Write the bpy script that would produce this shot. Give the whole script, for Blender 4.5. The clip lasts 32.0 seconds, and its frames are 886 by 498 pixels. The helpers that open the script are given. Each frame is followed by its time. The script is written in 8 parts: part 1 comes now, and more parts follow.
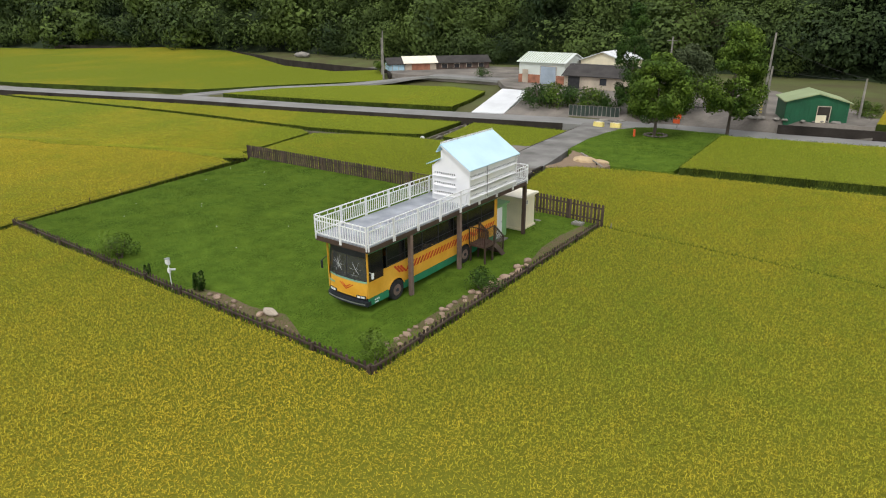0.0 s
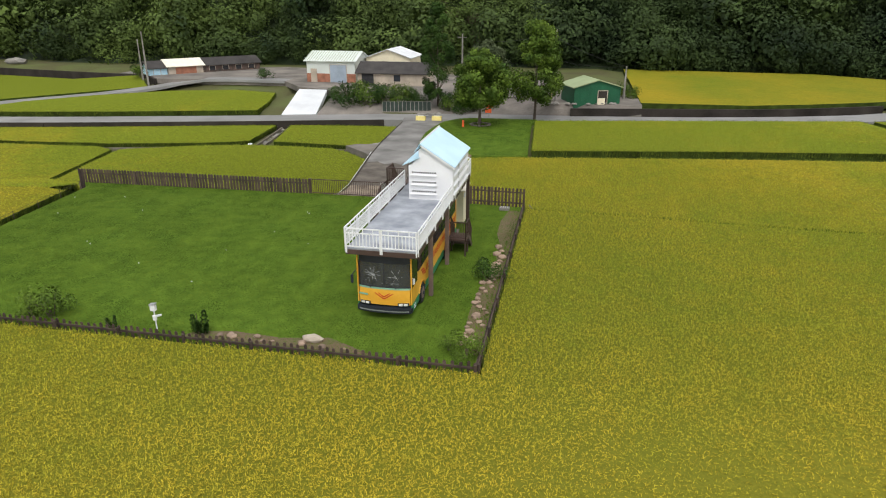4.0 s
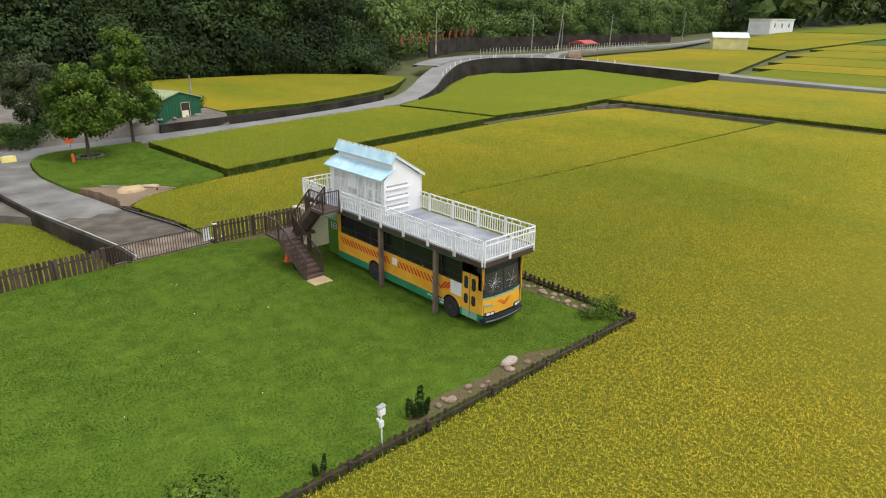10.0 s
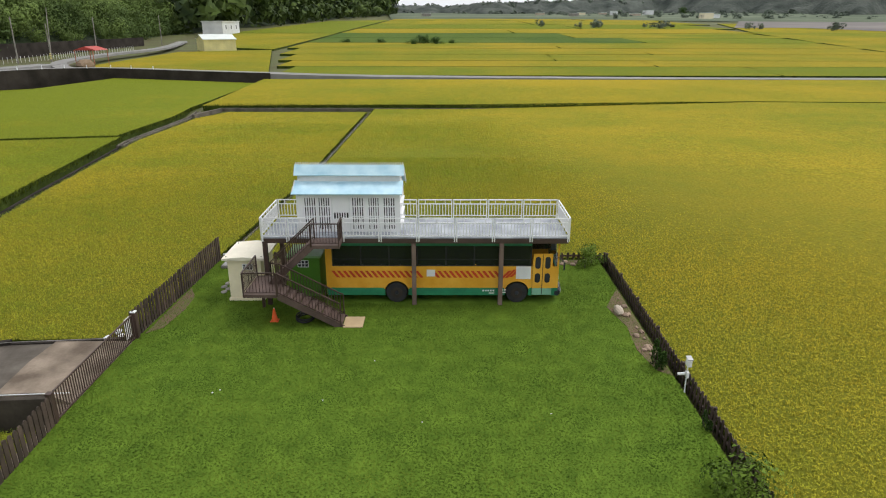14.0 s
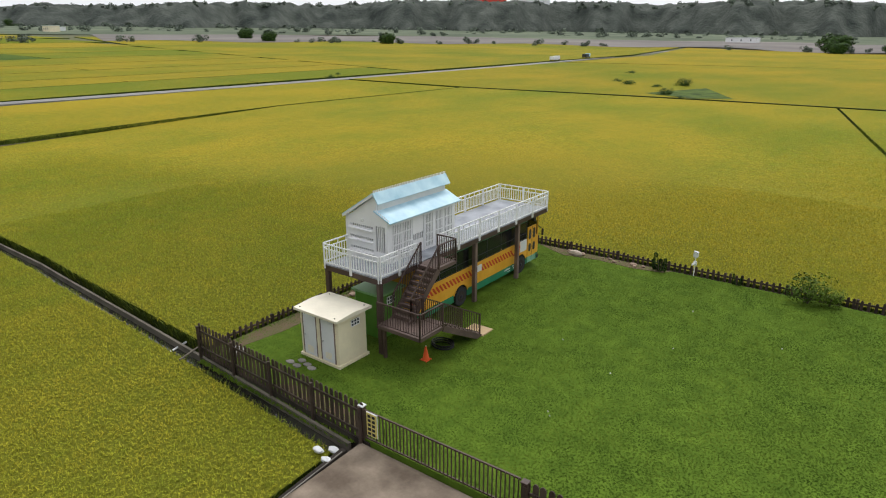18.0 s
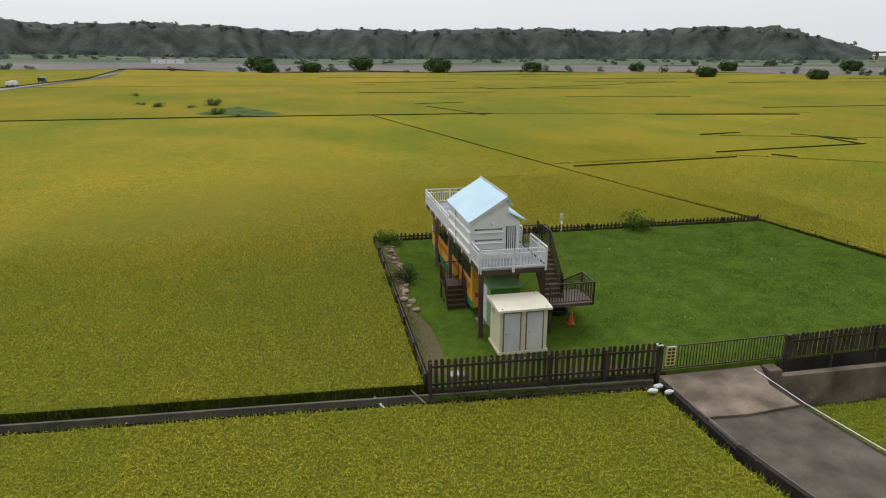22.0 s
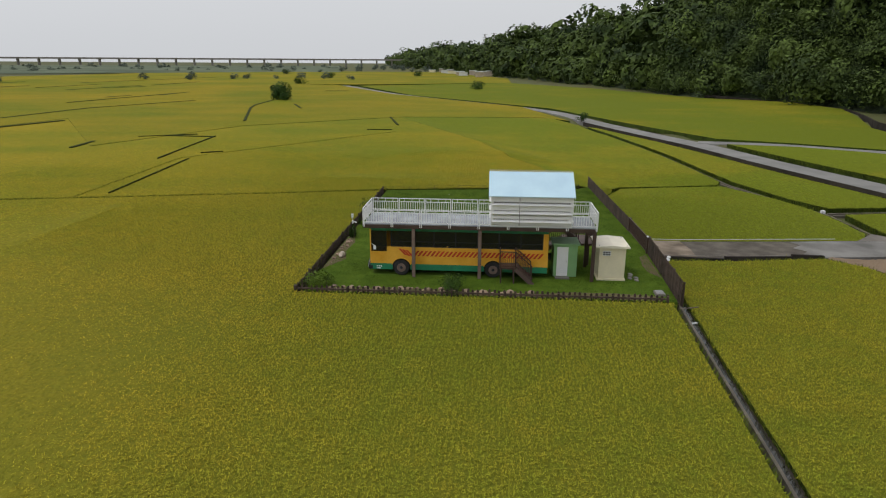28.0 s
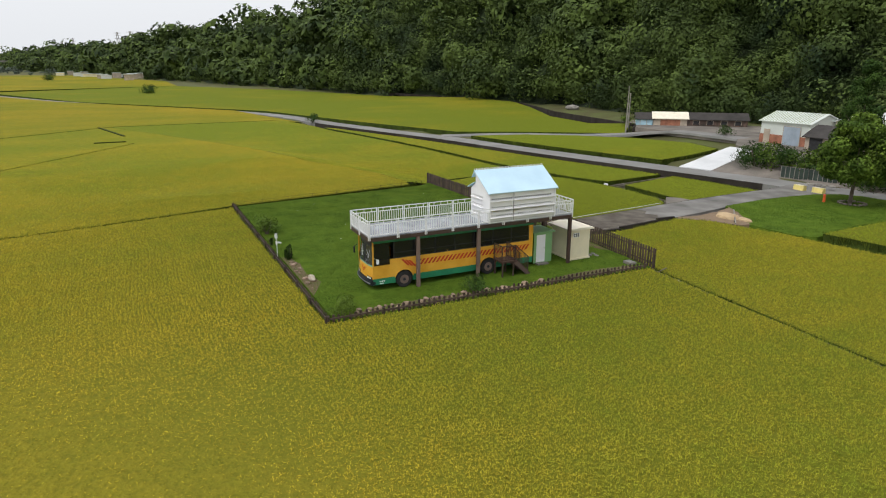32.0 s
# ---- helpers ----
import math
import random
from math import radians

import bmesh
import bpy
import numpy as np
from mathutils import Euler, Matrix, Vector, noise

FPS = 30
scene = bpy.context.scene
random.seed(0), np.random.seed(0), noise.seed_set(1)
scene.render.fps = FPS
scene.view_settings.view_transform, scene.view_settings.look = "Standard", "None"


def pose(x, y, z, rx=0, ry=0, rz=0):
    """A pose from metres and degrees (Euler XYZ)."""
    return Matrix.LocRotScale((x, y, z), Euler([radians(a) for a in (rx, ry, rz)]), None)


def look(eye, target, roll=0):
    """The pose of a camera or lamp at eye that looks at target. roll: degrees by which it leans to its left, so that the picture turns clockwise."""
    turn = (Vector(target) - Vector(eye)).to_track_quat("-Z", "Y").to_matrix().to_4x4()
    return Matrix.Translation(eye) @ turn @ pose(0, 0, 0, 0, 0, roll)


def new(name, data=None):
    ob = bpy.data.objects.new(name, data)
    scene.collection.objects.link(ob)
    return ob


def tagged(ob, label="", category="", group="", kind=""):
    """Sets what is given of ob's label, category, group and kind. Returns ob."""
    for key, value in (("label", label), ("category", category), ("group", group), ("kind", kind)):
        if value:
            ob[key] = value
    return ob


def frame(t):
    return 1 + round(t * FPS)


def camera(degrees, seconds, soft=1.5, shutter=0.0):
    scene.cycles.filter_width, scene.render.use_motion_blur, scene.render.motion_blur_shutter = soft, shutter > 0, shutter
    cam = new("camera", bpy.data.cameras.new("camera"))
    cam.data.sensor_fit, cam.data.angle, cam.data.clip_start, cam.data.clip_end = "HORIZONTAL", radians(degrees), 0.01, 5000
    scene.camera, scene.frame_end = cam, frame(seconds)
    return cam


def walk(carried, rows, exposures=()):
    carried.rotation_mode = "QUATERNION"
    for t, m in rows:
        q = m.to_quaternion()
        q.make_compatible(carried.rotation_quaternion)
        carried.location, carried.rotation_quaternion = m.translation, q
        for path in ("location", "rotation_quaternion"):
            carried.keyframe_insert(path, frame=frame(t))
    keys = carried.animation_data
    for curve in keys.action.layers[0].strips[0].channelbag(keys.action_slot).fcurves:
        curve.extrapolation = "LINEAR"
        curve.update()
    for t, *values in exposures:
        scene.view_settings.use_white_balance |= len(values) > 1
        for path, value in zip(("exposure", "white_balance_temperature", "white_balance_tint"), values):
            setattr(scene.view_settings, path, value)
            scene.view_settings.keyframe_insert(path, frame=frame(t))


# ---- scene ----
cam = camera(69.1, 32.0, soft=1.1)
PATH = [
    (0, (17.839, -18.896, 13.075), (16.734, -17.386, 12.366), -0.3),
    (0.5, (16.591, -19.724, 13.001), (15.56, -18.164, 12.293), -0.1),
    (1, (15.371, -20.543, 13.07), (14.418, -18.934, 12.36), -0.1),
    (1.5, (14.005, -21.36, 13.037), (13.14, -19.703, 12.326), 0.0),
    (2, (12.575, -22.106, 13.06), (11.8, -20.405, 12.349), -0.0),
    (2.5, (11.244, -22.899, 13.187), (10.557, -21.162, 12.472), 0.0),
    (3, (9.563, -23.502, 13.158), (8.977, -21.729, 12.443), 0.1),
    (3.5, (7.871, -24.18, 13.243), (7.391, -22.375, 12.527), 0.1),
    (5.5, (-0.29, -24.801, 12.984), (-0.283, -22.931, 12.275), 0.2),
    (6, (-2.455, -24.753, 12.895), (-2.312, -22.886, 12.192), 0.5),
    (6.5, (-4.73, -24.438, 12.864), (-4.448, -22.587, 12.162), 0.4),
    (7, (-7.039, -24.05, 12.863), (-6.617, -22.224, 12.165), 0.5),
    (7.5, (-9.378, -23.45, 12.808), (-8.812, -21.661, 12.115), 0.5),
    (8, (-11.788, -22.675, 12.83), (-11.076, -20.939, 12.139), 0.5),
    (8.5, (-14.187, -21.908, 13.039), (-13.329, -20.239, 12.346), 0.6),
    (9, (-16.524, -20.315, 12.871), (-15.523, -18.726, 12.184), 0.6),
    (9.5, (-18.797, -18.784, 12.915), (-17.658, -17.29, 12.228), 0.6),
    (10, (-20.964, -16.892, 12.85), (-19.692, -15.508, 12.166), 0.6),
    (10.5, (-23.016, -14.834, 12.793), (-21.617, -13.578, 12.111), 0.7),
    (11, (-24.852, -12.542, 12.716), (-23.339, -11.423, 12.038), 0.6),
    (11.5, (-26.733, -10.01, 12.759), (-25.113, -9.051, 12.083), 0.9),
    (12, (-28.081, -7.212, 12.687), (-26.372, -6.422, 12.014), 0.6),
    (12.5, (-29.318, -4.165, 12.59), (-27.532, -3.561, 11.922), 0.7),
    (13, (-30.162, -0.997, 12.622), (-28.323, -0.583, 11.954), 0.4),
    (13.5, (-30.811, 2.33, 12.629), (-28.937, 2.54, 11.962), 0.3),
    (14, (-30.975, 5.749, 12.643), (-29.09, 5.748, 11.976), 0.1),
    (14.5, (-30.775, 9.298, 12.594), (-28.901, 9.079, 11.93), 0.2),
    (16.5, (-26.233, 22.971, 12.561), (-24.656, 21.928, 11.909), -0.1),
    (17, (-24.293, 26.092, 12.605), (-22.849, 24.87, 11.957), -0.1),
    (17.5, (-22.119, 28.978, 12.622), (-20.821, 27.599, 11.981), -0.2),
    (18, (-19.66, 31.628, 12.668), (-18.518, 30.114, 12.033), -0.2),
    (18.5, (-16.953, 34.059, 12.733), (-15.981, 32.429, 12.104), -0.3),
    (19, (-13.947, 36.175, 12.742), (-13.157, 34.445, 12.122), -0.1),
    (19.5, (-10.682, 37.95, 12.753), (-10.085, 36.142, 12.141), -0.0),
    (20, (-7.295, 39.252, 12.741), (-6.894, 37.388, 12.136), -0.2),
    (20.5, (-3.77, 40.183, 12.75), (-3.563, 38.286, 12.151), -0.2),
    (21, (-0.225, 40.761, 12.801), (-0.21, 38.852, 12.206), -0.5),
    (21.5, (3.231, 40.805, 12.764), (3.051, 38.901, 12.176), -0.5),
    (22, (7.109, 40.791, 12.754), (6.73, 38.915, 12.174), -0.0),
    (22.5, (10.861, 40.06, 12.731), (10.283, 38.234, 12.156), 0.1),
    (23, (14.621, 39.022, 12.855), (13.859, 37.264, 12.28), -0.0),
    (23.5, (18.271, 37.301, 12.742), (17.319, 35.638, 12.171), 0.3),
    (24, (21.842, 35.265, 12.701), (20.71, 33.716, 12.135), 0.2),
    (24.5, (25.302, 32.684, 12.783), (23.999, 31.278, 12.216), 0.3),
    (26.5, (35.138, 19.069, 13.16), (33.36, 18.36, 12.583), 0.5),
    (27, (36.35, 15.02, 13.05), (34.502, 14.512, 12.477), 0.5),
    (27.5, (37.0, 10.98, 12.88), (35.108, 10.666, 12.312), 0.8),
    (28, (37.456, 7.573, 12.795), (35.541, 7.434, 12.236), 0.3),
    (28.5, (37.31, 4.131, 12.677), (35.389, 4.164, 12.122), 0.4),
    (29, (37.166, 1.005, 12.773), (35.255, 1.198, 12.218), 0.4),
    (29.5, (36.593, -1.819, 12.624), (34.7, -1.481, 12.073), 0.2),
    (30, (36.016, -4.324, 12.707), (34.151, -3.856, 12.156), 0.1),
    (30.5, (35.33, -6.599, 12.671), (33.498, -6.016, 12.121), 0.1),
    (31, (34.531, -8.479, 12.731), (32.734, -7.796, 12.181), -0.0),
    (31.5, (33.743, -10.133, 12.636), (31.982, -9.36, 12.086), 0.1),
    (32, (33.012, -11.524, 12.703), (31.285, -10.68, 12.15), 0.1),
]
EXPOSURES = [(0, 0.06), (4, 0.12), (7, 0.18), (10, 0.2), (13, 0.08), (16, 0.0), (19, -0.04), (21, -0.16), (23, -0.42), (28, -0.53), (31, -0.18), (32, -0.12)]
walk(cam, [(t, look(eye, target, roll)) for t, eye, target, roll in PATH], EXPOSURES)

# ---- sky and sun ----
world = bpy.data.worlds.new("overcast_sky")
scene.world = world
world.use_nodes = True
wn = world.node_tree
wn.nodes.clear()
w_out = wn.nodes.new("ShaderNodeOutputWorld")
w_bg = wn.nodes.new("ShaderNodeBackground")
w_sky = wn.nodes.new("ShaderNodeTexSky")
w_sky.sky_type = "NISHITA"
w_sky.sun_disc = False
w_sky.sun_elevation = radians(57)
w_sky.sun_rotation = radians(165)
w_sky.dust_density = 6.0
w_hsv = wn.nodes.new("ShaderNodeHueSaturation")
w_hsv.inputs["Saturation"].default_value = 0.16
w_mix = wn.nodes.new("ShaderNodeMix")
w_mix.data_type = "RGBA"
w_mix.inputs[0].default_value = 0.72
w_mix.inputs[7].default_value = (9.2, 9.45, 9.85, 1)
wn.links.new(w_sky.outputs[0], w_hsv.inputs["Color"])
wn.links.new(w_hsv.outputs[0], w_mix.inputs[6])
wn.links.new(w_mix.outputs[2], w_bg.inputs[0])
w_bg.inputs[1].default_value = 0.13
wn.links.new(w_bg.outputs[0], w_out.inputs[0])
sun_data = bpy.data.lights.new("sun", "SUN")
sun_data.energy, sun_data.angle, sun_data.color = 1.15, radians(20), (1.0, 0.965, 0.91)
sun = new("sun", sun_data)
sun.matrix_world = look((0, 0, 60), (-10, 38, 0))

# ---- materials ----


def mat(name, color, rough=0.6, metal=0.0, vary=0.15, scale=3.0, fine=40.0, bump=0.15, island=0.0, spec=0.4, dist=0.02, second=None, obj_rand=0.0):
    """A surface with two scales of noise in its colour, a fine relief, and a random shade for each piece."""
    m = bpy.data.materials.new(name)
    m.use_nodes = True
    nt = m.node_tree
    b = nt.nodes["Principled BSDF"]
    b.inputs["Roughness"].default_value, b.inputs["Metallic"].default_value = rough, metal
    b.inputs["Specular IOR Level"].default_value = spec
    geo = nt.nodes.new("ShaderNodeNewGeometry")
    n1 = nt.nodes.new("ShaderNodeTexNoise")
    n2 = nt.nodes.new("ShaderNodeTexNoise")
    n1.inputs["Scale"].default_value, n2.inputs["Scale"].default_value = scale, fine
    n1.inputs["Detail"].default_value, n2.inputs["Detail"].default_value = 5, 3
    for n in (n1, n2):
        nt.links.new(geo.outputs["Position"], n.inputs["Vector"])
    mix = nt.nodes.new("ShaderNodeMix")
    mix.data_type = "RGBA"
    mix.inputs[6].default_value = (*[c * (1 - vary) for c in color], 1)
    mix.inputs[7].default_value = (*(second or [min(1, c * (1 + vary)) for c in color]), 1)
    ramp = nt.nodes.new("ShaderNodeMapRange")
    ramp.inputs[1].default_value, ramp.inputs[2].default_value = 0.32, 0.68
    nt.links.new(n1.outputs[0], ramp.inputs[0])
    nt.links.new(ramp.outputs[0], mix.inputs[0])
    val = nt.nodes.new("ShaderNodeMath")
    val.operation = "MULTIPLY_ADD"
    val.inputs[1].default_value, val.inputs[2].default_value = vary * 1.2, 1 - vary * 0.6
    nt.links.new(n2.outputs[0], val.inputs[0])
    top = val.outputs[0]
    if island or obj_rand:
        src = geo.outputs["Random Per Island"] if island else nt.nodes.new("ShaderNodeObjectInfo").outputs["Random"]
        r = nt.nodes.new("ShaderNodeMath")
        r.operation = "MULTIPLY_ADD"
        amt = island or obj_rand
        r.inputs[1].default_value, r.inputs[2].default_value = 2 * amt, 1 - amt
        nt.links.new(src, r.inputs[0])
        t = nt.nodes.new("ShaderNodeMath")
        t.operation = "MULTIPLY"
        nt.links.new(top, t.inputs[0])
        nt.links.new(r.outputs[0], t.inputs[1])
        top = t.outputs[0]
    sc = nt.nodes.new("ShaderNodeVectorMath")
    sc.operation = "SCALE"
    nt.links.new(mix.outputs[2], sc.inputs[0])
    nt.links.new(top, sc.inputs["Scale"])
    nt.links.new(sc.outputs[0], b.inputs["Base Color"])
    if bump:
        bp = nt.nodes.new("ShaderNodeBump")
        bp.inputs["Strength"].default_value, bp.inputs["Distance"].default_value = bump, dist
        nt.links.new(n2.outputs[0], bp.inputs["Height"])
        nt.links.new(bp.outputs[0], b.inputs["Normal"])
    return m


def field_mat(name, green, gold, bias, island=0.0, bump=0.8, vary=0.34):
    """Standing rice: gold and green in broad patches, in drifts and in single tufts."""
    m = mat(name, green, 0.85, 0, vary, 0.9, 5.0, bump, island, 0.03, 0.14)
    nt = m.node_tree
    geo = next(n for n in nt.nodes if n.type == "NEW_GEOMETRY")
    mix = next(n for n in nt.nodes if n.type == "MIX")
    mix.inputs[6].default_value, mix.inputs[7].default_value = (*green, 1), (*gold, 1)
    ramp = next(n for n in nt.nodes if n.type == "MAP_RANGE")
    total = None
    for scale, weight, stretch in ((0.014, 1.25, (1, 1.4, 1)), (0.06, 0.7, (1.5, 0.7, 1)), (0.7, 0.45, (1, 1, 1)), (4.0, 0.45, (1, 1, 1))):
        mp = nt.nodes.new("ShaderNodeMapping")
        mp.inputs["Scale"].default_value = stretch
        n = nt.nodes.new("ShaderNodeTexNoise")
        n.inputs["Scale"].default_value, n.inputs["Detail"].default_value = scale, 3
        nt.links.new(geo.outputs["Position"], mp.inputs[0])
        nt.links.new(mp.outputs[0], n.inputs["Vector"])
        k = nt.nodes.new("ShaderNodeMath")
        k.operation = "MULTIPLY_ADD"
        k.inputs[1].default_value, k.inputs[2].default_value = weight, -0.5 * weight
        nt.links.new(n.outputs[0], k.inputs[0])
        if total is None:
            total = k.outputs[0]
        else:
            a = nt.nodes.new("ShaderNodeMath")
            nt.links.new(total, a.inputs[0])
            nt.links.new(k.outputs[0], a.inputs[1])
            total = a.outputs[0]
    nt.links.new(total, ramp.inputs[0])
    ramp.inputs[1].default_value, ramp.inputs[2].default_value = -0.3 - bias, 0.3 - bias
    return m


def soften(m, keep):
    """Blades too fine to shade singly: their light follows the lie of the whole sward."""
    nt = m.node_tree
    geo = next(n for n in nt.nodes if n.type == "NEW_GEOMETRY")
    k = nt.nodes.new("ShaderNodeVectorMath")
    k.operation = "MULTIPLY_ADD"
    nt.links.new(geo.outputs["Normal"], k.inputs[0])
    k.inputs[1].default_value, k.inputs[2].default_value = (keep, keep, keep), (0, 0, 1)
    n = nt.nodes.new("ShaderNodeVectorMath")
    n.operation = "NORMALIZE"
    nt.links.new(k.outputs[0], n.inputs[0])
    nt.links.new(n.outputs[0], nt.nodes["Principled BSDF"].inputs["Normal"])
    return m


GREEN, GOLD = (0.178, 0.214, 0.019), (0.380, 0.289, 0.025)
M_RICE_FAR = [field_mat("far_rice_canopy", [c * 0.80 for c in GREEN], [c * 0.78 for c in GOLD], b, vary=0.8) for b in (-0.31, 0.0, 0.17)]
M_RICE = [field_mat("rice_canopy", [c * 0.86 for c in GREEN], [c * 0.85 for c in GOLD], b, vary=1.3) for b in (-0.31, 0.0, 0.17)]
M_RICE_FAR.append(field_mat("green_crop", (0.055, 0.10, 0.020), (0.10, 0.14, 0.026), 0.0))
M_BLADE = [soften(field_mat("rice_leaf", [c * 1.24 for c in GREEN], [c * 1.24 for c in GOLD], b - 0.04, 0.3, 0), 0.7) for b in (-0.31, 0.0, 0.17)]
def shaded_bed_mat(canopy, dark, near, far):
    """The floor of a field: shade between the planted tufts put into a darker colour round the lookout, the closed
    canopy farther out.
    """
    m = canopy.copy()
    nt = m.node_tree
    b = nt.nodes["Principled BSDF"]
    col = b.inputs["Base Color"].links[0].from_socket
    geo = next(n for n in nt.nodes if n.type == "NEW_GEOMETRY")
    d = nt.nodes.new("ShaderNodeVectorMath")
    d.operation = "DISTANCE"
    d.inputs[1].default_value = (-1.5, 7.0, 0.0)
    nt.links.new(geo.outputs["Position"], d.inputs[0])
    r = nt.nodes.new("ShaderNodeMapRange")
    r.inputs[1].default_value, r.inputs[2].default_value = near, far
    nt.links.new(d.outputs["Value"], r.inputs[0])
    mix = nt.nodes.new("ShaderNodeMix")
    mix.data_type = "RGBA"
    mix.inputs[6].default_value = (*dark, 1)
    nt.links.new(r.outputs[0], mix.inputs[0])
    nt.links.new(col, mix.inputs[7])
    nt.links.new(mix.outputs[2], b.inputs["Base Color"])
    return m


# Gap shade painted into the floor, fading out from 12 to 48 m.
M_BED = [shaded_bed_mat(m, (0.128, 0.134, 0.016), 12, 48) for m in M_RICE]
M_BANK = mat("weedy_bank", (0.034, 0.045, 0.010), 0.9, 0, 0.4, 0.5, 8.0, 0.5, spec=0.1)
# Stalk walls: the shade at field edges is put into this dark green.
M_RICESIDE = mat("shaded_rice_stalk", (0.045, 0.066, 0.011), 0.9, 0, 0.4, 0.8, 14, 0.6, dist=0.1, spec=0.1)
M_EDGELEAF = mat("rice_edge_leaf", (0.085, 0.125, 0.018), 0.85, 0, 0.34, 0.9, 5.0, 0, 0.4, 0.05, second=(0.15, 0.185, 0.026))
M_SOIL = mat("field_soil", (0.10, 0.085, 0.03), 0.9, 0, 0.3, 0.12, 2.0, 0.4, second=(0.09, 0.11, 0.025))
M_LAWN = mat("lawn_ground", (0.090, 0.160, 0.018), 0.9, 0, 0.22, 1.4, 8.0, 0.25, spec=0.05, dist=0.02, second=(0.113, 0.186, 0.021))
M_GRASS = soften(mat("grass_blade", (0.067, 0.122, 0.014), 0.85, 0, 0.3, 0.55, 4.0, 0, 0.2, 0.04, second=(0.108, 0.160, 0.018)), 0.35)
M_ROAD = mat("road_surface", (0.22, 0.215, 0.205), 0.8, 0, 0.16, 0.25, 12.0, 0.2)
M_DRIVE = mat("old_concrete", (0.100, 0.085, 0.069), 0.85, 0, 0.25, 0.9, 9.0, 0.25, spec=0.2, second=(0.150, 0.130, 0.108))
M_DRIVE_L = mat("dusty_concrete", (0.17, 0.162, 0.15), 0.85, 0, 0.25, 0.4, 9.0, 0.2, spec=0.2, second=(0.25, 0.24, 0.225))
M_CONC = mat("concrete", (0.25, 0.232, 0.205), 0.85, 0, 0.32, 0.7, 12.0, 0.3)
M_DARKCONC = mat("stained_concrete", (0.040, 0.034, 0.029), 0.9, 0, 0.4, 0.35, 6.0, 0.4, spec=0.1)
M_SIDEWALL = mat("damp_brown_concrete", (0.045, 0.038, 0.031), 0.9, 0, 0.4, 0.5, 6.0, 0.4, spec=0.1, second=(0.075, 0.064, 0.052))
M_SLAB = mat("stained_brown_concrete", (0.165, 0.125, 0.092), 0.8, 0, 0.3, 0.8, 9.0, 0.3, spec=0.2, second=(0.28, 0.225, 0.172))
M_WHITE = mat("white_paint", (0.80, 0.80, 0.81), 0.5, 0, 0.05, 1.2, 14.0, 0.05)
M_WHITE_OLD = mat("weathered_white_paint", (0.72, 0.73, 0.74), 0.55, 0, 0.10, 0.9, 12.0, 0.1)
M_BLUE = mat("pale_blue_roof_paint", (0.50, 0.70, 0.84), 0.5, 0, 0.04, 0.8, 9.0, 0.05, second=(0.55, 0.75, 0.87))
M_BLUE_OLD = mat("worn_blue_roof_paint", (0.38, 0.62, 0.76), 0.5, 0, 0.08, 1.6, 22.0, 0.1, second=(0.55, 0.75, 0.85))
# The lighter second grey paints the wet sheen into the deck colour.
M_DECK = mat("sheen_painted_deck_coating", (0.22, 0.24, 0.28), 0.35, 0, 0.16, 1.1, 16.0, 0.05, second=(0.40, 0.42, 0.46))
M_BROWN = mat("brown_painted_steel", (0.070, 0.043, 0.036), 0.5, 0, 0.2, 1.5, 18.0, 0.1)
M_BROWN_L = mat("faded_brown_wood", (0.18, 0.125, 0.105), 0.65, 0, 0.25, 1.5, 20.0, 0.15)
M_TREAD = mat("dark_brown_boards", (0.105, 0.070, 0.060), 0.6, 0, 0.25, 1.5, 20.0, 0.15)
M_PICKET = mat("dark_brown_picket", (0.066, 0.045, 0.035), 0.75, 0, 0.3, 1.8, 25.0, 0.2, obj_rand=0.35)
M_ORANGE = mat("orange_bus_paint", (0.74, 0.36, 0.028), 0.38, 0, 0.12, 0.9, 9.0, 0.04, second=(0.80, 0.44, 0.06))
M_BGREEN = mat("green_bus_paint", (0.025, 0.20, 0.10), 0.4, 0, 0.2, 1.1, 10.0, 0.04)
M_BGREENL = mat("pale_green_bus_paint", (0.20, 0.40, 0.29), 0.4, 0, 0.15, 1.1, 10.0, 0.04)
M_RED = mat("red_stripe_paint", (0.50, 0.045, 0.018), 0.45, 0, 0.2, 2.0, 10.0, 0.0)
M_BLACK = mat("black_rubber", (0.022, 0.022, 0.023), 0.75, 0, 0.3, 3.0, 20.0, 0.1)
M_NAVY = mat("dark_bumper", (0.02, 0.024, 0.032), 0.5, 0, 0.3, 2.0, 12.0, 0.05)
M_INSIDE = mat("dark_interior", (0.03, 0.03, 0.032), 0.8, 0, 0.3, 2.0, 12.0, 0.0)
M_CHROME = mat("dull_metal", (0.45, 0.45, 0.46), 0.4, 0.7, 0.15, 3.0, 15.0, 0.0)
M_LAMP = mat("lamp_glass", (0.75, 0.75, 0.72), 0.15, 0, 0.1, 4.0, 20.0, 0.0, spec=0.6)
M_CREAM = mat("cream_shed_paint", (0.80, 0.72, 0.52), 0.55, 0, 0.08, 0.9, 9.0, 0.05)
M_CREAMROOF = mat("cream_roof", (0.80, 0.74, 0.60), 0.6, 0, 0.08, 1.1, 9.0, 0.05)
M_GSHED = mat("bright_green_panel", (0.075, 0.21, 0.022), 0.5, 0, 0.12, 0.9, 9.0, 0.05)
M_GSHED_L = mat("light_green_panel", (0.22, 0.40, 0.18), 0.5, 0, 0.1, 0.9, 9.0, 0.05)
M_DKGREEN = mat("dark_green_sheet", (0.012, 0.10, 0.045), 0.55, 0, 0.2, 0.5, 5.0, 0.1)
M_PALEROOF = mat("pale_green_roof", (0.30, 0.36, 0.19), 0.55, 0, 0.1, 0.5, 5.0, 0.1)
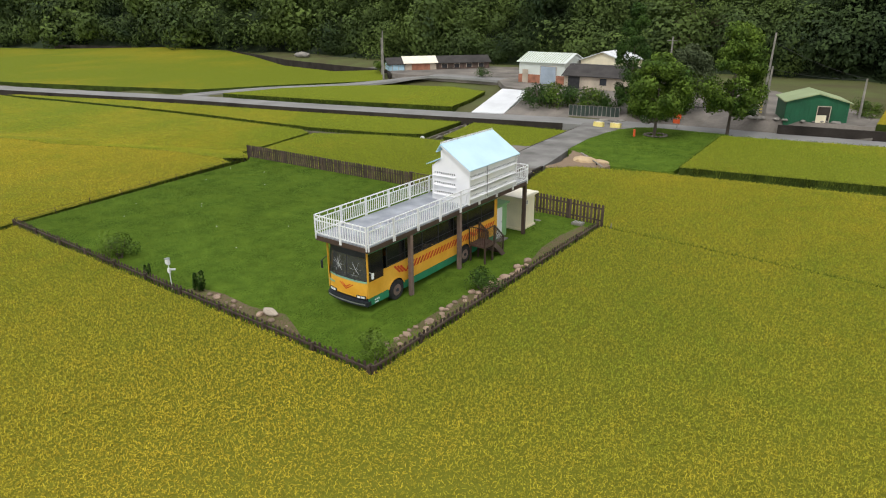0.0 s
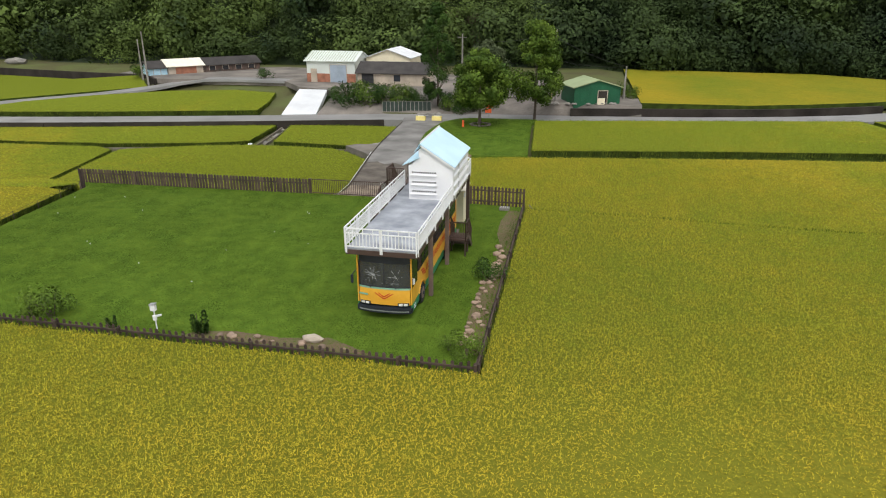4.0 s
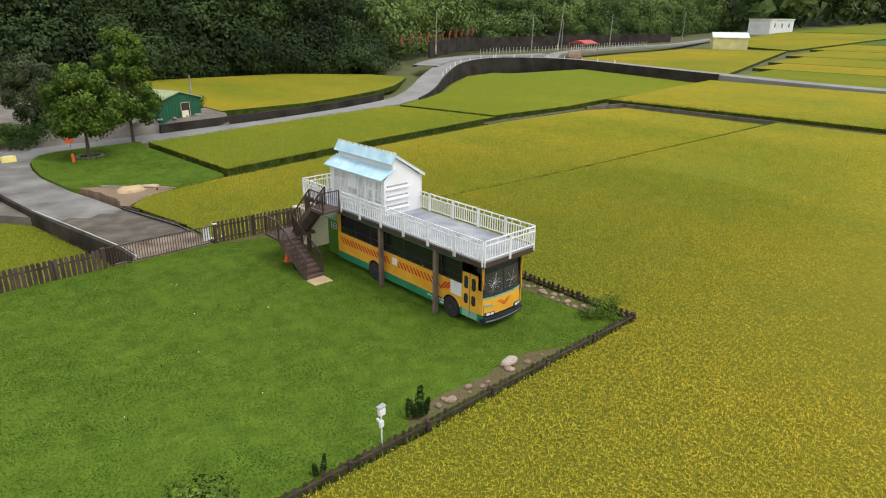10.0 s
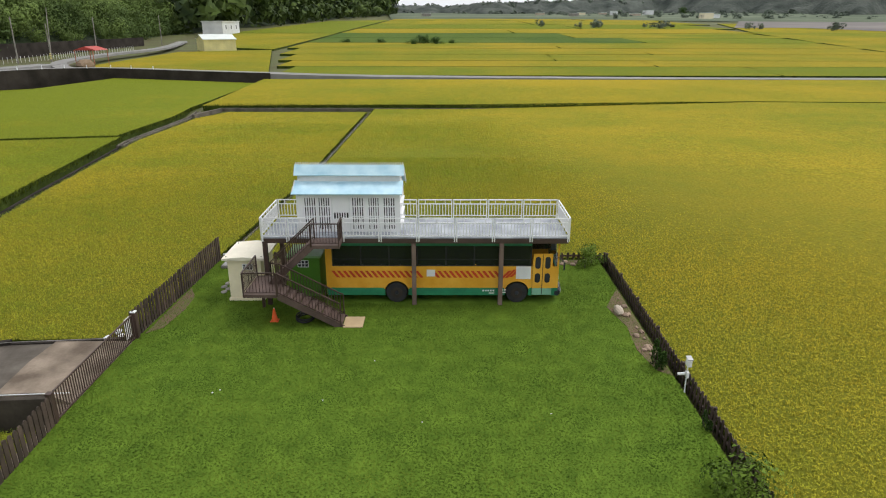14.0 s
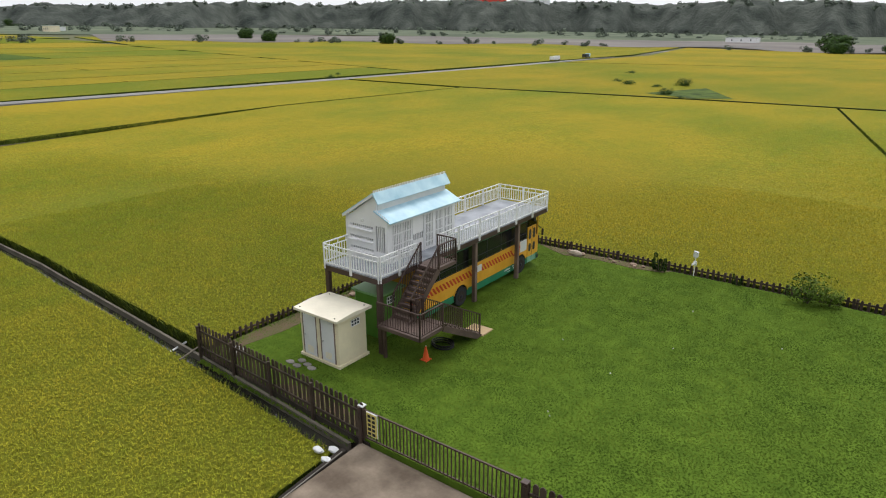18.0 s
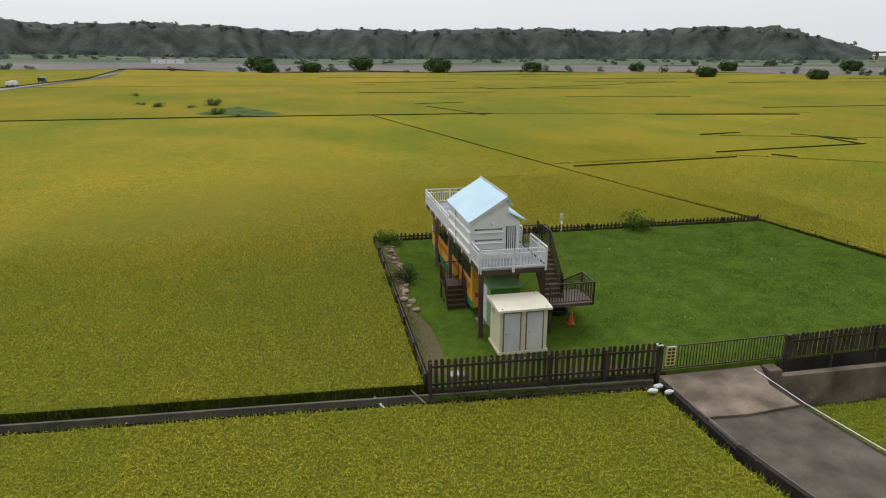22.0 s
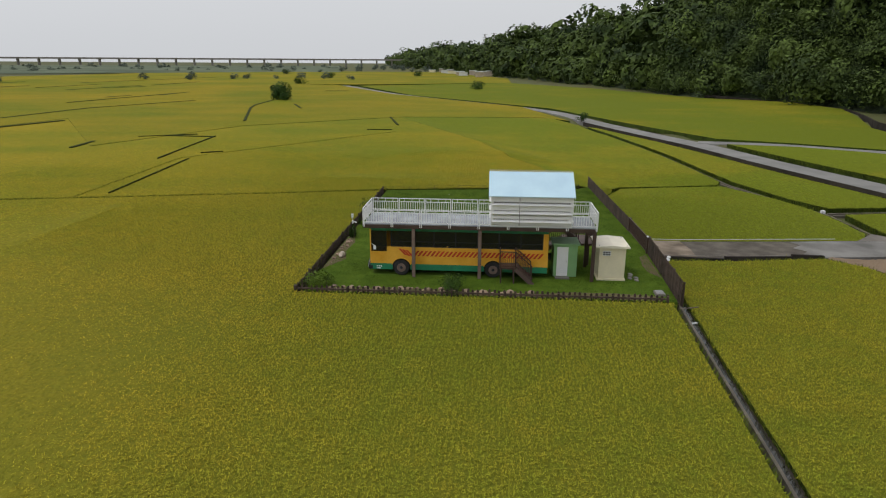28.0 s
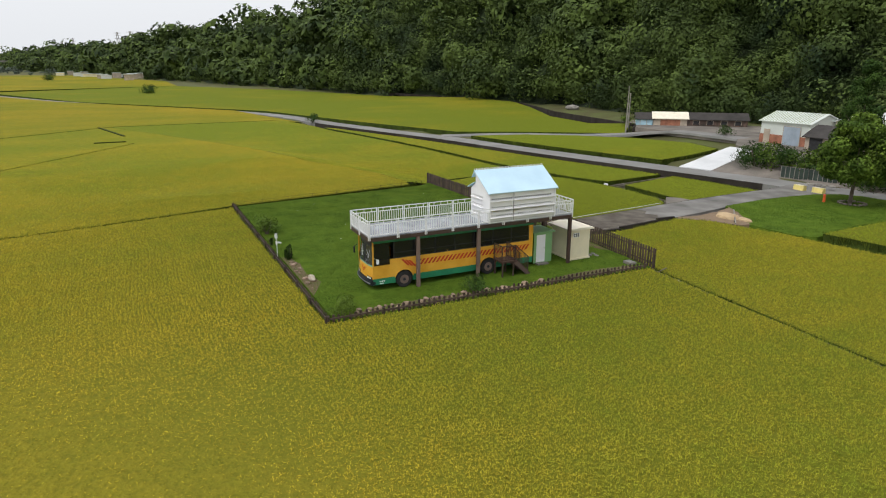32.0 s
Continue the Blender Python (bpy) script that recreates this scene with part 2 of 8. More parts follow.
M_STEELROOF = mat("light_steel_roof", (0.62, 0.66, 0.62), 0.5, 0, 0.08, 0.3, 4.0, 0.1)
M_BRICK = mat("red_brick", (0.33, 0.14, 0.085), 0.85, 0, 0.25, 1.5, 9.0, 0.3)
M_TILE = mat("dark_roof_tile", (0.045, 0.040, 0.037), 0.85, 0, 0.3, 0.6, 5.0, 0.4)
M_TAN = mat("tan_wall", (0.45, 0.38, 0.30), 0.8, 0, 0.2, 0.6, 5.0, 0.2)
M_YELLOW = mat("yellow_paint", (0.72, 0.60, 0.20), 0.6, 0, 0.15, 1.0, 8.0, 0.1)
M_PALEYEL = mat("pale_yellow_sheet", (0.66, 0.60, 0.28), 0.6, 0, 0.12, 0.4, 3.0, 0.1)
M_CONE = mat("orange_cone_plastic", (0.75, 0.12, 0.03), 0.45, 0, 0.1, 3.0, 15.0, 0.0)
M_STONE = mat("brown_stone", (0.30, 0.215, 0.155), 0.9, 0, 0.25, 2.0, 10.0, 0.5, obj_rand=0.2)
M_EARTH = mat("bare_earth", (0.23, 0.142, 0.095), 0.95, 0, 0.35, 1.6, 11.0, 0.6, second=(0.11, 0.105, 0.04))
M_SAND = mat("sand", (0.46, 0.34, 0.20), 0.95, 0, 0.15, 0.7, 9.0, 0.3)
M_BARK = mat("bark", (0.10, 0.078, 0.06), 0.9, 0, 0.3, 2.0, 14.0, 0.5)
M_LEAF = mat("tree_leaf", (0.050, 0.100, 0.016), 0.7, 0, 0.3, 0.5, 3.0, 0, 0.45, 0.12, second=(0.115, 0.175, 0.022))
M_LEAF_D = mat("dark_tree_leaf", (0.026, 0.060, 0.014), 0.7, 0, 0.3, 0.5, 3.0, 0, 0.4, 0.1, second=(0.052, 0.098, 0.018))
M_VINES = mat("hillside_vine_leaf", (0.072, 0.118, 0.034), 0.8, 0, 0.3, 0.05, 0.5, 0, 0.34, spec=0.15, second=(0.145, 0.205, 0.05))
M_GREYLEAF = mat("grey_tree_leaf", (0.060, 0.080, 0.036), 0.75, 0, 0.3, 0.5, 3.0, 0, 0.4, 0.1, second=(0.10, 0.125, 0.060))
M_WEEDS = mat("rough_weeds", (0.05, 0.085, 0.02), 0.9, 0, 0.4, 0.3, 2.5, 0.8, spec=0.1, dist=0.2, second=(0.10, 0.15, 0.03))
M_LIPPALE = mat("pale_canal_lip", (0.125, 0.11, 0.088), 0.85, 0, 0.3, 0.8, 9.0, 0.3, spec=0.2)
M_HOLLOW = mat("dark_brown_clay", (0.055, 0.040, 0.028), 0.9, 0, 0.4, 1.2, 8.0, 0.8, dist=0.06)
M_DRY = mat("dry_leaf", (0.085, 0.06, 0.045), 0.9, 0, 0.3, 0.4, 3.0, 0, 0.4, spec=0.1)
M_STATUE = mat("dull_red_paint", (0.24, 0.05, 0.035), 0.6, 0, 0.2, 1.0, 9.0, 0.0)
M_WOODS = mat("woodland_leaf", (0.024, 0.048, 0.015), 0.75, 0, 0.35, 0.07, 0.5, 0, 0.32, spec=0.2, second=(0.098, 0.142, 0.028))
# Darker copy of the woodland leaf, with shade put into its colour.
M_WOODS_D = mat("shade_painted_woodland_leaf", (0.016, 0.034, 0.011), 0.75, 0, 0.35, 0.08, 0.5, 0, 0.34, spec=0.2, second=(0.052, 0.082, 0.020))
M_SHUTTER = mat("blue_grey_shutter", (0.33, 0.39, 0.46), 0.5, 0, 0.1, 1.0, 9.0, 0.05)
M_YARD = mat("dusty_yard", (0.15, 0.135, 0.115), 0.9, 0, 0.3, 0.25, 4.0, 0.3, second=(0.24, 0.21, 0.18))
M_LIP = mat("weathered_canal_concrete", (0.15, 0.13, 0.10), 0.85, 0, 0.3, 0.8, 9.0, 0.3)
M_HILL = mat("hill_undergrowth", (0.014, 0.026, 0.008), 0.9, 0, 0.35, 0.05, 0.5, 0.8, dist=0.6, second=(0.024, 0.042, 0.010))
# Far scrub and far leaves: distance haze is put into greyer base colours.
M_FARHILL = mat("hazed_far_scrub", (0.036, 0.054, 0.042), 0.95, 0, 0.5, 0.03, 0.2, 0.5, dist=4.0, second=(0.084, 0.096, 0.080))
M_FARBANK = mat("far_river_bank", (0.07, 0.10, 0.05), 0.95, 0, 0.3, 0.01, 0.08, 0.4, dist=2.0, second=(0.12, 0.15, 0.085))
M_FARWOODS = mat("hazed_far_leaf", (0.09, 0.118, 0.088), 0.8, 0, 0.25, 0.012, 0.1, 0, 0.3, second=(0.13, 0.16, 0.118))
M_RIVER = mat("river_gravel", (0.155, 0.137, 0.125), 0.95, 0, 0.25, 0.012, 0.1, 0.2)
M_WATER = mat("ditch_water", (0.035, 0.034, 0.026), 0.12, 0, 0.3, 0.6, 6.0, 0.05, spec=0.6)
M_TARP = mat("grey_white_slab", (0.66, 0.67, 0.68), 0.6, 0, 0.1, 0.3, 3.0, 0.1)
M_SIGNRED = mat("red_paint", (0.60, 0.05, 0.03), 0.5, 0, 0.15, 1.0, 9.0, 0.0)
M_OLDWOOD = mat("weathered_dark_boards", (0.085, 0.072, 0.062), 0.9, 0, 0.4, 1.2, 9.0, 0.3, second=(0.17, 0.11, 0.085))
M_CLAY = mat("eroded_clay", (0.34, 0.24, 0.155), 0.95, 0, 0.3, 0.9, 8.0, 0.8, dist=0.06, second=(0.20, 0.14, 0.09))
M_PAVROOF = mat("faded_red_sheet", (0.42, 0.06, 0.045), 0.6, 0, 0.2, 1.0, 8.0, 0.05)
M_NET = mat("dark_fence_mesh", (0.035, 0.052, 0.042), 0.8, 0, 0.3, 0.7, 8.0, 0.2)


def glass(name, color, rough=0.06, trans=0.75):
    m = bpy.data.materials.new(name)
    m.use_nodes = True
    b = m.node_tree.nodes["Principled BSDF"]
    b.inputs["Base Color"].default_value = (*color, 1)
    b.inputs["Roughness"].default_value = rough
    b.inputs["Transmission Weight"].default_value = trans
    b.inputs["IOR"].default_value = 1.45
    return m


M_GLASS = glass("tinted_window_glass", (0.03, 0.032, 0.035), 0.1, 0.6)
M_WINDSCREEN = glass("windscreen_glass", (0.11, 0.12, 0.12), 0.08, 0.6)

# ---- mesh helpers ----
ORIGIN = {}


def thing(name, at, label, category, group="", kind=""):
    ob = new(name)
    ob.empty_display_size = 0.3
    ob.location = at
    ORIGIN[ob] = Vector(at)
    return tagged(ob, label, category, group, kind)


def part(name, bm, material, parent=None, label=""):
    """Links a bmesh, built in world places, as one mesh under a thing or a part."""
    o = ORIGIN[parent] if parent else Vector((0, 0, 0))
    bm.transform(Matrix.Translation(-o))
    bm.normal_update()
    me = bpy.data.meshes.new(name)
    bm.to_mesh(me)
    bm.free()
    me.materials.append(material)
    ob = new(name, me)
    if parent:
        ob.parent = parent
    ORIGIN[ob] = o
    return tagged(ob, label)


def piece(name, me, parent, m):
    """One more object on a shared mesh."""
    ob = new(name, me)
    ob.parent = parent
    ob.matrix_basis = Matrix.Translation(-ORIGIN[parent]) @ m
    ORIGIN[ob] = ORIGIN[parent]
    return ob


def mesh_of(name, bm, material):
    bm.normal_update()
    me = bpy.data.meshes.new(name)
    bm.to_mesh(me)
    bm.free()
    me.materials.append(material)
    return me


def raw_mesh(name, verts, faces, material, n=3):
    """A mesh from arrays of places and of corner numbers, n to a face."""
    me = bpy.data.meshes.new(name)
    verts, faces = np.asarray(verts, np.float32), np.asarray(faces, np.int32)
    me.vertices.add(len(verts))
    me.vertices.foreach_set("co", verts.ravel())
    me.loops.add(faces.size)
    me.loops.foreach_set("vertex_index", faces.ravel())
    me.polygons.add(len(faces))
    me.polygons.foreach_set("loop_start", np.arange(0, faces.size, n, dtype=np.int32))
    me.update(calc_edges=True)
    me.materials.append(material)
    return me


def B():
    return bmesh.new()


def box(bm, x0, x1, y0, y1, z0, z1, bevel=0.0):
    r = bmesh.ops.create_cube(bm, size=1)
    for v in r["verts"]:
        v.co = Vector(((x0 + x1) / 2 + v.co.x * (x1 - x0), (y0 + y1) / 2 + v.co.y * (y1 - y0), (z0 + z1) / 2 + v.co.z * (z1 - z0)))
    if bevel:
        edges = list({e for v in r["verts"] for e in v.link_edges})
        bmesh.ops.bevel(bm, geom=edges, offset=bevel, segments=2, affect="EDGES")
    return bm


def beam(bm, p, q, w, h):
    """A bar of width w and height h from p to q."""
    p, q = Vector(p), Vector(q)
    d = q - p
    turn = d.to_track_quat("Y", "Z").to_matrix().to_4x4()
    m = Matrix.Translation((p + q) / 2) @ turn
    r = bmesh.ops.create_cube(bm, size=1)
    for v in r["verts"]:
        v.co = m @ Vector((v.co.x * w, v.co.y * d.length, v.co.z * h))
    return bm


def rod(bm, p, q, r0, r1=None, seg=8):
    p, q = Vector(p), Vector(q)
    d = q - p
    m = Matrix.Translation((p + q) / 2) @ d.to_track_quat("Z", "Y").to_matrix().to_4x4()
    bmesh.ops.create_cone(bm, cap_ends=True, segments=seg, radius1=r0, radius2=r0 if r1 is None else r1, depth=d.length, matrix=m)
    return bm


def prism(bm, pts, axis, a, b):
    """A closed outline, given in the two other axes, drawn out from a to b along an axis."""
    def place(u, v, w):
        return {"x": (w, u, v), "y": (u, w, v), "z": (u, v, w)}[axis]
    lo = [bm.verts.new(place(u, v, a)) for u, v in pts]
    hi = [bm.verts.new(place(u, v, b)) for u, v in pts]
    faces = [bm.faces.new(lo), bm.faces.new(hi)]
    n = len(pts)
    for i in range(n):
        faces.append(bm.faces.new((lo[i], lo[(i + 1) % n], hi[(i + 1) % n], hi[i])))
    bmesh.ops.recalc_face_normals(bm, faces=faces)
    return bm


def holed(bm, axis, a, b, u0, u1, z0, z1, holes):
    """A wall between a and b along its normal axis, with right-angled holes (u0, u1, z0, z1) that go through it."""
    us = sorted({u0, u1, *[h[0] for h in holes], *[h[1] for h in holes]})
    zs = sorted({z0, z1, *[h[2] for h in holes], *[h[3] for h in holes]})
    for zl, zh in zip(zs, zs[1:]):
        run = None
        for ul, uh in [*zip(us, us[1:]), (None, None)]:
            solid = ul is not None and not any(h[0] <= (ul + uh) / 2 <= h[1] and h[2] <= (zl + zh) / 2 <= h[3] for h in holes)
            if solid:
                run = (run[0] if run else ul, uh)
            elif run:
                if axis == "x":
                    box(bm, a, b, run[0], run[1], zl, zh)
                else:
                    box(bm, run[0], run[1], a, b, zl, zh)
                run = None
    return bm


def inside(poly, x, y):
    """Which of the points lie in the polygon."""
    hit = np.zeros(len(x), bool)
    n = len(poly)
    for i in range(n):
        (xa, ya), (xb, yb) = poly[i], poly[(i + 1) % n]
        if ya != yb:
            hit ^= ((ya > y) != (yb > y)) & (x < (xb - xa) * (y - ya) / (yb - ya) + xa)
    return hit


def smooth(a, b, v):
    t = np.clip((v - a) / (b - a), 0, 1)
    return t * t * (3 - 2 * t)

# ---- the lie of the land ----
FOOT_X = (-3000, -1500, -810, -500, -319, -230, -133, -94, -56, -26, 23, 80, 120, 220, 300, 700, 1500, 3000)
FOOT_Y = (-470, -205, -40, 40, 82, 98, 113, 106, 110, 114, 116, 119, 141, 133, 150, 135, 70, 30)
BENCH_X = (-260, -160, -95, -66, -42, -36, -25, -10, 5, 14, 28, 36, 46, 52, 58, 66, 80, 90)
BENCH_Y = (92, 100, 92, 79.0, 79.2, 72, 66.0, 67.6, 61.4, 62.9, 65.3, 67.7, 71.9, 75, 80, 86.5, 97, 130)


# fields that lie below the road: a deep terrace west of the driveway, a shallow one beyond the road, and the strip north of the canal
GOLD_X, GOLD_Y = (-130, -118, -71.4, -57.6, -53.5, -45.2, -39.2, -33), (-18, -14, 5.7, 9.7, 10.2, 13.7, 15.4, 16.2)
TERRACE = [(-10.9, 19.5), (-12.35, 31.0), (-13.65, 41.0), (-14.6, 52.0), (-15.0, 55.3), (-21.4, 54.9), (-30.2, 53.6), (-40.0, 51.3), (-52, 48.5), (-67, 44.5), (-88, 39.6), (-104, 34.9), (-121, 30.5), (-124, 20), (-122, -16), (-71.4, 5.7), (-45.2, 13.7), (-33, 16.0), (-33, 19.4)]
BEYOND = [(-31.5, 56.5), (-46, 53.2), (-60, 49.8), (-78, 46.2), (-94, 41.5), (-122, 34), (-160, 23.5), (-232, -27.5), (-333, -69.5), (-410, 18), (-322, 64), (-232, 93), (-183, 105), (-150, 105.5), (-130, 99), (-109, 90.8), (-88, 86.8), (-70, 84), (-62, 77.2), (-42, 77.6), (-37.4, 69)]
CANAL_STRIP = [(-6.3, 18.9), (-6.3, 24.5), (-7.4, 31.2), (-5.5, 35.0), (2.3, 35.4), (19.6, 38.2), (43, 41.2), (61, 41.2), (68, 38.4), (68, 17.0), (21, 17.5), (9, 18.2), (3.4, 18.6)]


def land_drop(x, y):
    """How far the lower fields lie below the rest of the plain."""
    x, y = np.atleast_1d(np.asarray(x, float)), np.atleast_1d(np.asarray(y, float))
    slope = np.where(x < np.interp(y, (19.0, 20.4, 23.0, 29.5, 36.6), (-33.0, -34.0, -38.9, -40.5, -41.6)), np.clip((y - np.interp(x, GOLD_X, GOLD_Y)) / 8.0, 0, 1), 1.0)
    slope = slope * (1 - np.clip((-84 - x) / 32.0, 0, 1) * np.clip((30 - y) / 8.0, 0, 1))
    return 1.5 * slope * inside(TERRACE, x, y) + 0.5 * inside(BEYOND, x, y) + 0.33 * inside(CANAL_STRIP, x, y)


def rise(x):
    """The plain climbs upstream, to the east."""
    x = np.asarray(x, float)
    return np.where(x < 69, 0.0, np.where(x < 104, 0.6 + 0.04 * (x - 69), 2.0 + 0.02 * np.minimum(x - 104, 1100)))


def ground_z(x, y):
    x, y = np.asarray(x, float), np.asarray(y, float)
    z = -0.55 + rise(x) * (1 - 0.85 * smooth(41, 44.5, y) * (1 - smooth(84, 98, y)) * (x < 101))
    z = z + np.interp(x, (10, 17, 78, 88), (1.35, 0.6, 0.6, 1.35)) * smooth(0, 1.2, y - np.interp(x, BENCH_X, BENCH_Y)) * (x > -260) * (x < 90)
    d = np.maximum(y - np.interp(x, FOOT_X, FOOT_Y), 0)
    crest = 72 * (0.88 + 0.1 * np.sin(x * 0.017 + 1) + 0.07 * np.sin(x * 0.043) + 0.04 * np.sin(x * 0.11))
    crest = crest * np.interp(x, (-3000, -2200, -1400, -1000, -700, -600, -500, -400, -300, -200, 250, 700, 1500), (0.05, 0.4, 0.5, 0.48, 0.67, 0.76, 0.84, 0.92, 1.12, 1.4, 1.1, 0.8, 0.5))
    z = z - land_drop(x, y).reshape(np.shape(z))
    return z + crest * (1 - np.exp(-d / 55.0)) + smooth(0, 20, d) * 2.2 * np.sin(x * 0.13 + 0.7 * np.sin(y * 0.09)) * np.sin(y * 0.11)


def axis_steps(reach, fine, step):
    out, v, s = [0.0], 0.0, step
    while v < reach:
        if v > fine:
            s *= 1.16
        v += s
        out.append(v)
    return np.array(out)


gx = axis_steps(4200, 230, 5.0)
gx = np.r_[-gx[:0:-1], gx]
gy = axis_steps(4200, 240, 4.0)
gy = np.r_[-gy[:0:-1], gy]
mx, my = np.meshgrid(gx, gy)
near_drop = np.max([land_drop(mx.ravel() + ox, my.ravel() + oy) for ox in (-5.1, 0, 5.1) for oy in (-4.1, 0, 4.1)], axis=0)
gv = np.stack([mx.ravel(), my.ravel(), ground_z(mx.ravel(), my.ravel()) + land_drop(mx.ravel(), my.ravel()) - near_drop], 1)
by_road = (gv[:, 0] > -35) & (gv[:, 0] < 60) & (gv[:, 1] > 50) & (gv[:, 1] < 82)
under = np.min([ground_z(gv[by_road, 0] + ox, gv[by_road, 1] - 4.1) for ox in (-5.1, 0, 5.1)], axis=0) - 0.12
gv[by_road, 2] = np.minimum(gv[by_road, 2], under)
cols, rows_n = len(gx), len(gy)
idx = np.arange(cols * rows_n).reshape(rows_n, cols)
gf = np.stack([idx[:-1, :-1].ravel(), idx[:-1, 1:].ravel(), idx[1:, 1:].ravel(), idx[1:, :-1].ravel()], 1)
ground_me = raw_mesh("ground", gv, gf, M_SOIL, 4)
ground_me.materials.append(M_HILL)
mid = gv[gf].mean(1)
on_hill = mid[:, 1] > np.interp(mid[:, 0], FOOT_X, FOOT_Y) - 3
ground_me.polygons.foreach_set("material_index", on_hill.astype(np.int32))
tagged(new("ground", ground_me), "open plain of damp soil rising into a wooded hill", "ground", kind="structure")

# ---- rice fields ----
CANOPY = 0.62
rng = np.random.default_rng(7)
TUFT_X, TUFT_Y = -1.5, 7.0


def tufts(poly, hole, near, far, pitch, blades, tall, wide, leaf):
    """Leaves of rice in planted rows, in the part of a field between two distances from the lookout."""
    xs = [p[0] for p in poly]
    ys = [p[1] for p in poly]
    x0, x1 = max(min(xs), TUFT_X - far), min(max(xs), TUFT_X + far)
    y0, y1 = max(min(ys), TUFT_Y - far), min(max(ys), TUFT_Y + far)
    if x1 <= x0 or y1 <= y0:
        return None
    px, py = np.meshgrid(np.arange(x0, x1, pitch * 0.72), np.arange(y0, y1, pitch * 1.25))
    px, py = px.ravel(), py.ravel()
    px = px + rng.normal(0, pitch * 0.2, len(px))
    py = py + rng.normal(0, pitch * 0.13, len(py)) + 0.12 * np.sin(px * 0.31)
    r = np.hypot(px - TUFT_X, py - TUFT_Y) + 6 * np.sin(px * 0.13) * np.sin(py * 0.17) + rng.normal(0, 3.5, len(px))
    keep = inside(poly, px, py) & (r >= near) & (r < far)
    for h in hole:
        keep &= ~inside(h, px, py)
    px, py = px[keep], py[keep]
    n = len(px)
    if n == 0:
        return None
    bx, by = np.repeat(px, blades), np.repeat(py, blades)
    m = n * blades
    a = rng.uniform(0, 2 * np.pi, m)
    out = rng.uniform(0.35, 1.0, m) * wide
    h = np.repeat(rng.uniform(0.75, 1.2, n), blades) * rng.uniform(0.6, 1.15, m) * tall
    bx = bx + rng.normal(0, pitch * 0.22, m)
    by = by + rng.normal(0, pitch * 0.3, m)
    base = ground_z(bx, by) + CANOPY - 0.1
    bent = rng.uniform(0, 1, m) < 0.5
    lift = np.where(bent, h * rng.uniform(0.6, 0.95, m), 0.0)
    tip = np.where(bent, h * rng.uniform(0.35, 0.85, m), h)
    out = np.where(bent, out * 1.15, out * 0.8)
    w = rng.uniform(0.6, 1.15, m) * leaf
    cx, sx = np.cos(a), np.sin(a)
    p0 = np.stack([bx - sx * w, by + cx * w, base + lift], 1)
    p1 = np.stack([bx + sx * w, by - cx * w, base + lift], 1)
    p2 = np.stack([bx + cx * out, by + sx * out, base + tip], 1)
    v = np.stack([p0, p1, p2], 1).reshape(-1, 3)
    f = np.arange(len(v)).reshape(-1, 3)
    return v, f


def edge_leaves(poly):
    """Ragged leaves that hang out along the edges of a field."""
    px, py, ax = [], [], []
    n = len(poly)
    turn = sum(poly[i][0] * poly[(i + 1) % n][1] - poly[(i + 1) % n][0] * poly[i][1] for i in range(n))
    for i in range(n):
        (xa, ya), (xb, yb) = poly[i], poly[(i + 1) % n]
        k = int(math.hypot(xb - xa, yb - ya) / 0.035)
        t = rng.uniform(0, 1, k)
        px.append(xa + (xb - xa) * t)
        py.append(ya + (yb - ya) * t)
        ax.append(np.full(k, math.atan2(-(xb - xa), yb - ya) + (0 if turn > 0 else math.pi)))
    px, py, ax = np.concatenate(px), np.concatenate(py), np.concatenate(ax)
    keep = np.hypot(px - TUFT_X, py - TUFT_Y) < 85
    keep &= ~((px < -32) & (np.abs(py - np.interp(px, GOLD_X, GOLD_Y)) < 0.5))
    px, py, ax = px[keep], py[keep], ax[keep]
    m = len(px)
    if not m:
        return None
    a = ax + rng.normal(0, 0.7, m)
    z = ground_z(px, py) + CANOPY
    foot = z - rng.uniform(0.12, 0.62, m)
    out = rng.uniform(0.04, 0.3, m)
    w = rng.uniform(0.02, 0.045, m)
    c, q = np.cos(a), np.sin(a)
    p0 = np.stack([px - q * w, py + c * w, foot], 1)
    p1 = np.stack([px + q * w, py - c * w, foot], 1)
    p2 = np.stack([px + c * out, py + q * out, np.minimum(foot + rng.uniform(0.25, 0.6, m), z + 0.12)], 1)
    v = np.stack([p0, p1, p2], 1).reshape(-1, 3)
    return v, np.arange(len(v)).reshape(-1, 3)


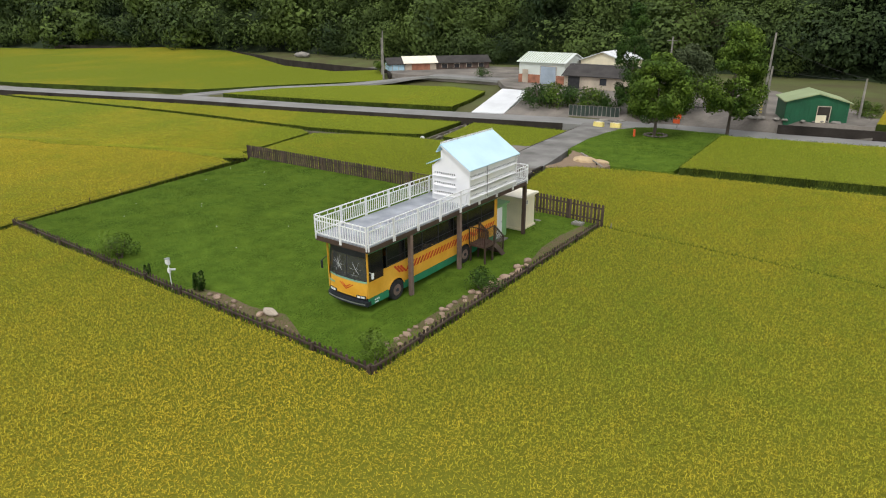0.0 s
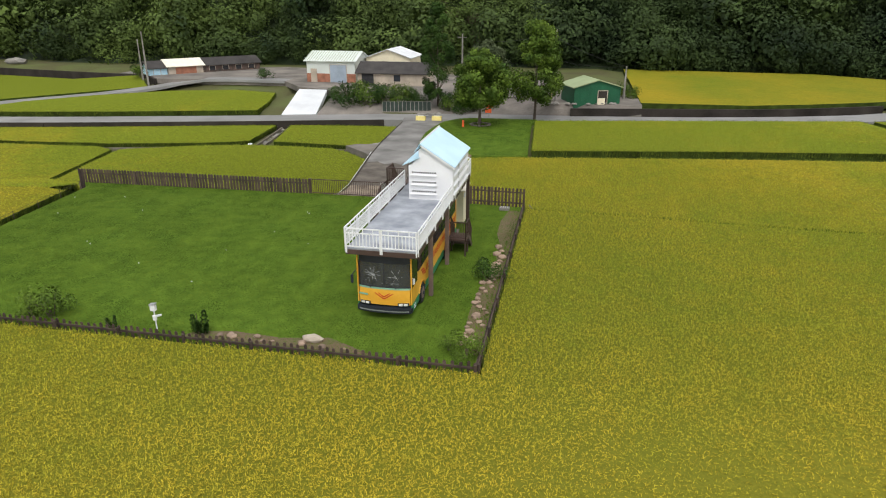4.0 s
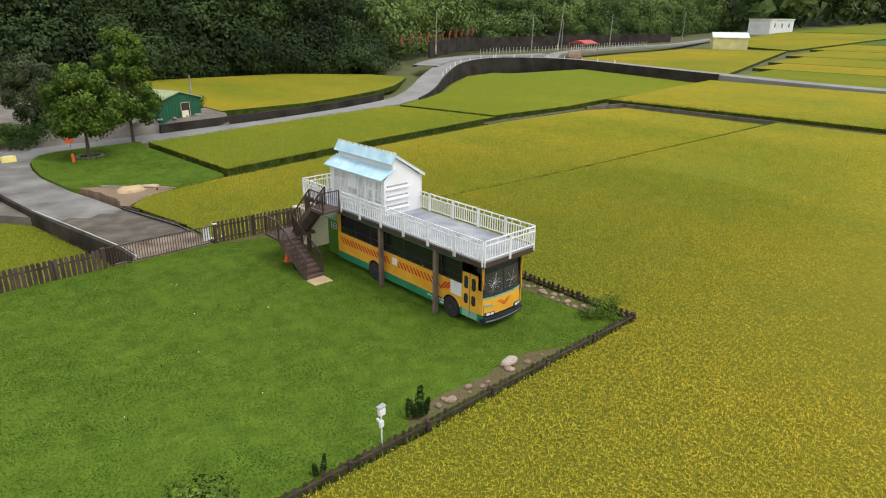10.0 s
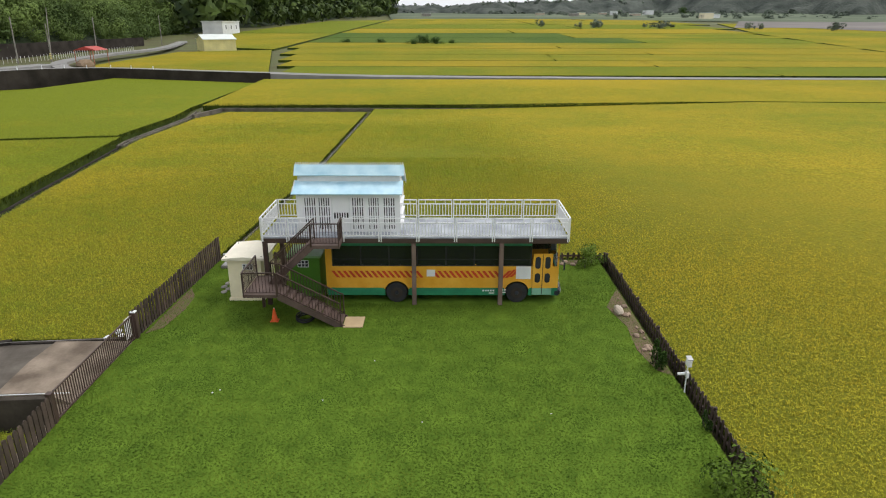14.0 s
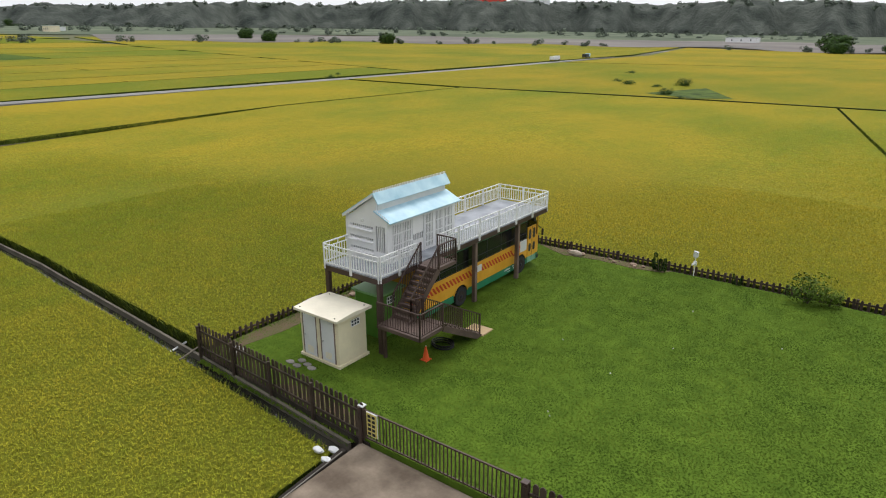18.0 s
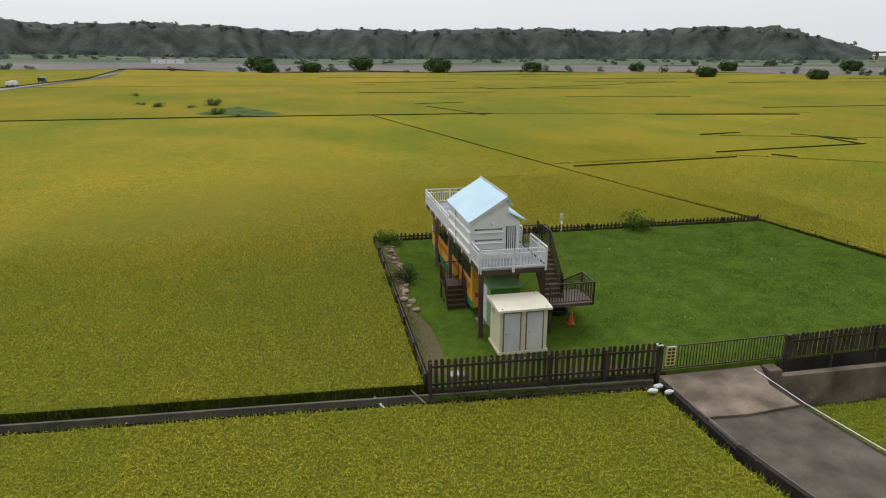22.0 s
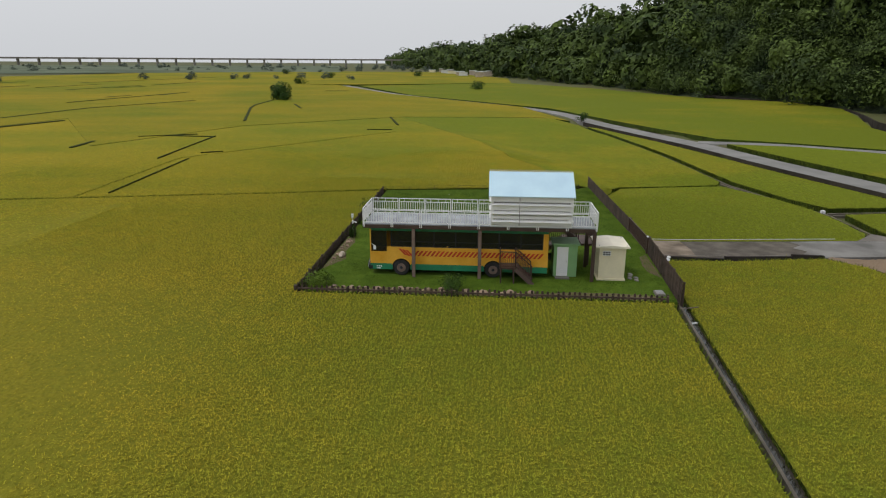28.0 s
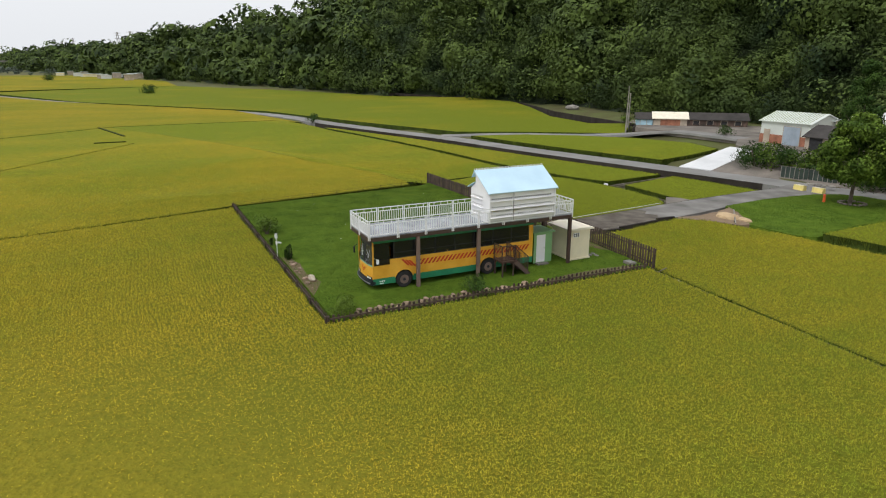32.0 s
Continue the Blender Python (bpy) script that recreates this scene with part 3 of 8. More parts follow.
def rice_field(poly, tone, label, holes=(), rich=True, sloping=False):
    """A field: a canopy with walls of stalks at its edges, and single tufts where the camera passes near."""
    top = B()
    zs = [float(ground_z(x, y)) + CANOPY - (0.06 if rich else 0.0) for x, y in poly]
    hi = [top.verts.new((x, y, z)) for (x, y), z in zip(poly, zs)]
    face = top.faces.new(hi)
    face.normal_update()
    if face.normal.z < 0:
        face.normal_flip()
    bmesh.ops.triangulate(top, faces=[face])
    if sloping:
        bmesh.ops.subdivide_edges(top, edges=top.edges[:], cuts=9, use_grid_fill=True)
        for v in top.verts:
            v.co.z = float(ground_z(v.co.x, v.co.y)) + CANOPY - 0.06
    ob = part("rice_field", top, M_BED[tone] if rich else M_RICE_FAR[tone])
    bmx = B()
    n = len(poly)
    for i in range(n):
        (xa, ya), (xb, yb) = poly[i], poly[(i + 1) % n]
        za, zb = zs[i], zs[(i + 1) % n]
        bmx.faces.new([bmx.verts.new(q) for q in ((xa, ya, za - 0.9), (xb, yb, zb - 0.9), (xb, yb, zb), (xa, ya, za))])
    part("stalk_edge", bmx, M_RICESIDE, ob, "wall of rice stalks with shade painted into its green")
    if rich:
        got = edge_leaves(poly)
        if got:
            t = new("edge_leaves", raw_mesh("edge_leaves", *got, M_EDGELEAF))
            t.parent = ob
            tagged(t, "ragged rice leaves hanging over the field edge", kind="stuff")
        for near, far, pitch, blades, tall, wide, leaf in ((0, 33, 0.165, 7, 0.185, 0.14, 0.017), (33, 58, 0.26, 5, 0.165, 0.19, 0.027), (58, 80, 0.5, 4, 0.13, 0.28, 0.04)):
            got = tufts(poly, holes, near, far, pitch, blades, tall, wide, leaf)
            if got:
                t = new("rice_tufts", raw_mesh("rice_tufts", *got, M_BLADE[tone]))
                t.parent = ob
                tagged(t, "yellow-green rice tufts in planted rows", kind="stuff")
    return tagged(ob, label, "rice field", kind="stuff")


GOLDEN, MIXED, GREENISH = "ripe golden-yellow rice field standing dense", "yellow-green ripening rice field standing dense", "greener unripe rice field beside a field path"
rice_field([(3.26, 17.85), (3.26, -3.54), (-27.2, -3.62), (-24.6, -14.4), (-19.6, -36.3), (-5.6, -102), (15, -102.4), (32, -102.6), (70.4, -95), (72.3, -43), (68.9, 2.6), (68.9, 16.15), (21, 16.85), (17.7, 17.07), (9, 17.55)], 1, MIXED)
rice_field([(-6.0, 19.6), (-6.2, 24.5), (-6.85, 28.0), (-7.35, 31.0), (-5.6, 33.0), (-3.3, 33.6), (0.5, 34.8), (2.3, 35.0), (19.6, 37.8), (43, 40.8), (61, 40.6), (67.5, 38), (67.5, 17.3), (21, 17.82), (17.6, 18.06), (9, 18.52), (3.4, 18.88), (-3, 19.4)], 1, MIXED)
rice_field([(2.4, 36.5), (19.2, 39.5), (43.2, 42.9), (39.5, 60.6), (20, 56.9), (1.6, 53.4)], 0, GREENISH)
rice_field([(44.2, 43.8), (60, 43.5), (69, 44.4), (100.5, 42.8), (101, 71), (98, 81.5), (90.5, 88), (81, 86.8), (68.5, 78.3), (58, 69.4), (50, 64.4), (41, 60.4)], 0, GREENISH)
rice_field([(69.4, 42.6), (69.4, 2.6), (73, -43), (71, -94), (100, -86), (100.2, 41.2)], 1, MIXED)
east_x = [106.6, 128, 146, 170, 200, 236, 280, 335, 410, 520, 680, 900, 1150]
for i, (xa, xb) in enumerate(zip(east_x, east_x[1:])):
    g = 0.5 + 0.004 * (xa - 100)
    ys_n = max(1, 2 - i // 6)
    y_lo, y_hi = np.interp(xa, (100, 330, 1150), (-120, -165, -360)), np.interp(xa, (106, 190, 330, 1150), (40.5, 59, 61, 60))
    cut = y_lo + (y_hi - y_lo) * (0.35 + 0.3 * ((i * 7) % 5) / 5)
    for j, (ya, yb) in enumerate(((y_lo, cut - g), (cut, y_hi))):
        tone = 3 if j and 5 <= i <= 6 else (0, 2, 1, 1, 1, 0, 1, 2, 0, 1, 2, 0)[i]
        rice_field([(xa, ya), (xb - g, ya - 2), (xb - g, yb), (xa, yb)], tone, (GREENISH, MIXED, GOLDEN, "dark green vegetable field in the plain")[tone], rich=False)
rice_field([(193, 62), (330, 62), (330, 118), (250, 102), (205, 90)], 1, MIXED, rich=False)
rice_field([(333, 63), (700, 64), (640, 118), (333, 120)], 0, GREENISH, rich=False)
rice_field([(119, 90), (110, 78), (106.8, 42), (190, 62), (178, 88)], 1, MIXED, rich=False)
rice_field([(-11.02, 20.4), (-33.6, 20.4), (-38.6, 23.0), (-40.2, 29.5), (-41.4, 35.4), (-34.5, 38.8), (-29, 40.3), (-24, 40.6), (-19.5, 40.4), (-17.5, 39.4), (-14.6, 36.6), (-13.05, 34.6), (-12.46, 31)], 0, GREENISH)
rice_field([(-15.2, 42.0), (-14.6, 46.2), (-15.15, 54.5), (-29.4, 53.1), (-27.0, 42.6)], 0, GREENISH)
rice_field([(-29.9, 42.3), (-31.2, 52.2), (-40, 50.3), (-52, 47.6), (-67, 43.6), (-88, 38.8), (-104, 34.0), (-113, 31.4), (-113.5, 29.6), (-98, 32.5), (-82, 34.7), (-68, 36.3), (-54.7, 37.2), (-44.6, 37.9), (-34.5, 40.3)], 0, GREENISH)
rice_field([(-76.4, 47.9), (-66, 49.9), (-54.5, 52.3), (-43.5, 55.2), (-36.2, 57.2), (-38.2, 65), (-41.6, 74.5), (-50, 77.0), (-60, 73.6), (-68.2, 66.6), (-74, 58.4)], 0, GREENISH)
rice_field([(-84, 48.6), (-78.4, 60), (-72.4, 68.9), (-66.6, 77.2), (-71.5, 82.6), (-88, 85.4), (-109, 89.2), (-130, 97), (-150, 103.4), (-182, 102.6), (-230, 90), (-320, 61), (-400, 19), (-333, -67.6), (-232, -25), (-160, 25.5), (-122, 36), (-104, 41.6)], 0, GREENISH, rich=False)
rice_field([(14.6, 64.4), (28.4, 66.6), (36, 69), (46, 73.2), (53, 77.4), (60, 83.6), (66, 89.6), (64, 99), (50, 111), (15, 111.4)], 1, MIXED, rich=False)
rice_field([(-27.95, -3.6), (-31.05, 15.6), (-33.0, 16.17), (-39.2, 15.37), (-45.2, 13.67), (-53.5, 10.17), (-57.6, 9.67), (-71.4, 5.67), (-118, -14.03), (-87, -9), (-47, -34.5), (-20.75, -32.5), (-24.85, -14.4)], 1, MIXED)
rice_field([(-33.05, 20.0), (-33.05, 16.24), (-39.2, 15.44), (-45.2, 13.74), (-53.5, 10.24), (-57.6, 9.74), (-71.4, 5.74), (-118, -13.96), (-121, 20), (-113.8, 27.6), (-98, 31.1), (-82, 33.3), (-68, 34.9), (-54.7, 35.8), (-44.6, 36.3), (-42.2, 35.2), (-40.8, 29.5), (-39.2, 23.0), (-34.2, 20.6)], 0, GREENISH, sloping=True)
rice_field([(-20.6, -32.5), (-47, -34.5), (-87, -9), (-118, -14), (-92, -43), (-58, -54), (-104, -88), (-68, -92), (-33, -100), (-6.2, -101.4), (-20, -36.4)], 1, MIXED)
rice_field([(-118, -14), (-120.6, 20), (-122, 26.5), (-158, 16.6), (-230, -33), (-329, -79), (-340, -111), (-175, -73), (-150, -53), (-133, -54.5), (-92, -43)], 1, MIXED, rich=False)
rice_field([(-92, -43), (-133, -54.5), (-150, -53), (-175, -73), (-340, -111), (-300, -220), (-140, -151), (-104, -88), (-58, -54)], 1, MIXED, rich=False)
rice_field([(-104, -88), (-68, -92), (-33, -100), (-6, -103.4), (15, -104), (32, -104.2), (72, -96), (100, -88), (100, -205), (-20, -251), (-140, -151)], 1, MIXED, rich=False)
rice_field([(-140, -151), (-300, -220), (-390, -380), (-88, -426), (-20, -251)], 1, MIXED, rich=False)
rice_field([(100, -207), (-20, -251), (-88, -426), (30, -445), (130, -455), (100, -300)], 2, GOLDEN, rich=False)
rice_field([(-336, -70), (-400, 20), (-500, 20), (-800, -60), (-830, -330), (-390, -380), (-300, -220), (-340, -111)], 1, MIXED, rich=False)
rice_field([(107, -122), (330, -162), (560, -232), (540, -470), (135, -455), (109, -300)], 1, MIXED, rich=False)


def field_bank(points, wide, tall, label="dark weedy bank between rice fields"):
    bm = B()
    for (xa, ya), (xb, yb) in zip(points, points[1:]):
        za, zb = float(ground_z(xa, ya)) + CANOPY, float(ground_z(xb, yb)) + CANOPY
        beam(bm, (xa, ya, za + tall / 2 - 0.3), (xb, yb, zb + tall / 2 - 0.3), wide, tall + 0.6)
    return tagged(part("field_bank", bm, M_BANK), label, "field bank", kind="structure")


for pts, wide in (([(-23, -30.2), (-34.6, -31.6), (-46.5, -33.0)], 0.14), ([(-46.3, -37.2), (-60, -39), (-73.2, -40.6)], 0.2), ([(-72.3, -40.2), (-72.8, -49.7)], 0.5), ([(-102.6, -46.5), (-143, -60), (-155.1, -63.1), (-180, -65.9)], 0.9),
                  ([(-160.4, -52.6), (-143.4, -45.7)], 0.8), ([(-117.0, -16.3), (-97.6, -11.8)], 0.6), ([(-52.3, -33.9), (-54.0, -31.3)], 0.3), ([(-252.2, -66.1), (-253.7, -56.1)], 2.2), ([(-87.7, -16.4), (-87.9, -11.6)], 0.4),
                  ([(3.3, -246.2), (-21.0, -245.6)], 2.2), ([(-58.4, -219.1), (-61.2, -200), (-110, -221), (-164.0, -249.4)], 1.6), ([(-20.1, -131.7), (-34.4, -135.7)], 1.2), ([(-22.0, -122.9), (-30.2, -97.0)], 0.8), ([(-67.5, -91.4), (-98.5, -85.5)], 1.6),
                  ([(-102.8, -102.9), (-135.2, -102.8), (-173.7, -90.2)], 1.0), ([(-55.7, -55.6), (-63.7, -56.9)], 0.8), ([(-70.8, -53.3), (-75.8, -45)], 0.4), ([(-187.9, -129.5), (-201.5, -127.6)], 1.4), ([(-204.5, -117.8), (-230.5, -119.0)], 1.4),
                  ([(-71.3, -153.7), (-109.6, -146.0)], 0.7), ([(-330, -229.0), (-472, -209)], 2.0), ([(-33, -100.5), (15, -103.2), (32, -103.4), (70, -95.5)], 0.9)):
    field_bank(pts, wide * 0.7, 0.1)
r_bank = random.Random(21)
for k in range(26):
    x, y = r_bank.uniform(-330, 95), r_bank.uniform(-400, -120)
    span = r_bank.uniform(15, 70)
    field_bank([(x, y), (x - span, y + span * r_bank.uniform(-0.12, 0.2))], 0.5 + abs(y) * 0.003, 0.12)

patch_bm = B()
prism(patch_bm, [(52, -122), (60, -150), (58, -172), (46, -178), (36, -150), (26, -134), (13, -108), (20, -104.6), (34, -112)], "z", -0.5, 0.12)
tagged(part("weedy_patch", patch_bm, M_WEEDS), "rough dark green weedy patch among the rice", "weeds", kind="structure")

# ---- roads ----


def ribbon(name, pts, wide, material, label, thick=0.35, category="road"):
    """A road that follows its middle line (x, y, z)."""
    bm = B()
    n = len(pts)
    lo, hi = [], []
    for i in range(n):
        a, b = Vector(pts[max(i - 1, 0)]), Vector(pts[min(i + 1, n - 1)])
        d = (b - a)
        d.z = 0
        s = Vector((-d.y, d.x, 0)).normalized() * wide / 2
        c = Vector(pts[i])
        hi.append((bm.verts.new(c + s), bm.verts.new(c - s)))
        lo.append((bm.verts.new(c + s * 1.04 - Vector((0, 0, thick))), bm.verts.new(c - s * 1.04 - Vector((0, 0, thick)))))
    faces = []
    for i in range(n - 1):
        for q in ((hi[i][0], hi[i][1], hi[i + 1][1], hi[i + 1][0]), (hi[i][0], hi[i + 1][0], lo[i + 1][0], lo[i][0]), (hi[i + 1][1], hi[i][1], lo[i][1], lo[i + 1][1])):
            faces.append(bm.faces.new(q))
    bmesh.ops.recalc_face_normals(bm, faces=faces)
    return tagged(part(name, bm, material), label, category, kind="structure")


def curved(pts, step=4.0):
    """More points on a smooth line through the given ones."""
    p = [Vector(q) for q in pts]
    out = []
    for i in range(len(p) - 1):
        a, b, c, d = p[max(i - 1, 0)], p[i], p[i + 1], p[min(i + 2, len(p) - 1)]
        k = max(2, int((c - b).length / step))
        for j in range(k):
            t = j / k
            out.append(0.5 * (2 * b + (c - a) * t + (2 * a - 5 * b + 4 * c - d) * t * t + (3 * b - a - 3 * c + d) * t ** 3))
    return out + [p[-1]]


MAIN = curved([(-330, -75, -0.35), (-232, -30, -0.35), (-160, 20, -0.7), (-122, 32, -1.0), (-107.5, 35.9, -1.02), (-94, 39.6, -1.02), (-78, 44.2, -1.0), (-60, 47.8, -1.0), (-46, 51.2, -1.0), (-32, 54.8, -1.0), (-18, 57.3, -0.78), (-8, 58.3, -0.62), (3, 58.9, -0.55), (20, 60.2, -0.45), (36, 63.2, -0.3),
               (47, 66.5, 0.0), (56, 72.5, 0.7), (66, 81, 1.6), (80, 90.5, 2.9), (92, 92, 3.5), (101, 84, 3.65), (104, 72, 3.6), (104, 55, 3.1), (103.5, 40, 2.75), (103, 20, 2.3), (103.2, -28, 1.95), (103.5, -90, 1.8), (104, -178, 1.8), (113, -300, 1.8), (126, -440, 1.8)])
ribbon("road", MAIN, 4.6, M_ROAD, "narrow grey concrete field road, cracked and dusty", 1.7)
ribbon("road", curved([(101, 80, 3.55), (120, 92, 3.9), (150, 97, 4.2), (185, 96, 4.6), (240, 110, 5)]), 3.2, M_ROAD, "grey side road below the wooded hill", 0.6)
ribbon("road", curved([(72, 90.5, 2.75), (80, 94.6, 3.3), (92, 96, 3.7), (103, 92, 3.85), (112, 90, 3.9)]), 5.5, M_ROAD, "grey concrete apron at the road bend", 0.6)
ribbon("road", curved([(-83, 45, -0.97), (-79.6, 54, -0.75), (-75.4, 60.6, -0.65), (-69.6, 68.4, -0.6), (-63.6, 76.0, -0.1), (-57, 80.4, 0.86), (-42, 81, 0.86)]), 3.6, M_ROAD, "narrow grey lane to the farm sheds", 0.4)
drive_bm = B()
prism(drive_bm, [(-12.2, 30.7), (-11.6, 27.0), (-10.75, 22.03), (-6.55, 22.13), (-6.75, 24.2), (-7.7, 28.9), (-8.05, 31.1), (-8.9, 30.3), (-9.6, 30.9), (-10.4, 30.2), (-11.3, 31.2)], "z", -2.6, -0.36)
for v in drive_bm.verts:
    if v.co.z > -1:
        v.co.z = -0.24 - 0.02 * (v.co.y - 22)
tagged(part("driveway", drive_bm, M_DRIVE), "worn dark brown concrete driveway, damp and stained", "driveway", kind="structure")
drive_bm = B()
prism(drive_bm, [(-15.4, 56.6), (-14.5, 52.0), (-13.55, 40.6), (-12.7, 33.5), (-12.2, 30.72), (-11.3, 31.22), (-10.4, 30.22), (-9.6, 30.92), (-8.9, 30.32), (-8.05, 31.12), (-8.35, 33), (-8.75, 35.5), (-9.4, 38.9), (-9.7, 41.8), (-10.1, 45.4), (-9.95, 49.5), (-9.5, 52.7), (-8.2, 55.2), (-6.6, 56.6)], "z", -2.6, -0.355)
for v in drive_bm.verts:
    if v.co.z > -1:
        v.co.z = -0.415 - 0.008 * (v.co.y - 30.7)
tagged(part("driveway", drive_bm, M_DRIVE_L), "grey concrete driveway with dusty worn patches", "driveway", kind="structure")
soil_bm = B()
r_soil = random.Random(61)
cut = [(-8.75, 39.0), (-8.35, 38.0), (-8.0, 36.6), (-7.75, 35.2), (-7.6, 34.0), (-7.62, 32.6), (-7.9, 31.5)]
ragged = []
for (xa, ya), (xb, yb) in zip(cut, cut[1:]):
    for k in range(6):
        u = k / 6
        ragged.append((xa + (xb - xa) * u + r_soil.uniform(-0.14, 0.14), ya + (yb - ya) * u))
prism(soil_bm, ragged + [(-7.5, 31.3), (-5.5, 33.1), (-3.4, 34.0), (-3.2, 35.2), (-7.0, 38.2), (-9.3, 39.4)], "z", -2.2, -0.33)
tagged(part("bare_bank", soil_bm, M_CLAY), "eroded bank of pale brown soil beside the driveway", "soil", kind="structure")
soil_bm = B()
prism(soil_bm, [(-9.4, 39.0), (-8.7, 35.5), (-8.0, 31.2), (-7.4, 31.4), (-7.5, 35.2), (-8.2, 39.0)], "z", -2.2, -1.1)
tagged(part("washed_out_hollow", soil_bm, M_HOLLOW), "dark brown hollow under the eroded bank", "soil", kind="structure")
soil_bm = B()
prism(soil_bm, [(-12.98, 34.9), (-14.5, 36.9), (-17.4, 39.7), (-16.4, 40.7), (-13.75, 41.0), (-13.2, 37.4)], "z", -2.6, -0.95)
tagged(part("broken_apron", soil_bm, M_YARD), "broken dusty concrete and soil at the ditch head", "soil", kind="structure")
slab_bm = B()
prism(slab_bm, [(-6.55, 18.78), (-6.62, 22.1), (-8.4, 22.2), (-10.7, 22.0), (-10.6, 20.4), (-11.35, 18.78)], "z", -2.6, -0.15)
tagged(part("entrance_slab", slab_bm, M_SLAB), "pale weathered concrete slab before the gate", "slab", kind="structure")

# retaining walls beside the roads
bm = B()
hi_side = [p for p in MAIN if p.x > 46 and p.y > 38]
for a, b in zip(hi_side, hi_side[1:]):
    d = (b - a).normalized()
    s = Vector((d.y, -d.x, 0)) * 2.45
    pa, pb = a + s, b + s
    beam(bm, (pa.x, pa.y, pa.z - 1.6), (pb.x, pb.y, pb.z - 1.6), 0.3, 3.5)
tagged(part("retaining_wall", bm, M_DARKCONC), "tall dark stained concrete retaining wall under the road", "wall", kind="structure")
bm = B()
for a, b in (((5.6, 61.1), (14, 62.4)), ((14, 62.4), (28.4, 64.7)), ((28.4, 64.7), (36, 67)), ((36, 67), (46, 71.3))):
    beam(bm, (*a, -0.35), (*b, -0.35), 0.35, 1.6)
tagged(part("retaining_wall", bm, M_DARKCONC), "low dark stained concrete wall along the road", "wall", kind="structure")
bm = B()
for a, b in (((-232, 92), (-183, 104.4)), ((-183, 104.4), (-150, 105)), ((-150, 105), (-130, 98.4)), ((-130, 98.4), (-109, 90.4)), ((-109, 90.4), (-88, 86.6)), ((-88, 86.6), (-71, 83.8)), ((-71, 83.8), (-66, 78.6))):
    beam(bm, (*a, -0.1), (*b, -0.1), 0.4, 1.8)
tagged(part("retaining_wall", bm, M_DARKCONC), "dark stone wall along the foot of the hill", "wall", kind="structure")
bm = B()
low_side = [p for p in MAIN if -125 < p.x < -15]
for a, b in zip(low_side, low_side[1:]):
    d = (b - a).normalized()
    q = Vector((d.y, -d.x, 0)) * 2.38
    beam(bm, (a.x + q.x, a.y + q.y, a.z - 0.8), (b.x + q.x, b.y + q.y, b.z - 0.8), 0.22, 1.66)
tagged(part("retaining_wall", bm, M_DARKCONC), "dark damp concrete wall between road and low fields", "wall", kind="structure")
bm = B()
for a, b in (((-15.0, 55.6), (-14.6, 52.0)), ((-14.6, 52.0), (-13.65, 40.6)), ((-13.65, 40.6), (-12.75, 33.5)), ((-12.75, 33.5), (-12.3, 30.7)), ((-12.3, 30.7), (-10.85, 22.0)), ((-10.85, 22.0), (-10.75, 19.6))):
    za, zb = [-0.24 - 0.02 * (q[1] - 22) if q[1] < 30.7 else -0.415 - 0.008 * (q[1] - 30.7) for q in (a, b)]
    beam(bm, (*a, za - 1.03), (*b, zb - 1.03), 0.24, 2.0)
tagged(part("retaining_wall", bm, M_SIDEWALL), "stained brown side wall of the raised driveway", "wall", kind="structure")
bm = B()
for a, b in (((92, 112), (125, 131)), ((125, 131), (222, 118))):
    beam(bm, (*a, 4.4), (*b, 4.8), 0.5, 4.0)
tagged(part("retaining_wall", bm, M_DARKCONC), "long brown concrete wall below the hill", "wall", kind="structure")

bm = B()
prism(bm, [(-78, 85.6), (-71, 84.2), (-65.5, 78.6), (-50, 79.3), (-42, 79.4), (-37, 73.0), (-25, 66.4), (-10, 67.8), (1.4, 67.0), (3.0, 62.2), (13.6, 63.4), (14, 72), (0, 90), (-30, 100), (-52, 103), (-64, 101), (-78, 95)], "z", 0.0, 0.83)
tagged(part("farm_yard", bm, M_YARD), "bare dusty grey-brown farm yard", "yard", kind="structure")



def yard_z(y):
    """The dusty slope that climbs from the road to the yard."""
    return -0.66 + 1.49 * min(1.0, max(0.0, (y - 60.4) / 7.0))


ramp_bm = B()
slope_rows = []
for step in (0.0, 0.35, 0.7, 1.4, 2.4, 3.8, 5.4, 7.2):
    row = []
    for k, x in enumerate(np.linspace(-28, 14.6, 33)):
        edge = float(np.interp(x, (-32, -18, -8, 3, 20), (57.15, 59.65, 60.65, 61.3, 62.6)))
        road_z = float(np.interp(x, (-32, -18, -8, 3, 20), (-1.0, -0.78, -0.62, -0.55, -0.45)))
        up = min(1.0, step / float(np.interp(x, (-3, 2), (6.6, 0.6))))
        row.append(ramp_bm.verts.new((x, edge + step, road_z - 0.03 + (0.83 - road_z) * up + 0.05 * math.sin(x * 0.9 + k) * (step > 0.4))))
    slope_rows.append(row)
for ra, rb in zip(slope_rows, slope_rows[1:]):
    for k in range(32):
        ramp_bm.faces.new((ra[k], ra[k + 1], rb[k + 1], rb[k]))
tagged(part("yard_slope", ramp_bm, M_YARD), "dusty earth slope from the road up to the yard", "yard", kind="structure")

# ---- canal and ditches ----
DITCH_STONES = []


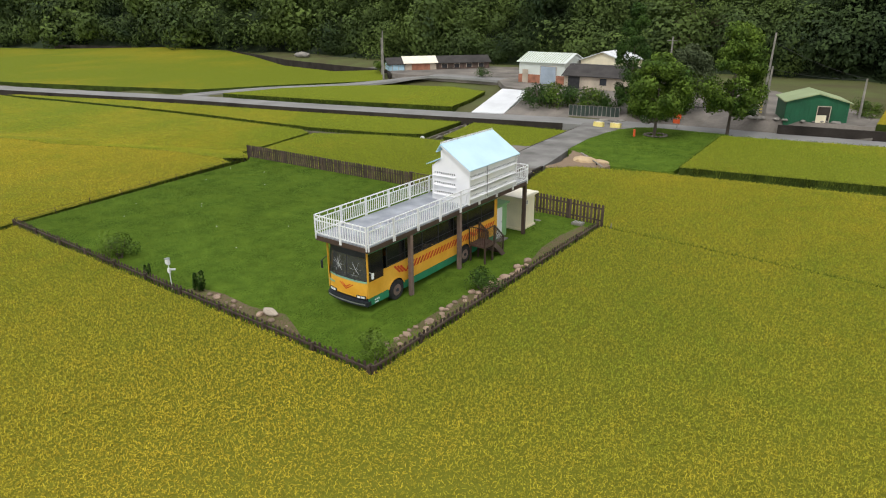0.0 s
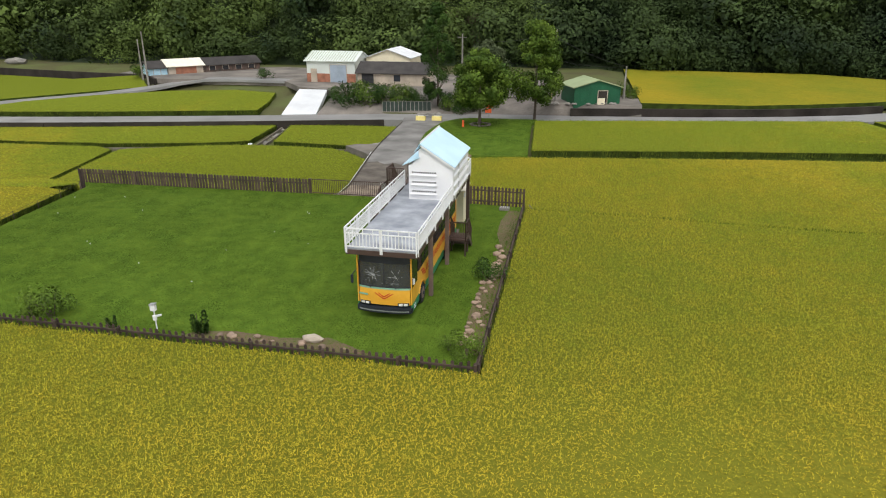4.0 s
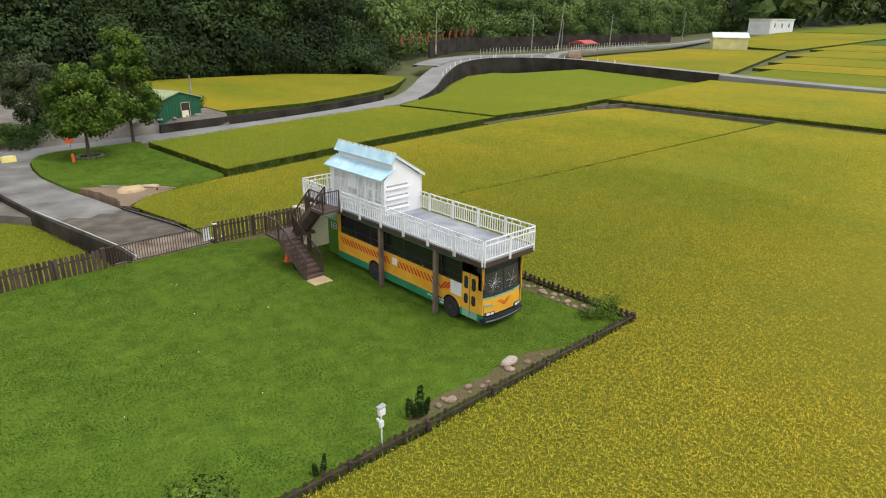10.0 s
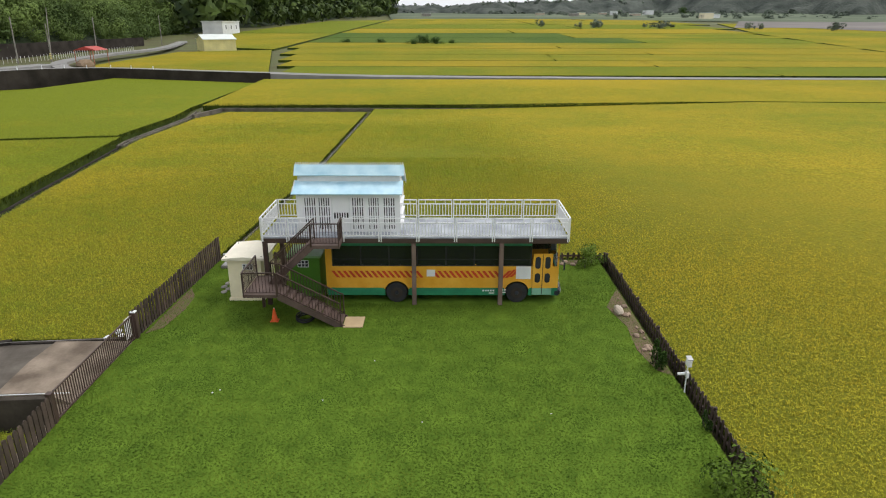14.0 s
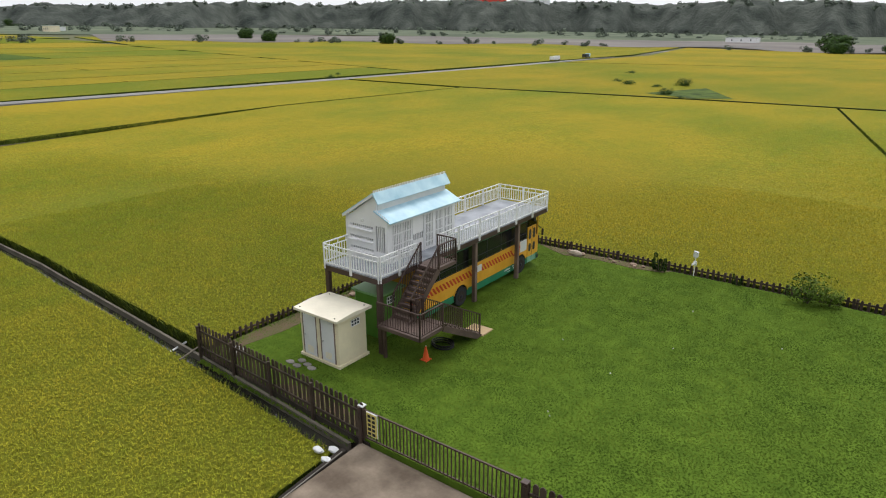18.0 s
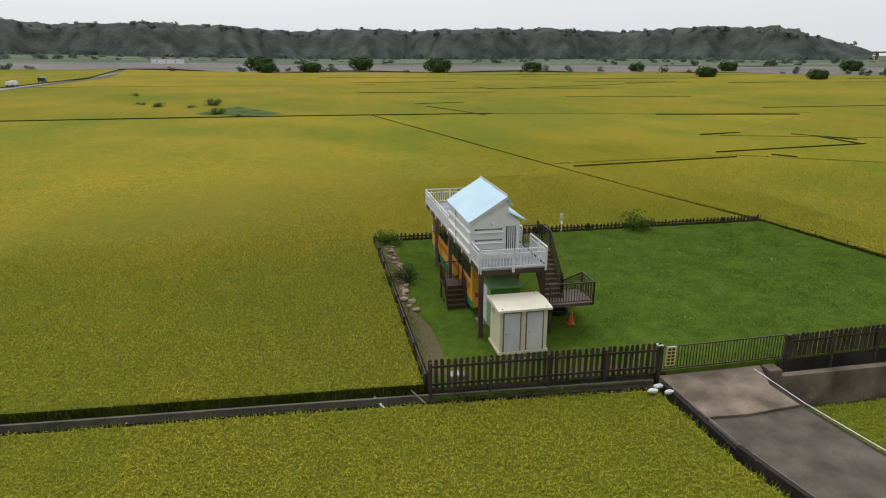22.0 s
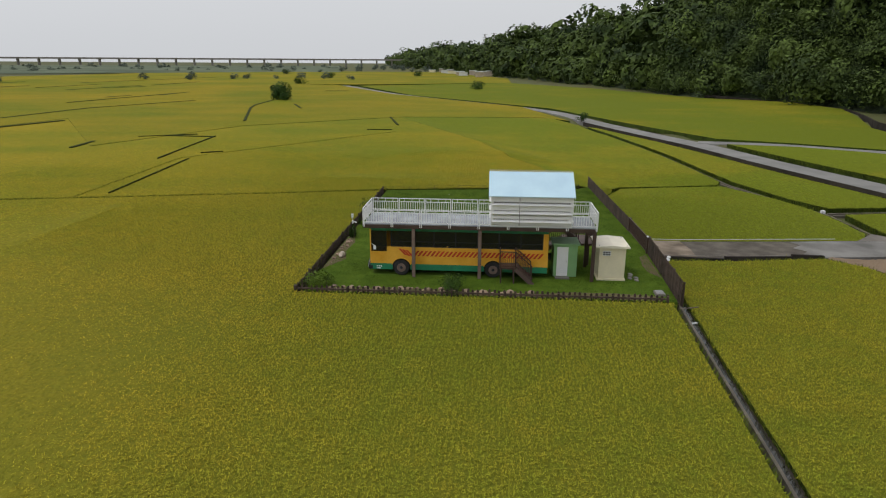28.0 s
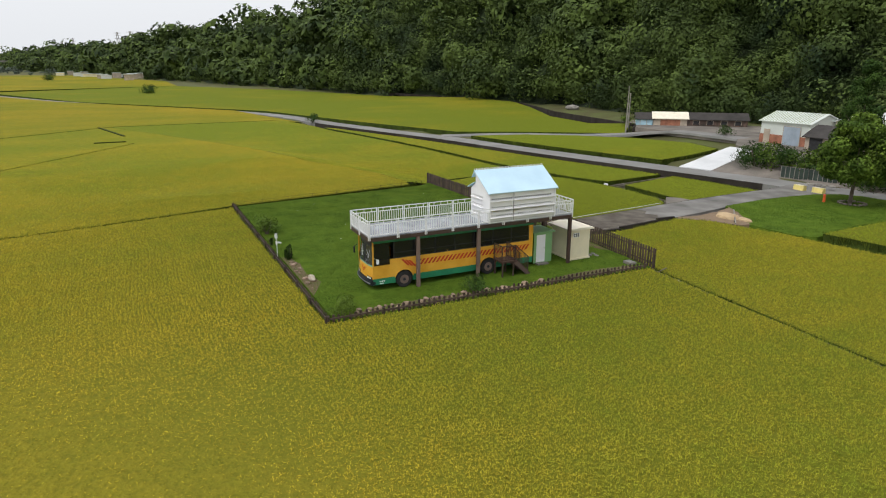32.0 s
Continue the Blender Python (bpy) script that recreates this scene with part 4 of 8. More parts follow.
def ditch(pts, wide, label, side=0.18, top=-0.18, lip=M_CONC, both=True, pale=False, down=0.0):
    """A concrete channel: two low walls with dark water between them."""
    ob = thing("ditch", (pts[0][0], pts[0][1], -0.5), label, "ditch", kind="structure")
    walls, water, pale_bm = B(), B(), B()
    for (xa, ya), (xb, yb) in zip(pts, pts[1:]):
        d = Vector((xb - xa, yb - ya, 0)).normalized()
        s = Vector((-d.y, d.x, 0)) * (wide / 2)
        for k in ((1, -1) if both else (1,)):
            if pale and k < 0:
                beam(pale_bm, (xa + s.x * k, ya + s.y * k + 0.06, -0.48), (xb + s.x * k, yb + s.y * k + 0.06, -0.48), side * 0.85, 0.56)
                continue
            beam(walls, (xa + s.x * k, ya + s.y * k, top - 0.3), (xb + s.x * k, yb + s.y * k, top - 0.3), side, 0.6)
        beam(water, (xa, ya, -0.52 - down), (xb, yb, -0.52 - down), wide - side, 0.06)
    part("channel_wall", walls, lip, ob)
    if pale:
        part("channel_lip", pale_bm, M_LIPPALE, ob, "pale weathered concrete lip")
    else:
        pale_bm.free()
    part("water", water, M_WATER, ob, "dark shallow water")
    return ob


ditch([(-6.2, 19.2), (3.4, 18.55), (9, 18.2), (17.7, 17.72), (21, 17.5), (67, 16.8)], 0.56, "straight concrete irrigation canal with dark water", 0.14, -0.5, M_SIDEWALL, pale=True)
ditch([(2.4, 35.8), (19.4, 38.7), (40, 41.5)], 0.6, "narrow dark ditch between rice fields", 0.2, -0.62, M_DARKCONC, down=0.2)
ditch([(40, 41.5), (43, 41.9), (62, 42.0), (69, 43.2)], 0.6, "narrow concrete ditch between rice fields", 0.2, -0.36, M_LIPPALE)
lip_bm = B()
for a, b in (((61.5, 41.2), (68.9, 39.6)), ((68.9, 39.6), (69.1, 2.6)), ((69.1, 2.6), (72.6, -43))):
    beam(lip_bm, (*a, -0.2), (*b, -0.2), 0.4, 0.6)
tagged(part("field_path", lip_bm, M_LIPPALE), "pale concrete path between two rice fields", "path", kind="structure")
ditch([(-14.2, 41.1), (-19, 41.4), (-28, 41.4), (-34.5, 39.6), (-44.6, 37.1), (-54.7, 36.5), (-68, 35.6), (-82, 34.0), (-98, 31.8), (-114, 28.6)], 0.6, "narrow dark ditch between low rice fields", 0.16, -1.85, M_LIP, down=1.65)
ditch([(-28.3, 41.8), (-30.2, 53.2)], 0.9, "short concrete ditch between low rice fields", 0.16, -1.75, M_LIP, down=1.65)
ditch([(-41.6, 36.6), (-40.5, 29.5), (-38.9, 23.0), (-34.0, 20.4)], 0.4, "narrow muddy ditch behind the picket fence", 0.14, -1.9, M_DARKCONC, down=1.65)
r_ditch = random.Random(52)
for i in range(34):
    u, w = r_ditch.uniform(0.02, 0.98), r_ditch.uniform(-0.5, 0.5)
    q = r_ditch.uniform(0.12, 0.34)
    DITCH_STONES.append((-28.3 - 1.9 * u + w, 41.8 + 11.4 * u, q))
lip_bm = B()
beam(lip_bm, (-11.0, 19.22, -1.4), (-32.9, 19.45, -1.4), 0.34, 1.9)
tagged(part("ditch_lip", lip_bm, M_SLAB), "brown concrete lip of the ditch outside the picket fence", "ditch", kind="structure")
lip_bm = B()
box(lip_bm, -12.0, -11.38, 18.8, 19.42, -0.8, -0.12, 0.03)
tagged(part("kerb_block", lip_bm, M_SLAB), "brown concrete block beside the gate post", "block")
pit_bm = B()
beam(pit_bm, (-10.95, 20.0, -2.25), (-33.0, 20.1, -2.25), 1.4, 0.1)
beam(pit_bm, (-11.3, 18.86, -0.75), (-31.5, 18.9, -0.75), 0.5, 0.1)
tagged(part("ditch_floor", pit_bm, M_DARKCONC), "near-black ditch floor outside the picket fence", "ditch", kind="structure")

# ---- wooded hill ----


def crown(seed, lobes, leaves, leaf, flat=0.85):
    """Leaf clumps on a cluster of rounded lobes, in a crown of radius about 1 standing on its foot."""
    r = np.random.default_rng(seed)
    ctr = np.stack([r.normal(0, 0.42, lobes), r.normal(0, 0.42, lobes), r.uniform(0.35, 1.25, lobes)], 1)
    rad = r.uniform(0.35, 0.62, lobes)
    k = r.integers(0, lobes, leaves)
    d = r.normal(0, 1, (leaves, 3))
    d[:, 2] = d[:, 2] * 0.9 + 0.25
    d /= np.linalg.norm(d, axis=1)[:, None]
    c = ctr[k] + d * (rad[k] * r.uniform(0.7, 1.08, leaves))[:, None]
    n = d * 0.7 + (c - (0, 0, 0.6)) * 0.7 + r.normal(0, 0.34, (leaves, 3))
    n /= np.linalg.norm(n, axis=1)[:, None]
    t = np.cross(n, r.normal(0, 1, (leaves, 3)))
    t /= np.linalg.norm(t, axis=1)[:, None]
    b = np.cross(n, t)
    s = (leaf * r.uniform(0.6, 1.35, leaves))[:, None]
    v = np.stack([c - t * s, c + t * s * 0.9 - b * s * 0.7, c + b * s * 1.1], 1)
    v[..., 2] *= flat
    return v.reshape(-1, 3)


def woods(name, spots, sizes, forms, material, label):
    """Many crowns, each one turned and sized, joined into one mesh of clumps."""
    out = []
    for i, ((x, y, z), s) in enumerate(zip(spots, sizes)):
        f = forms[i % len(forms)]
        a = rng.uniform(0, 6.28)
        c, q = np.cos(a), np.sin(a)
        v = np.stack([(f[:, 0] * c - f[:, 1] * q) * s, (f[:, 0] * q + f[:, 1] * c) * s, f[:, 2] * s * rng.uniform(0.85, 1.35)], 1)
        out.append(v + (x, y, z))
    v = np.concatenate(out)
    ob = new(name, raw_mesh(name, v, np.arange(len(v)).reshape(-1, 3), material))
    return tagged(ob, label, "woodland", kind="stuff")


def hill_spots(x0, x1, d0, d1, pitch):
    steps, d = [], d0
    while d < d1:
        steps.append(d)
        d += pitch * 0.9 / math.hypot(1, 1.55 * math.exp(-max(d, 0) / 55.0))
    px, pd = np.meshgrid(np.arange(x0, x1, pitch), np.array(steps))
    px = px.ravel() + rng.uniform(-0.45, 0.45, px.size) * pitch
    pd = pd.ravel() + rng.uniform(-0.3, 0.3, pd.size) * pitch
    py = np.interp(px, FOOT_X, FOOT_Y) + pd
    return np.stack([px, py, ground_z(px, py) - 0.6], 1)


near_forms = [crown(s, 11, 1250, 0.056) for s in range(6)]
mid_forms = [crown(40 + s, 10, 900, 0.066) for s in range(5)]
far_forms = [crown(20 + s, 7, 170, 0.16) for s in range(4)]
for x0, x1, d0, d1, pitch, size, forms in ((-110, 2, -1, 19, 4.9, 4.8, near_forms), (2, 84, -1, 19, 4.9, 4.8, near_forms), (-110, 0, 19, 58, 6.6, 6.6, mid_forms), (-290, -110, -1, 64, 7.6, 7.2, mid_forms), (84, 330, -1, 40, 6.2, 4.6, near_forms), (-620, -290, -1, 100, 9.5, 7.4, far_forms), (-1500, -620, -1, 80, 14.0, 8.5, far_forms), (-2600, -1500, -1, 80, 20.0, 11.0, far_forms), (330, 1200, -1, 90, 20.0, 12.0, far_forms)):
    spots = hill_spots(x0, x1, d0, d1, pitch)
    if x0 == 84:
        spots = spots[~((spots[:, 0] > 84) & (spots[:, 1] < np.interp(spots[:, 0], (84, 130, 330), (120, 139, 128))))]
    sizes = size * np.clip(np.exp(rng.normal(-0.08, 0.34, len(spots))), 0.5, 1.9)
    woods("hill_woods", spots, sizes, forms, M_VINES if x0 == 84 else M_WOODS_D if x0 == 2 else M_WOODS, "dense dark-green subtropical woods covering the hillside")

# trees pressing down to the road bend
spots = np.stack([rng.uniform(15, 92, 170), rng.uniform(93, 124, 170)], 1)
spots = spots[inside([(15, 113.5), (50, 113), (64, 103), (68, 98), (71, 99), (74, 124), (15, 124)], spots[:, 0], spots[:, 1])]
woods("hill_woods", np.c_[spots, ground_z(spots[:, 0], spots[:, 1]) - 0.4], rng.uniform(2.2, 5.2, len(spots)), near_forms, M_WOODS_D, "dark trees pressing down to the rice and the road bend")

dry = np.stack([rng.uniform(-25, -15, 14), rng.uniform(113, 121, 14)], 1)
woods("dry_thicket", np.c_[dry, ground_z(dry[:, 0], dry[:, 1]) + 1.5], rng.uniform(1.6, 2.6, 14), near_forms, M_DRY, "dead grey-brown thicket on the hillside")

# ---- far side of the river ----
bm = B()
ring, far_spots = [], []
for j in range(721):
    i = j / 4
    a = radians(78 + 147 * i / 180)
    dist = 1350 + 60 * math.sin(i * 0.21) + 30 * math.sin(i * 0.57)
    high = 19 + 40 * min(1, max(0, (i - 22) / 60)) ** 0.7 + 2.0 * math.sin(i * 0.35) + 1.0 * math.sin(i * 1.1) + 0.8 * math.sin(i * 2.9)
    high *= min(1, (181 - i) / 9.0) ** 0.7
    base = -0.5 + float(rise(dist * math.sin(a)))
    sx, cy = math.sin(a), math.cos(a)
    jut = 18 * math.sin(i * 0.9) + 10 * math.sin(i * 2.3)
    far_spots += [(sx * (dist - 62 + jut + 26 * k) + rng.uniform(-15, 15), cy * (dist - 62 + jut + 26 * k) + rng.uniform(-13, 13), base - 3 + high * (0.05, 0.3, 0.66, 0.88, 0.97)[k] + rng.uniform(-2, 0)) for k in (0, 3, 4) if high > 10 and rng.uniform() < 0.45]
    row = []
    for k in range(15):
        u = k / 13
        dd = dist - 70 + jut * (1 - 0.6 * u) + 115 * u if k < 14 else dist + 500
        zz = base - 2 + high * (float(np.interp(u, (0, 0.3, 0.6, 0.85, 1), (0, 0.36, 0.8, 0.97, 1.0))))
        p = Vector((sx * dd, cy * dd, 0))
        near = noise.voronoi(Vector((p.x / 17, p.y / 17, 0)))[0][0]
        row.append(bm.verts.new((p.x, p.y, zz + (6.5 * (1 - near * near) if high > 10 else 0) * (0.35 if k in (0, 14) else 1))))
    ring.append(row)
for ra, rb in zip(ring, ring[1:]):
    for k in range(14):
        bm.faces.new((ra[k], rb[k], rb[k + 1], ra[k + 1]))
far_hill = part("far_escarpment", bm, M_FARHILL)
tagged(far_hill, "long flat-topped wooded escarpment across the river", "hill", kind="structure")
for p in far_hill.data.polygons:
    p.use_smooth = True
cheap_forms = [crown(80 + s, 5, 56, 0.3) for s in range(4)]
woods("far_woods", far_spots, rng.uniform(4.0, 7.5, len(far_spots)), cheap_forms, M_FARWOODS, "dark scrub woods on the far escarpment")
bm = B()
ring = []
for i in range(91):
    a = radians(114 + 116 * i / 90)
    near_d, far_d = 470 + 25 * math.sin(i * 0.5), 760 + 40 * math.sin(i * 0.3)
    ring.append([bm.verts.new((math.sin(a) * d, math.cos(a) * d, -0.2 + 0.45 + float(rise(math.sin(a) * d)))) for d in (near_d, far_d)])
for ra, rb in zip(ring, ring[1:]):
    bm.faces.new((ra[0], rb[0], rb[1], ra[1]))
bm2 = B()
ring2 = []
for i in range(91):
    a = radians(85 + 172 * i / 90)
    ring2.append([bm2.verts.new((math.sin(a) * d, math.cos(a) * d, zz + float(rise(math.sin(a) * d)))) for d, zz in ((745 + 40 * math.sin(i * 0.3), 0.1), (800 + 40 * math.sin(i * 0.3), 2.0), (1320, 3.5))])
for ra, rb in zip(ring2, ring2[1:]):
    for k in range(2):
        bm2.faces.new((ra[k], rb[k], rb[k + 1], ra[k + 1]))
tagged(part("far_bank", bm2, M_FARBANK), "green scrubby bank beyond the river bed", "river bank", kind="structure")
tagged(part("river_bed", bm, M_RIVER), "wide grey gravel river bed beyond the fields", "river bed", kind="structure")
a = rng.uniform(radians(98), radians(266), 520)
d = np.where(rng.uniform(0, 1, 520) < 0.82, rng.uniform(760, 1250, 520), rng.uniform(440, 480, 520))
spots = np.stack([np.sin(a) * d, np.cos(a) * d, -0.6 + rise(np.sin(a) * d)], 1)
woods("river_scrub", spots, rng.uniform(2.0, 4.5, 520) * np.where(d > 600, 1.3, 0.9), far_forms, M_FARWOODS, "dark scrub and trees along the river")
# ---- the enclosed lawn ----
LAWN = [(2.95, -3.0), (2.98, 18.2), (-6.9, 18.7), (-12.3, 18.65), (-31.4, 18.2), (-30.2, 16.9), (-27.6, -3.0)]
bm = B()
prism(bm, LAWN, "z", -2.4, 0.0)
tagged(part("lawn", bm, M_LAWN), "mown bright-green lawn, slightly patchy", "lawn", kind="structure")
edge_bm = B()
beam(edge_bm, (-12.3, 18.69, -0.62), (-31.38, 18.24, -0.62), 0.06, 1.1)
beam(edge_bm, (2.98, 18.24, -0.62), (-6.9, 18.74, -0.62), 0.06, 1.1)
tagged(part("lawn_edging", edge_bm, M_SIDEWALL), "dark damp concrete edging under the picket fence", "edging", kind="structure")
BUS_SPOT = [(-3.0, 0.2), (-0.2, 0.2), (-0.2, 11.3), (-3.0, 11.3)]


def grass(poly, holes, pitch, tall, z, material, seed):
    r = np.random.default_rng(seed)
    xs, ys = [p[0] for p in poly], [p[1] for p in poly]
    px, py = np.meshgrid(np.arange(min(xs), max(xs), pitch), np.arange(min(ys), max(ys), pitch))
    px = px.ravel() + r.uniform(-0.5, 0.5, px.size) * pitch
    py = py.ravel() + r.uniform(-0.5, 0.5, py.size) * pitch
    keep = inside(poly, px, py)
    for h in holes:
        keep &= ~inside(h, px, py)
    px, py = px[keep], py[keep]
    m = len(px)
    a = r.uniform(0, 6.28, m)
    lush = 0.6 + 0.2 * np.sin(px * 0.55 + 1.3 * np.sin(py * 0.4)) * np.sin(py * 0.7 + np.sin(px * 0.3))
    h = tall * (0.5 + 0.7 * np.clip(lush, 0, 1)) * r.uniform(0.6, 1.4, m)
    w = 0.045 * r.uniform(0.7, 1.4, m)
    c, s = np.cos(a), np.sin(a)
    v = np.stack([np.stack([px - c * w, py - s * w, 0 * px + z - 0.01], 1), np.stack([px + c * w, py + s * w, 0 * px + z - 0.01], 1), np.stack([px + s * h, py - c * h, z + h * 0.75], 1)], 1).reshape(-1, 3)
    return raw_mesh("grass", v, np.arange(len(v)).reshape(-1, 3), material)


tagged(new("lawn_grass", grass(LAWN, [BUS_SPOT], 0.068, 0.05, 0.0, M_GRASS, 5)), "short bright-green grass blades", "grass", kind="stuff")

# ---- the little lawn with two trees ----
LAWN_B = [(-9.68, 42.0), (-9.36, 39.3), (-7.1, 38.05), (-3.3, 35.1), (0.9, 35.4), (2.0, 36.4), (1.2, 53.6), (1.7, 56.3), (-3.0, 56.2), (-6.5, 56.0), (-8.1, 55.1), (-9.4, 52.7), (-9.85, 49.5), (-10.0, 45.4)]
bm = B()
prism(bm, LAWN_B, "z", -2.2, -0.34)
tagged(part("lawn", bm, M_LAWN), "small grassy corner between road and rice", "lawn", kind="structure")
tagged(new("lawn_grass", grass(LAWN_B, [], 0.12, 0.08, -0.34, M_GRASS, 6)), "short green grass under two trees", "grass", kind="stuff")

WEEDS = [(-6.2, 18.72), (2.9, 18.36), (2.9, 18.66), (-6.2, 19.05)]
tagged(new("fence_weeds", grass(WEEDS, [], 0.06, 0.13, -0.3, M_GRASS, 8)), "rough weeds along the foot of the north fence", "weeds", kind="stuff")
EAST_WEEDS = [(2.55, -2.6), (2.95, -2.6), (2.95, 17.4), (2.6, 17.4)]
tagged(new("fence_weeds", grass(EAST_WEEDS, [], 0.15, 0.16, 0.0, M_GRASS, 9)), "rough grass along the foot of the east fence", "weeds", kind="stuff")

# ---- picket fences ----


def picket_mesh(w, h, t):
    bm = B()
    pts = [(-w / 2, 0), (w / 2, 0), (w / 2, h - w * 0.45), (w * 0.25, h - w * 0.1), (0, h), (-w * 0.25, h - w * 0.1), (-w / 2, h - w * 0.45)]
    prism(bm, pts, "y", -t / 2, t / 2)
    return mesh_of("picket", bm, M_PICKET)


PICKET_TALL = picket_mesh(0.145, 1.45, 0.035)
PICKET_WEST = picket_mesh(0.185, 1.64, 0.035)
PICKET_LOW = picket_mesh(0.13, 0.86, 0.03)


def fence(a, b, low, pitch, label, post_every, pale=None, high=1.45):
    a, b = Vector(a), Vector(b)
    d = b - a
    ang = math.atan2(d.y, d.x)
    n = max(2, round(Vector((d.x, d.y)).length / pitch))
    ob = thing("picket_fence", (a.x, a.y, a.z), label, "fence", "picket fences")
    h = 0.86 if low else high
    bm = B()
    side = Vector((-d.y, d.x, 0)).normalized() * 0.05
    for z in ((0.25, 0.62) if low else (h * 0.25, h * 0.78)):
        beam(bm, a + side + Vector((0, 0, z)), b + side + Vector((0, 0, z)), 0.05, 0.09)
    part("rail", bm, M_PICKET, ob, "long horizontal fence rails")
    r = random.Random(int(abs(a.x * 7 + a.y * 13)))
    for i in range(n + 1):
        p = a + d * (i / n)
        lean = r.uniform(-2.5, 2.5) if low else r.uniform(-1, 1)
        drop = r.uniform(-0.06, 0.03) if low else r.uniform(-0.02, 0.01)
        piece("picket", PICKET_LOW if low else (pale or PICKET_TALL), ob, Matrix.Translation(p + Vector((0, 0, drop))) @ Matrix.Rotation(ang, 4, "Z") @ Matrix.Rotation(radians(lean), 4, "Y"))
    k = max(1, round(d.length / post_every))
    for i in range(k + 1):
        p = a + d * (i / k) + side * 2.2
        pm = B()
        rod(pm, (p.x, p.y, p.z - 0.3), (p.x, p.y, p.z + h * (0.92 if low else 0.93)), 0.07, 0.065, 8)
        part("post", pm, M_PICKET, ob)
    return ob


ZL = -0.42
fence((3.05, -3.4, ZL), (-27.6, -3.35, ZL), True, 0.30, "low dark-brown picket fence half sunk in rice", 3.0)
fence((3.06, 17.6, ZL), (3.05, -3.4, ZL), True, 0.30, "low dark-brown picket fence half sunk in rice", 3.0)
fence((-6.55, 18.68, -0.13), (3.08, 18.3, -0.13), False, 0.25, "tall dark-brown picket fence beside the canal", 2.4)
fence((-31.6, 18.1, -0.52), (-12.68, 18.6, -0.52), False, 0.25, "tall dark-brown picket fence beside the gate", 2.4, PICKET_WEST, 1.64)

wire = thing("wire_fence", (-29, 7, 0), "thin wire fence on stakes along the lawn's west edge", "fence")
for i in range(9):
    x, y = -27.7 - 3.1 * i / 8, -3.2 + 20.2 * i / 8
    bm = B()
    rod(bm, (x, y, -0.4), (x, y, 0.42), 0.025, 0.02, 6)
    part("stake", bm, M_PICKET, wire)
bm = B()
for z in (0.2, 0.38):
    rod(bm, (-27.7, -3.2, z), (-30.8, 17.0, z), 0.008, 0.008, 5)
part("wire", bm, M_BLACK, wire)

# sliding gate of thin bars
gate = thing("gate", (-9.6, 18.66, 0), "closed dark-brown metal bar gate across the entrance", "gate")
bm = B()
for z in (0.08, 1.1):
    beam(bm, (-12.5, 18.62, z), (-6.7, 18.7, z), 0.05, 0.05)
part("gate_frame", bm, M_BROWN, gate)
bar_bm = B()
box(bar_bm, -0.015, 0.015, -0.015, 0.015, 0, 1.03)
BAR = mesh_of("gate_bar", bar_bm, M_BROWN)
for i in range(41):
    x = -12.45 + i * 0.143
    piece("bar", BAR, gate, Matrix.Translation((x, 18.66, 0.08)))
for x, z in ((-6.55, 1.18), (-12.66, 1.08)):
    gp = thing("gate_post", (x, 18.66, 0), "square dark-brown gate post", "post", "gate posts")
    bm = B()
    box(bm, x - 0.09, x + 0.09, 18.57, 18.75, -0.4, z, 0.012)
    part("shaft", bm, M_BROWN, gp)
    bm = B()
    box(bm, x - 0.11, x + 0.11, 18.55, 18.77, z, z + 0.05, 0.01)
    part("cap", bm, M_WHITE_OLD if x > -7 else M_BROWN, gp)
sign = thing("notice_board", (-6.9, 18.8, 0.6), "white-backed yellow notice panel hung on the gate", "sign")
bm = B()
box(bm, -7.28, -6.82, 18.72, 18.75, 0.25, 1.12)
part("panel", bm, M_WHITE, sign)
bm = B()
box(bm, -7.27, -6.83, 18.755, 18.765, 0.27, 1.1)
part("front", bm, M_YELLOW, sign, "yellow front of the notice")
for i in range(2):
    bm = B()
    for k in range(5):
        box(bm, -7.2 + i * 0.18, -7.07 + i * 0.18, 18.768, 18.774, 0.95 - k * 0.16, 1.05 - k * 0.16)
    part("lettering", bm, M_BLACK, sign)

# ---- raised deck ----
deck = thing("raised_deck", (-1.6, 7.0, 0), "white-railed lookout deck on brown steel columns over a bus", "platform")
X0, X1, Y0, Y1, DZ = -3.19, 0.0, 0.0, 14.0, 3.36
bm = B()
box(bm, X0 + 0.02, X1 - 0.02, Y0 + 0.02, Y1 - 0.02, DZ - 0.06, DZ)
part("floor", bm, M_DECK, deck, "grey coated floor with pale wet sheen painted in")
for nm, c in (("edge_beam", (X0, X0 + 0.12, Y0, Y1)), ("edge_beam", (X1 - 0.12, X1, Y0, Y1)), ("edge_beam", (X0 + 0.12, X1 - 0.12, Y0, Y0 + 0.12)), ("edge_beam", (X0 + 0.12, X1 - 0.12, Y1 - 0.12, Y1))):
    bm = B()
    box(bm, *c, DZ - 0.28, DZ - 0.062)
    part(nm, bm, M_BROWN, deck)
for i in range(8):
    bm = B()
    y = 1.2 + i * 1.68
    box(bm, X0 + 0.13, X1 - 0.13, y - 0.04, y + 0.04, DZ - 0.22, DZ - 0.064)
    part("joist", bm, M_BROWN, deck)
for x in (-0.11, -3.08):
    for y in (3.04, 7.08, 13.9):
        bm = B()
        box(bm, x - 0.1, x + 0.1, y - 0.1, y + 0.1, -0.1, DZ - 0.285, 0.012)
        part("column", bm, M_BROWN_L if y < 10 else M_BROWN, deck)
bal_bm = B()
box(bal_bm, -0.016, 0.016, -0.016, 0.016, 0, 0.56)
BALUSTER = mesh_of("baluster", bal_bm, M_WHITE)


